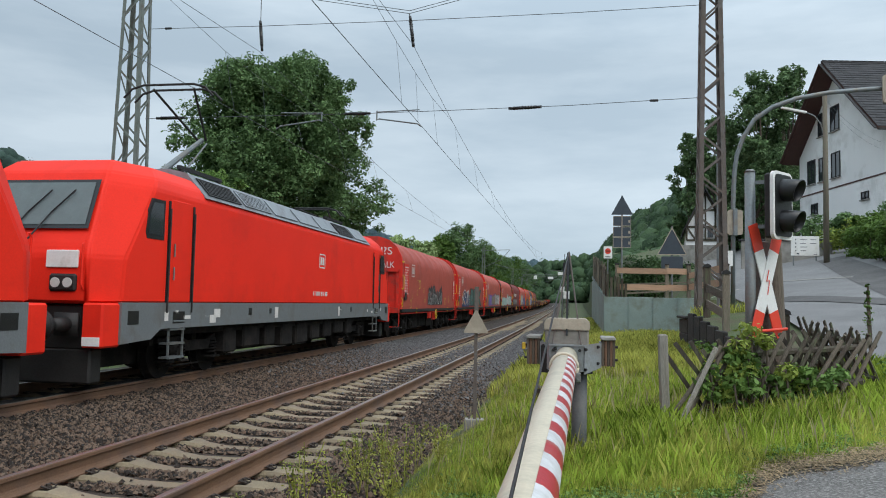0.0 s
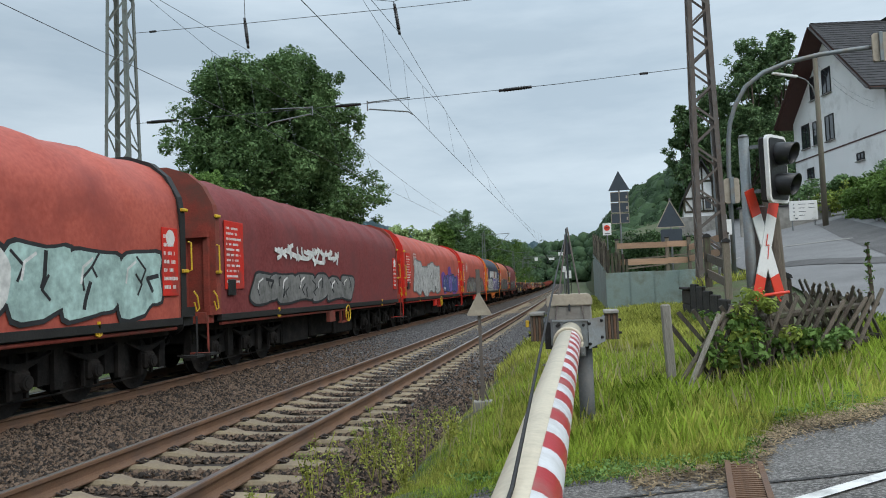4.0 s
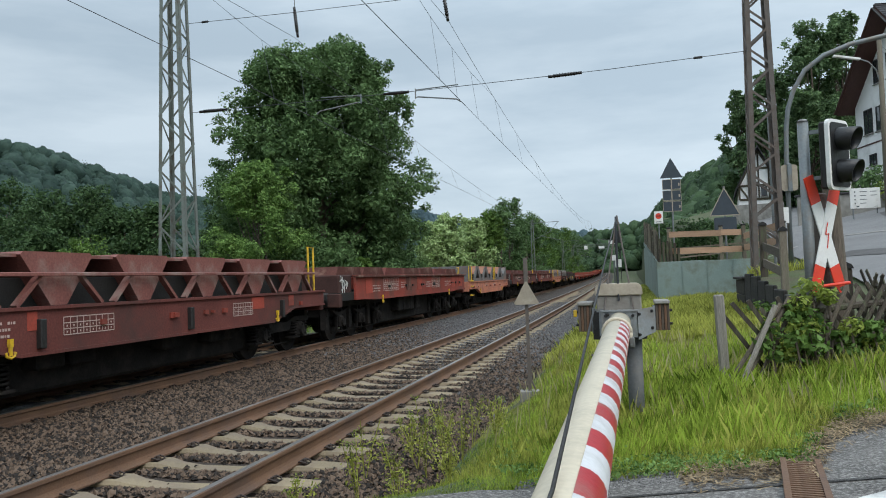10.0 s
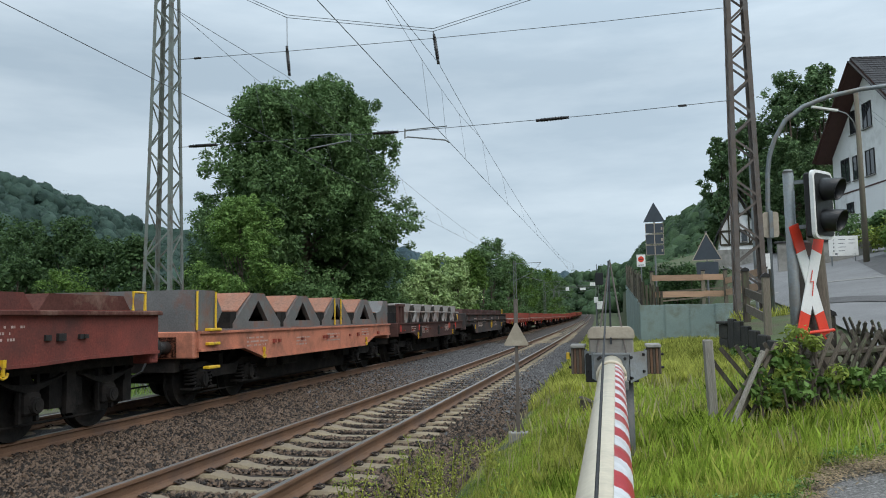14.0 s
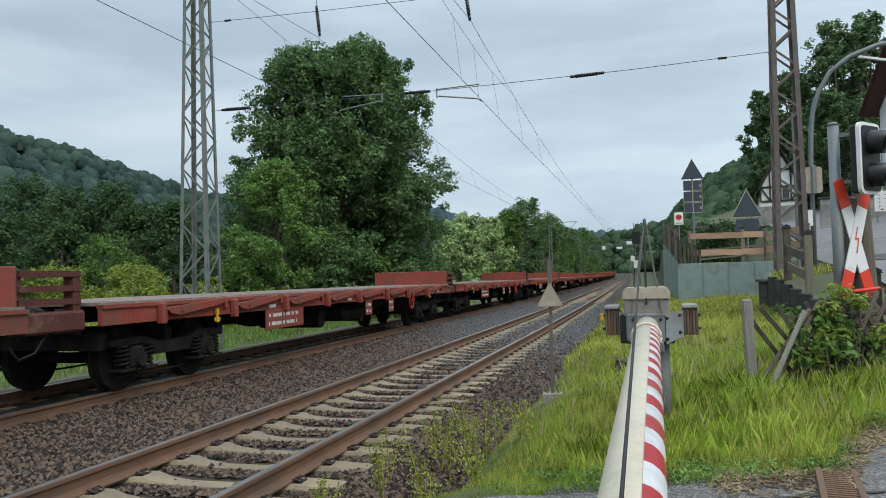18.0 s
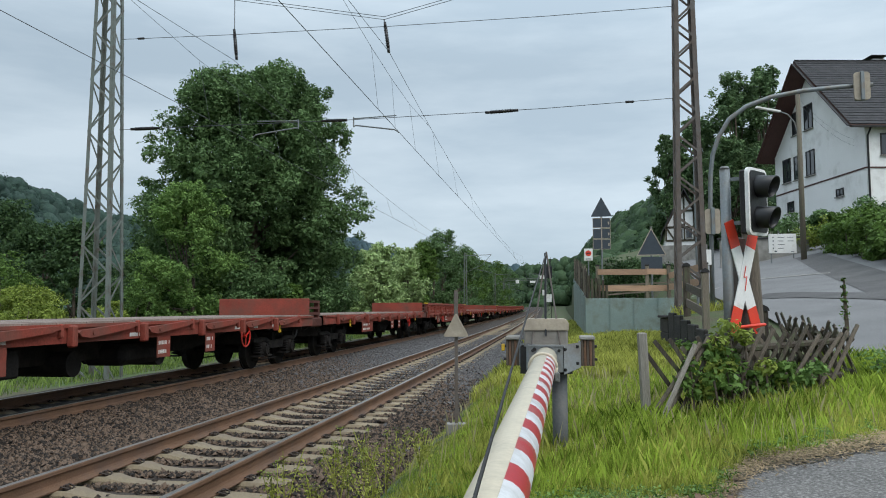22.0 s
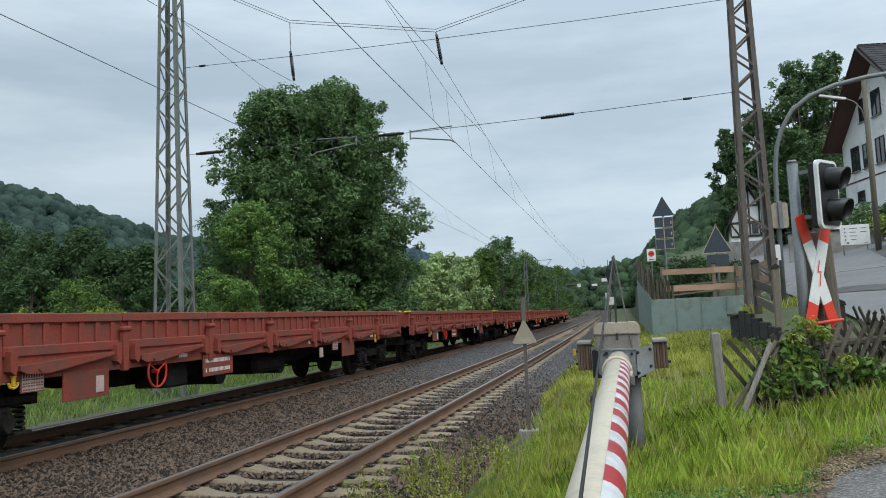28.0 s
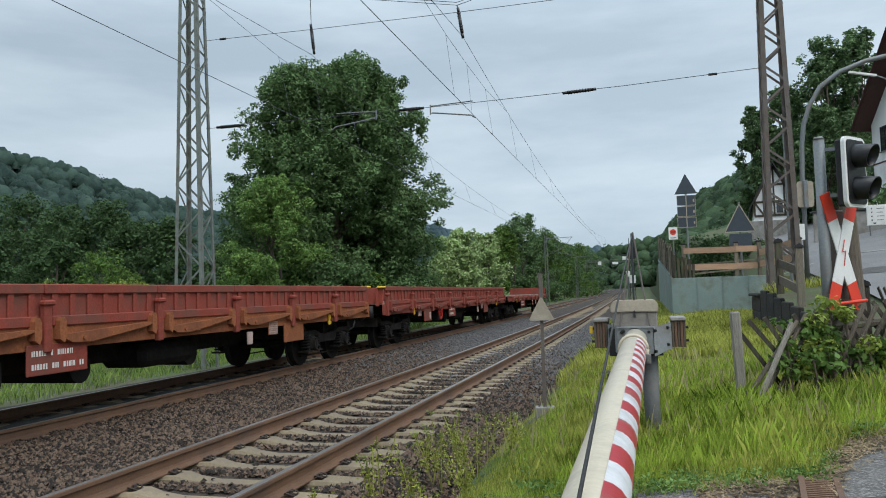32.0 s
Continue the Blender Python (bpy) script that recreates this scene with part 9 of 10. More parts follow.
def lattice_fence(p0, p1, height, material, label, seed, step=0.17, wild=1.0):
    rng = np.random.default_rng(seed)
    p0, p1 = Vector(p0), Vector(p1)
    root = thing("lattice_fence", label, "fence", "lattice fences")
    L = (p1 - p0).length
    d = (p1 - p0).normalized()
    nrm = Vector((d.y, -d.x, 0))

    def zg(p):
        return ground_at(p.x, p.y)
    for k, z in enumerate((0.30, 0.66)):
        bm = bmesh.new()
        a, b = p0 + d * 0.4, p1.copy()
        a.z, b.z = zg(a) + z, zg(b) + z
        rod(bm, a, b, 0.035, 6)
        part("rail", bm, material, root)
    n = int(L / step)
    for i in range(n + 5):
        for s in (-1, 1):
            c = p0 + d * (step * i - 0.2)
            if (c - p0).dot(d) > L + 0.1:
                continue
            run_ = 0.50 * s * rng.uniform(0.9, 1.1) * (1 + 0.12 * math.sin(i * 0.55))
            a = c - d * (run_ / 2)
            b = c + d * (run_ / 2)
            if min((a - p0).dot(d), (b - p0).dot(d)) < -0.15 or max((a - p0).dot(d), (b - p0).dot(d)) > L + 0.2:
                continue
            off = nrm * (0.035 * s)
            a, b = a + off, b + off
            a.z = zg(a) + 0.02 + rng.uniform(-0.04, 0.08) * wild
            b.z = zg(b) + height * rng.uniform(0.92, 1.06)
            bm = bmesh.new()
            lath(bm, a, b, 0.046)
            part("lath", fixn(bm), M_WOODMID if s > 0 and rng.random() < 0.55 else material, root)
    return root


def post(name, x, y, h, w, material, label, cap=False, lean=(0, 0), z=None, group=""):
    z = ground_at(x, y) if z is None else z
    root = thing(name, label, "post", group, at=pose(x, y, z, lean[0], lean[1], random.uniform(-8, 8)))
    bm = bmesh.new()
    bbox(bm, -w / 2, w / 2, -w / 2, w / 2, -0.3, h, 0.012)
    part("shaft", bm, material, root)
    if cap:
        bm = bmesh.new()
        prism(bm, [(-w * 0.62, h), (w * 0.62, h), (w * 0.5, h + 0.05), (0, h + 0.09), (-w * 0.5, h + 0.05)], -w * 0.62, w * 0.62, "y")
        part("cap", fixn(bm), M_DARK, root)
    return root


def build_crossing_sign():
    z = ground_at(2.25, 9.35)
    root = thing("crossing_cross", "red and white railway crossing cross on a brown post", "road sign", at=pose(2.09, 9.33, -0.04, 0, 0, 40))
    c = Vector((0, -0.06, 1.83))
    for s in (-1, 1):
        ang = s * 19.5
        L = 0.665
        d = Vector((math.sin(radians(ang)), 0, math.cos(radians(ang))))
        for (a, b, m) in ((-L, -0.36, M_CROSSRED), (-0.36, 0.36, M_WHITE), (0.36, L, M_CROSSRED)):
            bm = bmesh.new()
            beam(bm, c + d * a + Vector((0, -0.013 * (s > 0), 0)), c + d * b + Vector((0, -0.013 * (s > 0), 0)), 0.012, 0.155, Vector((0, 0, 1)) if False else d.cross(Vector((0, 1, 0))))
            part("arm", bm, m, root)
    bm = bmesh.new()
    for (p, q) in (((0.015, 0.13), (-0.025, 0.0)), ((-0.025, 0.0), (0.025, 0.01)), ((0.025, 0.01), (-0.01, -0.15))):
        beam(bm, (p[0], -0.088, 1.83 + p[1]), (q[0], -0.088, 1.83 + q[1]), 0.004, 0.009, (1, 0, 0))
    part("flash", bm, M_CROSSRED, root)
    bm = bmesh.new()
    rod(bm, (-0.30, -0.12, 1.27), (0.27, -0.12, 1.30), 0.018, 8)
    part("bar", bm, M_CROSSRED, root, "red steel bar under the cross")
    bm = bmesh.new()
    bbox(bm, 0.06, 0.22, 0.05, 0.19, 0.2, 2.3, 0.015)
    part("post", bm, M_MASTRUST, root)
    bm = bmesh.new()
    for zz in (1.5, 2.1):
        box(bm, -0.15, 0.2, -0.03, 0.06, zz - 0.02, zz + 0.02)
    part("bracket", bm, M_STEEL, root)


def build_light_signal():
    root = thing("crossing_light", "unlit two-lamp crossing signal with a white-edged black board", "traffic signal", at=pose(1.95, 9.23, ground_at(1.97, 9.23)))
    g = ground_at(1.97, 9.23)
    bm = bmesh.new()
    rod(bm, (0, 0, -0.3), (0, 0, 3.02 - g), 0.057, 18)
    rod(bm, (0, 0, 3.02 - g), (0, 0, 3.05 - g), 0.062, 18, 0.04)
    part("pole", bm, M_STEEL, root, "galvanised grey pole", smooth=True)
    m = pose(0.30, -0.14, 2.62 - g, 0, 0, 50)
    bm = bmesh.new()
    prism(bm, rounded(0.43, 0.75, 0.07), -0.02, 0.02, "y")
    board = part("board", fixn(bm), M_WHITE, root, "white rounded edge of the signal board", at=m)
    bm = bmesh.new()
    prism(bm, rounded(0.36, 0.68, 0.05), -0.032, -0.018, "y")
    part("face", fixn(bm), M_BLACK, board)
    for z in (0.17, -0.17):
        bm = bmesh.new()
        n = 18
        ring0 = [(0.125 * math.cos(2 * math.pi * i / n), -0.03, z + 0.125 * math.sin(2 * math.pi * i / n)) for i in range(n)]
        ring1 = [(0.115 * math.cos(2 * math.pi * i / n), -0.25 + 0.09 * (1 - math.sin(2 * math.pi * i / n)) / 2, z - 0.02 + 0.115 * math.sin(2 * math.pi * i / n)) for i in range(n)]
        a = [bm.verts.new(p) for p in ring0]
        b = [bm.verts.new(p) for p in ring1]
        c = [bm.verts.new((p[0] * 0.93, p[1], z - 0.02 + (p[2] - z + 0.02) * 0.93)) for p in ring1]
        e = [bm.verts.new((p[0] * 0.93, p[1] + 0.002, z + (p[2] - z) * 0.93)) for p in ring0]
        for i in range(n):
            j = (i + 1) % n
            bm.faces.new((a[i], a[j], b[j], b[i]))
            bm.faces.new((b[i], b[j], c[j], c[i]))
            bm.faces.new((c[i], c[j], e[j], e[i]))
        visor = part("visor", fixn(bm), M_BLACK, board, smooth=True)
        bm = bmesh.new()
        rod(bm, (0, -0.032, z), (0, -0.045, z), 0.10, 18)
        part("lens", bm, M_GLASS, visor)
    for zz in (2.9, 2.4):
        bm = bmesh.new()
        beam(bm, (0.03, 0, zz - g), (0.26, -0.10, zz - g), 0.04, 0.04)
        part("arm", bm, M_STEEL, root)
    bm = bmesh.new()
    bbox(bm, -0.16, 0.16, 0.02, 0.12, -0.36, 0.36, 0.02)
    part("housing", bm, M_DARK, board)


def build_arched_signal():
    root = thing("arched_signal_pole", "grey steel pole arching over the road with a signal", "traffic signal", at=pose(4.32, 24, ground_at(4.32, 24)))
    g = ground_at(4.32, 24)
    bm = bmesh.new()
    pts = [(0.14, 0, -0.3), (0.16, 0, 4.6 - g), (0.20, 0, 5.5 - g), (0.27, 0, 6.0 - g), (0.44, 0, 6.51 - g), (0.76, 0, 7.05 - g), (1.28, 0, 7.43 - g), (1.96, 0, 7.67 - g), (2.86, 0, 7.82 - g), (3.92, 0, 7.89 - g), (4.8, 0, 7.91 - g)]
    tube(bm, pts, 0.066, 12)
    part("pole", bm, M_STEEL, root, smooth=True)
    bm = bmesh.new()
    prism(bm, rounded(0.44, 0.82, 0.09), -0.03, 0.03, "y")
    p = part("signal_back", fixn(bm), M_BOXTOP, root, "pale back of a signal board", at=pose(4.46, -0.14, 7.85 - g))
    bm = bmesh.new()
    bbox(bm, -0.17, 0.17, 0.03, 0.2, -0.4, 0.4, 0.03)
    bbox(bm, -0.05, 0.05, -0.1, 0.0, -0.42, 0.42, 0.01)
    part("housing", bm, M_STEEL, p)
    bm = bmesh.new()
    prism(bm, rounded(0.43, 0.74, 0.08), -0.03, 0.03, "y")
    p = part("signal_back", fixn(bm), M_BOXTOP, root, "pale back of a signal board", at=pose(0.18, -0.16, 3.98 - g))
    bm = bmesh.new()
    bbox(bm, -0.06, 0.06, -0.09, -0.03, -0.4, 0.4, 0.02)
    part("housing", bm, M_STEEL, p)
    bm = bmesh.new()
    box(bm, -0.2, 0.12, -0.13, -0.1, 2.7 - g, 3.15 - g)
    part("notice", bm, M_WHITE, root)
    bm = bmesh.new()
    rod(bm, (-0.25, 0.1, -0.3), (-0.25, 0.1, 6.0 - g), 0.045, 8)
    part("side_pole", bm, M_STEEL, root)


def build_road_signs():
    # back of a warning sign with plates, on the terrace
    root = thing("warning_sign", "grey back of a triangular sign above six plates", "road sign", at=pose(1.84, 35.3, 0))
    bm = bmesh.new()
    rod(bm, (0, 0, ground_at(1.84, 35.3) - 0.3), (0, 0, 6.3), 0.04, 8)
    part("pole", bm, M_STEEL, root)
    bm = bmesh.new()
    prism(bm, [(-0.47, 5.5), (0.47, 5.5), (0.0, 6.38)], -0.06, -0.045, "y")
    part("triangle", fixn(bm), M_SIGNBACK, root)
    for k in range(3):
        for s in (-1, 1):
            bm = bmesh.new()
            prism(bm, [(a + s * 0.195, b + 5.22 - 0.48 * k) for a, b in rounded(0.36, 0.43, 0.05, 3)], -0.055, -0.045, "y")
            q = part("plate", fixn(bm), M_SIGNBACK, root)
            bm = bmesh.new()
            for (x0, x1, z0, z1) in ((-0.185, 0.185, -0.225, -0.205), (-0.185, 0.185, 0.205, 0.225), (-0.195, -0.175, -0.22, 0.22), (0.175, 0.195, -0.22, 0.22)):
                box(bm, s * 0.195 + x0, s * 0.195 + x1, -0.062, -0.05, 5.22 - 0.48 * k + z0, 5.22 - 0.48 * k + z1)
            if s > 0:
                box(bm, 0.28, 0.34, -0.062, -0.05, 5.14 - 0.48 * k, 5.26 - 0.48 * k)
            part("edge", bm, M_BOXTOP, q)
    root = thing("warning_sign", "grey back of a triangular warning sign above one plate", "road sign", at=pose(3.42, 30.2, 0))
    bm = bmesh.new()
    rod(bm, (0, 0, ground_at(3.42, 30.2) - 0.3), (0, 0, 4.5), 0.04, 8)
    part("pole", bm, M_STEEL, root)
    bm = bmesh.new()
    prism(bm, [(-0.52, 3.42), (0.52, 3.42), (0.0, 4.42)], -0.06, -0.045, "y")
    part("triangle", fixn(bm), M_SIGNBACK, root)
    bm = bmesh.new()
    for a, b in (((-0.52, 3.42), (0, 4.42)), ((0.52, 3.42), (0, 4.42)), ((-0.52, 3.42), (0.52, 3.42))):
        beam(bm, (a[0], -0.062, a[1]), (b[0], -0.062, b[1]), 0.02, 0.03)
    part("edge", bm, M_BOXTOP, root)
    bm = bmesh.new()
    prism(bm, [(a, b + 3.1) for a, b in rounded(0.78, 0.5, 0.05, 3)], -0.06, -0.045, "y")
    part("plate", fixn(bm), M_SIGNBACK, root)
    root = thing("no_entry_board", "small white sign board with a red round mark", "road sign", at=pose(1.5, 43.4, 0))
    bm = bmesh.new()
    rod(bm, (0, 0, ground_at(1.5, 43.4) - 0.3), (0, 0, 4.6), 0.035, 8)
    part("pole", bm, M_STEEL, root)
    bm = bmesh.new()
    bbox(bm, -0.23, 0.23, -0.06, -0.04, 4.02, 4.68, 0.01)
    part("board", bm, M_WHITE, root)
    bm = bmesh.new()
    rod(bm, (0, -0.062, 4.42), (0, -0.07, 4.42), 0.16, 18)
    part("mark", bm, M_CROSSRED, root)
    bm = bmesh.new()
    box(bm, -0.11, 0.11, -0.075, -0.069, 4.40, 4.45)
    box(bm, -0.14, 0.14, -0.066, -0.061, 4.09, 4.13)
    part("lettering", bm, M_DARK, root)
    # notice board
    root = thing("notice_board", "white notice board with rows of dark writing beside the hill road", "notice board", at=pose(10.19, 38.0, 0.31, 0, 0, 4))
    bm = bmesh.new()
    bbox(bm, -0.62, 0.62, -0.03, 0.03, 3.62, 4.52, 0.01)
    part("board", bm, M_WHITE, root)
    bm = bmesh.new()
    for r in range(4):
        zz = 4.36 - 0.17 * r
        box(bm, -0.45, -0.40, -0.036, -0.031, zz - 0.03, zz + 0.03)
        box(bm, -0.22, 0.08 - 0.04 * (r % 2), -0.036, -0.031, zz - 0.012, zz + 0.012)
        if r < 2:
            box(bm, 0.22, 0.48, -0.036, -0.031, zz - 0.012, zz + 0.012)
    box(bm, -0.38, -0.28, -0.036, -0.031, 3.68, 3.74)
    box(bm, 0.36, 0.5, -0.036, -0.031, 3.68, 3.70)
    part("lettering", bm, M_SIGNBACK, root)
    for x in (-0.5, 0.5):
        bm = bmesh.new()
        rod(bm, (x, 0.05, 1.9), (x, 0.05, 4.5), 0.03, 6)
        part("leg", bm, M_STEEL, root)
    wl = thing("garden_wall", "low rendered garden wall at the head of the road", "wall", at=pose(10.6, 41.0, 2.8, 0, 0, -4))
    bm = bmesh.new()
    bbox(bm, -2.6, 1.6, -0.12, 0.12, -0.8, 2.05, 0.02)
    part("wall", bm, M_CONCRETE, wl)
    bm = bmesh.new()
    bbox(bm, -2.7, 1.7, -0.2, 0.2, 2.05, 2.14, 0.02)
    part("coping", bm, M_TILE, wl)


def build_lamp_pole():
    g = ground_at(10.5, 36)
    root = thing("street_lamp", "weathered wooden pole with a curved street lamp arm", "street lamp", at=pose(10.53, 36, g))
    bm = bmesh.new()
    rod(bm, (0, 0, -0.4), (0, 0, 10.85 - g), 0.125, 12, 0.095)
    part("pole", bm, M_WOOD, root, smooth=True)
    bm = bmesh.new()
    tube(bm, [(-0.08, 0, 9.2 - g), (-0.18, -0.02, 9.6 - g), (-0.45, -0.05, 9.95 - g), (-0.85, -0.1, 10.12 - g)], 0.03, 6)
    part("arm", bm, M_STEEL, root)
    bm = bmesh.new()
    beam(bm, (-0.8, -0.1, 10.10 - g), (-1.85, -0.25, 10.30 - g), 0.16, 0.08)
    part("lamp_head", bm, M_WHITE, root)
    bm = bmesh.new()
    tube(bm, sag((0, 0, 10.7 - g), (7.2, 14, 11.6 - g), 0.3), 0.005, 5)
    tube(bm, sag((0, 0, 10.5 - g), (7.2, 14, 11.2 - g), 0.3), 0.005, 5)
    part("cable", bm, M_WIRE, root)


def build_sheet_wall():
    wall = thing("wall_sheet", "retaining wall of upright grey-green sheet panels", "wall", kind="structure")
    for i in range(4):
        bm = bmesh.new()
        x0 = 0.94 + 0.86 * i
        bbox(bm, x0 + 0.006, x0 + 0.854, 29.26, 29.31, 0.0, 1.79 + 0.01 * (i % 2), 0.01)
        part("panel", bm, M_SHEET, wall)
        bm = bmesh.new()
        box(bm, x0 - 0.02, x0 + 0.02, 29.235, 29.27, 0.0, 1.8)
        part("rib", bm, M_SHEET, wall)
    for i in range(36):
        bm = bmesh.new()
        y0 = 29.32 + 0.9 * i
        bbox(bm, 0.90, 0.95, y0 + 0.006, y0 + 0.894, 0.0, 1.84 + 0.08 * noise.noise((i * 0.9, 0, 0)) + 0.052 * i, 0.01)
        part("panel", bm, M_SHEET, wall)
    # weathered palisade above the long side of the wall
    pal = thing("palisade", "row of uneven weathered boards above the sheet wall", "fence")
    rng = np.random.default_rng(17)
    for i in range(150):
        y = 29.4 + 0.22 * i
        t = 1.0 - 0.5 * smooth(29, 34, y)
        bm = bmesh.new()
        x = 0.98 + rng.uniform(-0.03, 0.03)
        h = 2.35 + 0.072 * (y - 29.4) + 0.4 * rng.random() + 0.12 * math.sin(i * 0.4)
        bbox(bm, x, x + 0.03, y, y + 0.17, 1.2 + 0.06 * (y - 29.4), h + 0.2, 0.008)
        part("board", bm, M_WOODDARK if i % 3 else M_WOOD, pal)
    for i in range(6):
        bm = bmesh.new()
        x = 1.0 + 0.13 * i
        bbox(bm, x, x + 0.09, 29.36, 29.40, 1.3, 2.45 + 0.3 * rng.random() - 0.05 * i, 0.008)
        part("board", bm, M_WOODDARK, pal)
    # post and rail fence of new pine on the terrace
    for (pts, rails) in (([(1.38, 29.5), (3.17, 29.5), (3.93, 29.5)], (2.17, 2.77)), ([(3.93, 29.42), (3.97, 25.5), (4.0, 22.4)], (2.2, 2.6))):
        root = thing("rail_fence", "post and rail fence with pale pine boards and dark posts", "fence", "rail fences")
        for k, (x, y) in enumerate(pts):
            g = ground_at(x, y)
            bm = bmesh.new()
            bbox(bm, x - 0.065, x + 0.065, y - 0.065, y + 0.065, g - 0.6, 2.98 - (0.35 if y < 26 else 0), 0.012)
            part("post", bm, M_WOOD, root)
            bm = bmesh.new()
            bbox(bm, x - 0.08, x + 0.08, y - 0.08, y + 0.08, 2.98 - (0.35 if y < 26 else 0), 3.04 - (0.35 if y < 26 else 0), 0.015)
            part("cap", bm, M_DARK, root)
        for (a, b) in zip(pts, pts[1:]):
            for z in rails:
                bm = bmesh.new()
                beam(bm, (a[0], a[1] - 0.08, z), (b[0], b[1] - 0.08, z - 0.02), 0.035, 0.21)
                part("rail", bm, M_WOODLIGHT, root)
    # grey boards behind the rails
    gb = thing("board_pile", "stack of grey boards lying on the terrace", "boards")
    for i in range(4):
        bm = bmesh.new()
        beam(bm, (1.8, 31 + 0.2 * i, 1.95 + 0.12 * i), (4.4, 31.4 + 0.2 * i, 2.15 + 0.1 * i), 0.25, 0.06)
        part("board", bm, M_WOOD, gb)
    # plank wall that holds the bank under the rusty mast
    pl = thing("wall_plank", "tarred black timbers holding the bank below the mast", "wall", kind="structure")
    for i in range(3):
        bm = bmesh.new()
        bbox(bm, 2.66, 3.96, 20.05 + 0.012 * (i % 2), 21.6, 0.1 + 0.36 * i, 0.1 + 0.36 * i + 0.35, 0.015)
        part("plank", bm, M_TARRED, pl)
    bm = bmesh.new()
    bbox(bm, 2.6, 4.0, 19.95, 21.7, 1.185, 1.25, 0.02)
    part("beam", bm, M_TARRED, pl)
    for i in range(19):
        y0 = 11.0 + 0.98 * i
        if 19.1 < y0:
            continue
        bm = bmesh.new()
        bbox(bm, 2.64, 2.72, y0, y0 + 0.95, -0.1, upper_z(2.8, y0) + 0.17 + 0.08 * noise.noise((y0, 2, 0)), 0.02)
        part("plank", bm, M_TARRED, pl)


def build_fences():
    lattice_fence((0.98, 8.0, 0), (3.02, 8.97, 0), 0.79, M_WOODDARK, "collapsing weathered lattice fence overgrown with leaves", 5, 0.135)
    lattice_fence((2.88, 11.0, 0), (3.25, 9.3, 0), 0.80, M_WOODDARK, "weathered lattice fence beside the hill road", 6, 0.15)
    post("fence_post", 0.90, 7.95, 0.92, 0.088, M_WOODGREY, "weathered grey wooden fence post in the grass", lean=(1, -2), group="fence posts")
    post("fence_post", 2.72, 11.0, 0.95, 0.15, M_WOODDARK, "dark wooden fence post with a metal cap", True, group="fence posts")
    post("fence_post", 2.86, 13.5, 1.1, 0.14, M_WOODDARK, "dark wooden fence post with a metal cap", True, group="fence posts")
    post("fence_post", 2.96, 16.5, 1.15, 0.14, M_WOOD, "dark wooden fence post with a metal cap", True, group="fence posts")
    post("fence_post", 3.05, 19.5, 1.2, 0.16, M_WOODDARK, "dark wooden fence post with a metal cap", True, group="fence posts")
    g = ground_at(2.42, 10.0)
    pole = thing("old_pole", "thick weathered stump of an old wooden pole behind the crossing cross", "pole", at=pose(2.42, 10.0, g, 0, -1.5, 0))
    bm = bmesh.new()
    n = 14
    rings_ = []
    for k in range(9):
        z = -0.2 + (2.5 - g + 0.2) * k / 8
        r = 0.130 - 0.045 * k / 8
        rings_.append([bm.verts.new((r * (1 + 0.10 * noise.noise((i * 1.1, k * 0.25, 8))) * math.cos(2 * math.pi * i / n), r * (1 + 0.10 * noise.noise((i * 1.1, k * 0.25, 8))) * math.sin(2 * math.pi * i / n), z)) for i in range(n)])
    for a, b in zip(rings_, rings_[1:]):
        for i in range(n):
            bm.faces.new((a[i], a[(i + 1) % n], b[(i + 1) % n], b[i]))
    bm.faces.new(rings_[-1])
    part("trunk", fixn(bm), M_WOODMID, pole)
    stump = thing("old_stump", "short rotten wooden stump standing in the grass", "stump", at=pose(-0.4, 10.4, ground_at(-0.4, 10.4), 0, 3, 12))
    bm = bmesh.new()
    rod(bm, (0, 0, -0.1), (0, 0, 0.20), 0.10, 9, 0.085)
    part("trunk", bm, M_WOODDARK, stump)
    bm = bmesh.new()
    rod(bm, (0, 0, 0.195), (0.01, 0, 0.225), 0.115, 9, 0.09)
    part("top", bm, M_WOODMID, stump)
    lb = thing("loose_lath", "pale loose lath leaning against the fence", "lath")
    bm = bmesh.new()
    lath(bm, (0.95, 7.62, 0.30), (1.36, 7.9, 1.1), 0.055)
    part("lath", fixn(bm), M_WOODGREY, lb)
    rf = thing("rail_fence", "post and rail fence with weathered boards", "fence", "rail fences")
    for a, b in (((2.93, 16.5), (3.05, 19.9)),):
        for j in range(2):
            z = 0.34 + 0.36 * j
            bm = bmesh.new()
            beam(bm, (a[0], a[1], upper_z(*a) + z), (b[0], b[1], upper_z(*b) + z + 0.02 * (j % 2)), 0.03, 0.185)
            part("rail", bm, M_WOODMID, rf)


build_crossing_sign()
build_light_signal()
build_arched_signal()
build_road_signs()
build_lamp_pole()
build_sheet_wall()
build_fences()

# ---- grass, weeds, hedges ----
def blades(name, P, H, Wd, material, label, seed, bend=0.6):
    """Grass blades as bent slivers: P (n, 3) feet, H heights."""
    rng = np.random.default_rng(seed)
    n = len(P)
    a = rng.uniform(0, 2 * np.pi, n)
    lean = rng.uniform(0.05, bend, n) * H
    d = np.stack([np.cos(a), np.sin(a), np.zeros(n)], 1)
    s = np.stack([-np.sin(a), np.cos(a), np.zeros(n)], 1) * Wd[:, None]
    up = np.zeros((n, 3))
    up[:, 2] = H
    mid = P + up * 0.62 + d * (lean * 0.4)[:, None]
    tip = P + up * 0.97 + d * lean[:, None]
    V = np.stack([P - s, P + s, mid + s * 0.7, tip], 1)
    tagged(quads_mesh(name, V, material, k=4), label, "grass", kind="stuff")


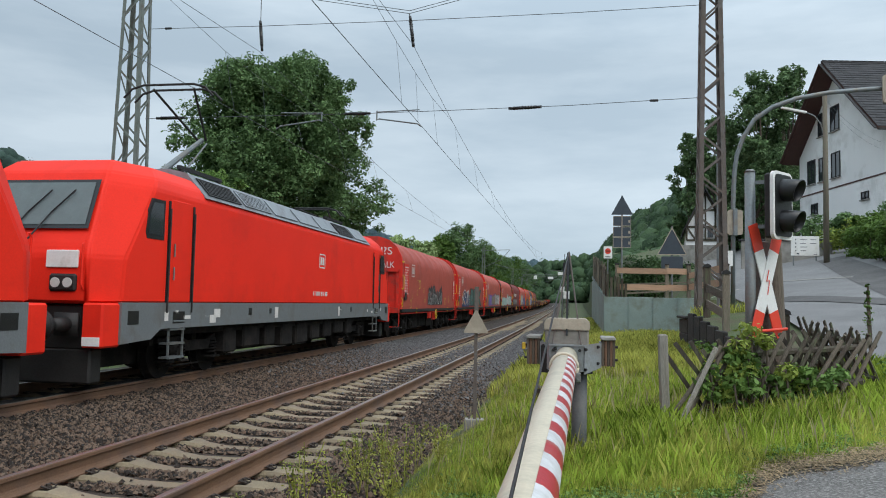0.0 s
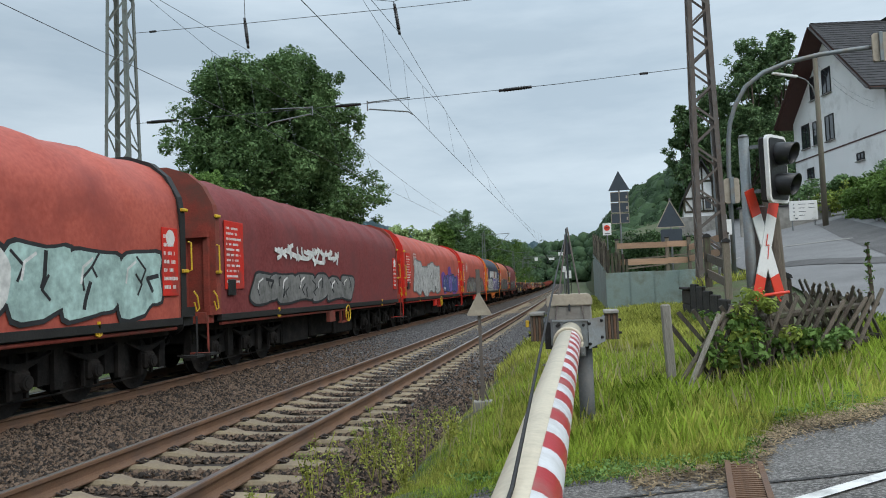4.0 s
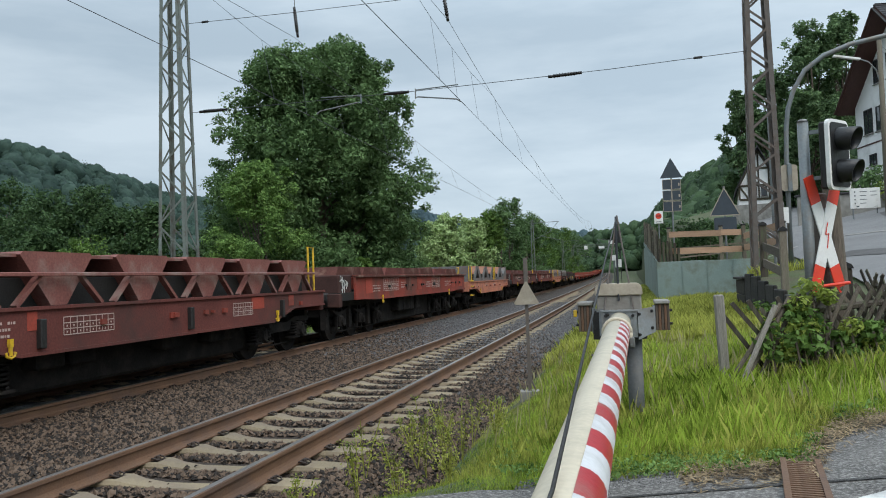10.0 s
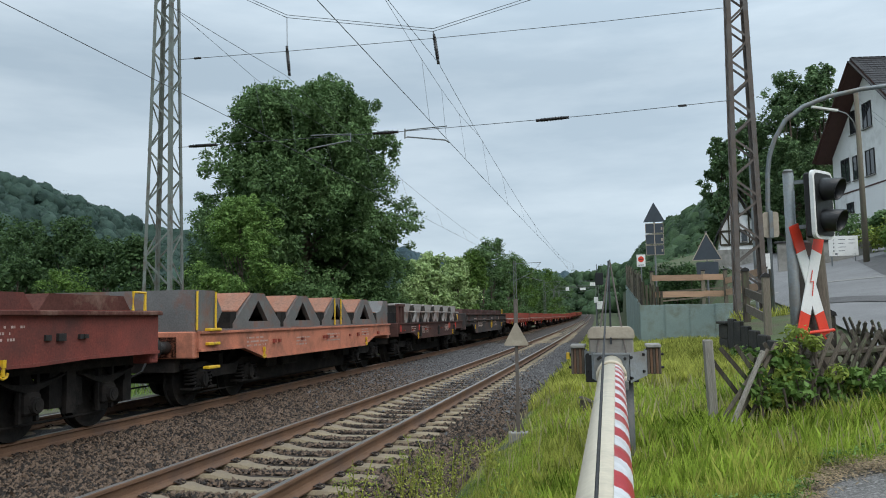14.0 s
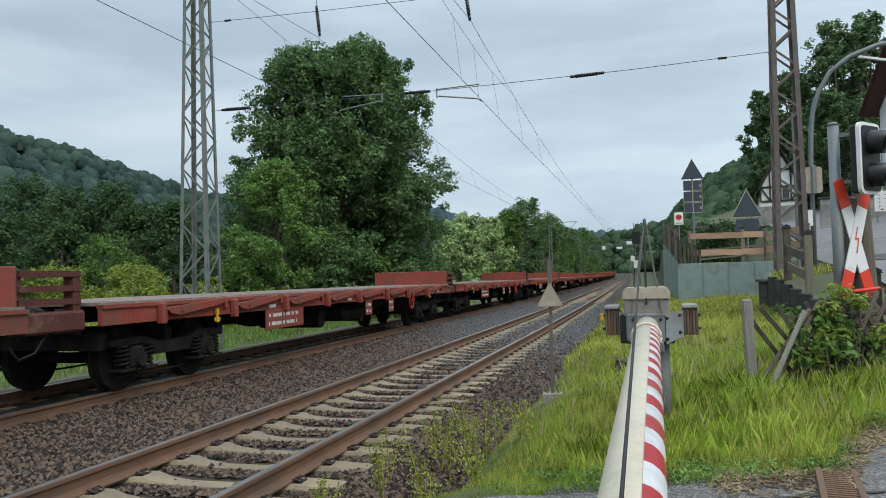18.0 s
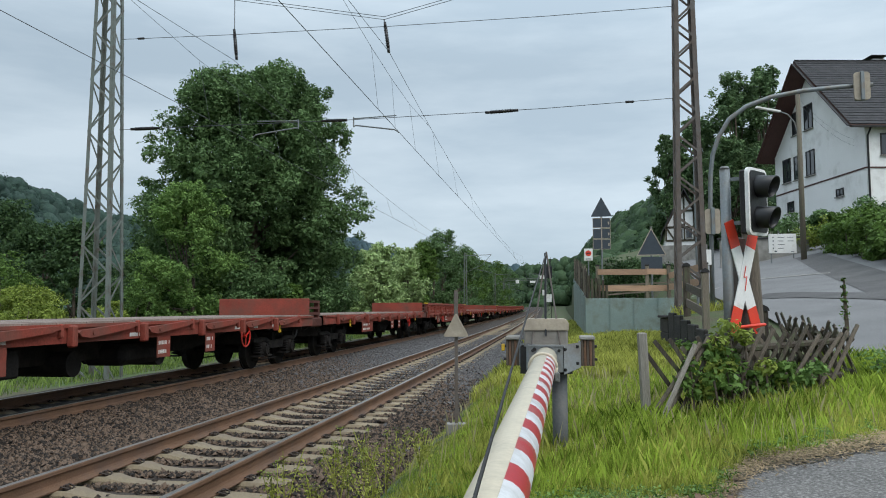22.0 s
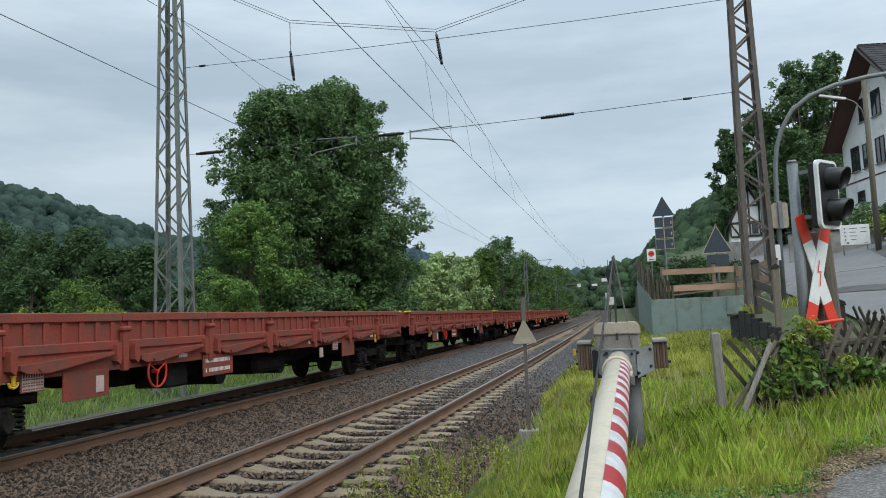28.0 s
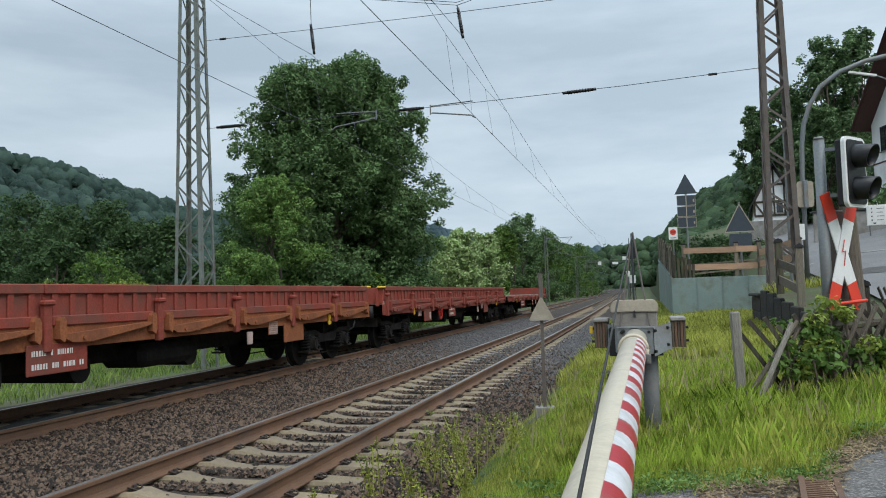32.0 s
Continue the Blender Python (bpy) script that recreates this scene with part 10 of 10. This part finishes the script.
def scatter(rng, n, x0, x1, y0, y1, keep, near=1.6):
    out = []
    while len(out) < n:
        y = y0 + (y1 - y0) * rng.random() ** near
        x = rng.uniform(x0, x1)
        if keep(x, y):
            out.append((x, y, ground_at(x, y) - 0.01))
    return np.array(out)


def lawn(x, y):
    if y < road_edge(x) - 0.06 + 0.10 * noise.noise((x * 2, y * 2, 4)) + 0.14 * random.random() + 0.38 * smooth(1.0, 1.5, x) + 0.35 * random.random() ** 2 * smooth(1.0, 1.5, x):
        return False
    if math.hypot(x + 1.17, (y - 9.3) * 0.8) < 0.2 + 0.15 * random.random():
        return False
    t = x - track_x(y)
    if t < 2.2 + 0.35 * noise.noise((x * 0.8, y * 0.5, 2)) + 0.9 * random.random() ** 2:
        return False
    if y > 11 and x > (2.6 if y < 20 else 4.15):
        return False
    if y > 29.2 and x > 0.85:
        return False
    if x > 3.5 + 0.1 * (y - 9) and y > 9.6:
        return False
    return True


def build_grass():
    rng = np.random.default_rng(77)
    P = scatter(rng, 370000, -2.2, 5.5, 4.3, 14, lawn, 1.5)
    k = np.array([0.5 + 0.5 * noise.noise((p[0] * 0.9, p[1] * 0.7, 0)) for p in P])
    k2 = np.array([0.5 + 0.5 * noise.noise((p[0] * 3.5, p[1] * 3.0, 5)) for p in P])
    H = (0.03 + 0.13 * k + 0.06 * k2) * rng.uniform(0.3, 1.15, len(P)) * (1 + 0.9 * (rng.random(len(P)) < 0.10))
    H *= np.array([0.3 + 0.7 * smooth(2.3, 3.7, p[0] - track_x(p[1])) for p in P])
    H *= np.array([0.35 + 0.65 * smooth(0.1, 1.3, p[1] - road_edge(p[0])) for p in P])
    H *= np.array([1 - 0.3 * smooth(6.6, 7.4, p[1]) * smooth(0.3, 0.6, p[0]) * (1 - smooth(1.0, 1.4, p[0])) for p in P])
    pale = rng.random(len(P)) < np.array([0.18 + 0.75 * smooth(-0.25, 0.4, noise.noise((p[0] * 1.1, p[1] * 0.8, 21)) + 0.4 * noise.noise((p[0] * 4, p[1] * 3, 3))) for p in P])
    W = rng.uniform(0.0005, 0.0012, len(P))
    blades("grass_near", P[~pale], H[~pale], W[~pale], M_GRASS, "fresh green grass on the verge", 1, 0.42)
    blades("grass_near", P[pale], H[pale], W[pale], M_GRASSPALE, "yellow-green grass mixed into the verge", 11, 0.42)
    # long grass round the foot of the fence and up to the hill road
    P = []
    while len(P) < 15000:
        x, y = rng.uniform(0.4, 5.2), rng.uniform(6.6, 11.2)
        d = y - (8.0 + 0.46 * (x - 0.98))
        if (x < 3.0 and -0.95 < d < 0.6 and rng.random() < 0.5) or (x >= 3.0 and -0.5 + 0.2 * noise.noise((x * 2, y * 2, 9)) < d and y < 10.4 + 0.5 * noise.noise((x, y, 4))):
            P.append((x, y, ground_at(x, y) - 0.01))
    P = np.array(P)
    H = rng.uniform(0.14, 0.34, len(P)) * np.array([0.75 + 0.65 * smooth(2.6, 3.6, p[0]) + 0.35 * noise.noise((p[0] * 2, p[1] * 2, 6)) for p in P])
    blades("grass_long", P, H, rng.uniform(0.0008, 0.0019, len(P)), M_GRASS, "long green grass round the foot of the fence", 14, 0.6)
    # low broad-leaved weeds along the road edge
    C = []
    while len(C) < 520:
        x = rng.uniform(-0.9, 3.4)
        y = road_edge(x) + rng.uniform(0.0, 1.5) ** 1.4
        if lawn(x, y) and noise.noise((x * 1.6, y * 1.6, 31)) > -0.1:
            C.append((x, y, ground_at(x, y) + rng.uniform(0.02, 0.07)))
    leaves = leaf_cards(rng, np.array(C), np.full(len(C), 0.07), 9000, (0.007, 0.018), squash=0.4)
    tagged(quads_mesh("verge_weeds", leaves, M_LEAFMID), "low broad-leaved weeds among the grass of the verge", "weeds", kind="stuff")
    # thin pale seed stalks standing above the grass
    P = scatter(rng, 1500, -1.4, 3.2, 6.2, 13.5, lawn, 1.0)
    blades("grass_stalks", P, rng.uniform(0.14, 0.34, len(P)), rng.uniform(0.0007, 0.0013, len(P)), M_STRAW, "thin pale seed stalks above the grass", 8, 0.3)
    P = scatter(rng, 45000, -2.4, 4.3, 13, 60, lawn, 1.6)
    blades("grass_mid", P, rng.uniform(0.10, 0.30, len(P)), rng.uniform(0.005, 0.012, len(P)), M_GRASSPALE, "yellow-green grass along the line", 2)
    # verge beyond the far track
    def far_side(x, y):
        return x < track_x(y) - SPACING - 4.2 + 0.3 * noise.noise((x, y * 0.6, 7))
    P = scatter(rng, 34000, -20, -10, 4, 60, far_side, 1.3)
    blades("grass_far_side", P, rng.uniform(0.07, 0.30, len(P)), rng.uniform(0.006, 0.014, len(P)), M_GRASSSHADE, "tall grass beyond the far track", 4)
    P = scatter(rng, 16000, -45, -18, 18, 70, lambda x, y: True, 1.2)
    blades("meadow", P, rng.uniform(0.4, 1.1, len(P)), rng.uniform(0.02, 0.05, len(P)), M_LEAFY, "yellow-green meadow behind the line", 5)
    # straw and dead leaves along the asphalt edge
    P = []
    while len(P) < 5200:
        x = rng.uniform(0.3, 3.2)
        y = road_edge(x) + rng.normal() * 0.15 + 0.24 * smooth(1.0, 1.5, x)
        P.append((x, y, ground_at(x, y) + 0.045))
    P = np.array(P)
    a = rng.uniform(0, 6.28, len(P))
    L = rng.uniform(0.008, 0.035, len(P))[:, None]
    d = np.stack([np.cos(a), np.sin(a), rng.uniform(-0.1, 0.3, len(P))], 1) * L
    s = np.stack([-np.sin(a), np.cos(a), np.zeros(len(P))], 1) * rng.uniform(0.002, 0.006, (len(P), 1))
    tagged(quads_mesh("straw_litter", np.stack([P - d - s, P + d - s, P + d + s, P - d + s], 1), M_LITTER), "dry straw and dead leaves along the road edge", "litter", kind="stuff")


def edge_grit():
    """Small stones washed along the asphalt edge."""
    def spot(rng):
        x = rng.uniform(-0.6, 3.0)
        y = road_edge(x) + rng.normal() * 0.09 + 0.05 * smooth(0.9, 1.4, x)
        return (x, y, ground_at(x, y) + 0.037)
    stones("road_grit", 5000, spot, M_STONE_GREY, "fine grey grit along the road edge", (0.003, 0.011))


def bush(name, spots, material, label, seed, per, size, category="bush", group=""):
    """Leaf clumps round given centres (x, y, z, r) on thin stems."""
    rng = np.random.default_rng(seed)
    root = thing(name, label, category, group)
    C = np.array([(x, y, z) for x, y, z, r in spots])
    R = np.array([r for x, y, z, r in spots])
    quads_mesh("foliage", leaf_cards(rng, C, R, per * len(spots), size), material, root)
    bm = bmesh.new()
    for x, y, z, r in spots:
        tube(bm, [(x, y, ground_at(x, y) - 0.05), (x + 0.03, y, (z + ground_at(x, y)) / 2), (x, y, z)], 0.012, 5)
    part("stem", bm, M_BARK, root)


def weed(x, y, h, seed, yellow=True):
    rng = np.random.default_rng(seed)
    z = ground_at(x, y) if abs(x - track_x(y)) > 2.4 else -0.24
    root = thing("weed", "yellow-green ragwort stalk with small flower heads" if yellow else "tall green weed growing from the gravel", "weed", "weeds", at=pose(x, y, z))
    bm = bmesh.new()
    tips = []
    for k in range(4):
        tx, ty = rng.normal() * 0.09, rng.normal() * 0.09
        hh = h * rng.uniform(0.65, 1.0)
        tube(bm, [(0, 0, 0), (tx * 0.4, ty * 0.4, hh * 0.5), (tx, ty, hh)], 0.0035, 4)
        tips.append((tx, ty, hh))
    part("stem", bm, M_GRASSPALE, root)
    C = np.array([(t[0] * u, t[1] * u, t[2] * u) for t in tips for u in (0.45, 0.65, 0.82)])
    quads_mesh("leaves", leaf_cards(rng, C, np.full(len(C), 0.06), 160, (0.008, 0.02)), M_GRASSPALE, root)
    if yellow:
        C = np.array(tips)
        quads_mesh("blossom", leaf_cards(rng, C, np.full(len(C), 0.045), 90, (0.006, 0.013)), M_LEAFY, root)["kind"] = "stuff"


def build_plants():
    g = ground_at(1.6, 8.2)
    sp = []
    rng = np.random.default_rng(4)
    for i in range(34):
        u = rng.random() ** 1.5
        x = 1.30 + 1.15 * u
        y = 8.02 + 0.39 * (x - 0.98) - 0.1 + rng.normal() * 0.08
        sp.append((x, y, ground_at(x, y) + rng.uniform(0.05, 0.72) * (1.1 - 0.55 * u), rng.uniform(0.06, 0.15)))
    bush("climbing_bush", sp, M_LEAF2, "green leafy bush growing through the lattice fence", 50, 44, (0.022, 0.052))
    bush("climbing_bush", [(1.75, 8.25, g + 0.88, 0.13), (1.62, 8.2, g + 0.74, 0.12), (1.9, 8.3, g + 0.8, 0.1), (1.6, 8.15, g + 0.5, 0.13), (1.5, 8.1, g + 0.3, 0.10), (1.7, 8.2, g + 0.55, 0.12), (2.1, 8.35, g + 0.5, 0.11), (2.3, 8.42, g + 0.36, 0.10)], M_LEAFY, "bright yellow-green shoots at the top of the bush", 51, 110, (0.022, 0.046))
    bush("climbing_bush", sp[::3], M_LEAFMID, "fresh green shoots through the leafy bush", 60, 40, (0.022, 0.05))
    bush("nettle_patch", [(2.35 + 0.16 * i, 8.45 + 0.07 * i, ground_at(2.5, 8.5) + 0.2 + 0.2 * ((i * 7) % 3) / 2, 0.11) for i in range(3)], M_LEAFMID, "fresh green weeds in front of the fence", 52, 130, (0.02, 0.05))
    bush("nettle_patch", [(3.5 + 0.22 * (i % 4), 8.7 + 0.3 * (i // 4), ground_at(3.7, 8.9) + 0.2 + 0.12 * (i % 3), 0.2) for i in range(10)], M_LEAFMID, "tall weeds at the end of the fence", 53, 170, (0.016, 0.04))
    bush("nettle_patch", [(2.6 - 0.1 * (i % 3), 11.6 + 0.6 * i, 0.45 + 0.1 * (i % 3), 0.24) for i in range(9)], M_LEAF2, "green weeds at the foot of the plank wall", 54, 160, (0.03, 0.08))
    # tall weed sticking up by the second fence
    bush("tall_weed", [(3.62 + 0.01 * (i % 2), 10.6, 1.2 + 0.085 * i, 0.075 - 0.007 * i) for i in range(8)], M_LEAF2, "single tall weed against the road", 55, 16, (0.018, 0.036))
    # dark growth behind the terrace fence
    rng = np.random.default_rng(15)
    bush("garden_shrubs", [(rng.uniform(1.6, 6.4), rng.uniform(46, 56), rng.uniform(2.0, 4.2), rng.uniform(0.4, 0.8)) for i in range(60)], M_LEAFDEEP, "dark shrubs behind the terrace fence", 59, 260, (0.06, 0.15), "shrub")
    # hedge and garden shrubs below the white house
    rng = np.random.default_rng(14)
    sp = []
    for i in range(240):
        u = rng.random()
        x, y = 11.9 - 2.2 * u + rng.uniform(0.2, 1.9), 38.5 - 15.5 * u + rng.normal() * 0.3
        sp.append((x, y, ground_at(x, y) + rng.uniform(0.1, (1.85 - 0.75 * u) * (0.75 + 0.4 * noise.noise((y * 0.5, x, 3)) + 0.15)), rng.uniform(0.25, 0.48)))
    bush("hedge", sp, M_LEAF2, "loosely clipped bright green hedge along the hill road", 56, 230, (0.05, 0.12), "hedge")
    sp = []
    for i in range(70):
        u = rng.random()
        x, y = 12.5 + 6.5 * u + rng.normal() * 0.5, 46.0 - 8.0 * u + rng.normal() * 0.8
        sp.append((x, y, max(ground_at(x, y), 5.0) + rng.uniform(0.0, 1.3 + 0.9 * smooth(0.3, 0.8, u)), rng.uniform(0.35, 0.75)))
    bush("garden_shrubs", sp, M_LEAF, "dark garden shrubs below the white house", 57, 260, (0.06, 0.15), "shrub")
    sp = [(12.2 + 0.9 * i, 41.0 - 0.9 * i, 4.9 + 0.4 * (i % 2), 0.75) for i in range(6)]
    bush("garden_shrubs", sp, M_LEAFY, "yellow-green garden shrubs below the white house", 58, 700, (0.05, 0.12), "shrub")
    for i, (x, y, h) in enumerate([(-1.95, 5.6, 0.62), (-1.75, 5.9, 0.5), (-2.15, 6.3, 0.55), (-1.7, 6.6, 0.75), (-2.0, 7.2, 0.5), (-1.55, 5.4, 0.4), (-1.9, 8.0, 0.45), (-2.3, 5.3, 0.35), (-1.5, 7.6, 0.55), (-1.35, 6.1, 0.5), (-1.25, 5.6, 0.3), (-1.1, 6.6, 0.42), (-1.45, 6.9, 0.6), (-1.65, 7.0, 0.66), (-1.2, 7.2, 0.4), (-1.85, 6.85, 0.5)]):
        weed(x, y, h, 300 + i, i % 4 != 2)


build_grass()
edge_grit()
build_plants()


def motions():
    for w, y in MOVERS:
        walk(w, [(t, rolling_pose(y - run(t))) for t in [0.5 * i for i in range(65)]])


motions()
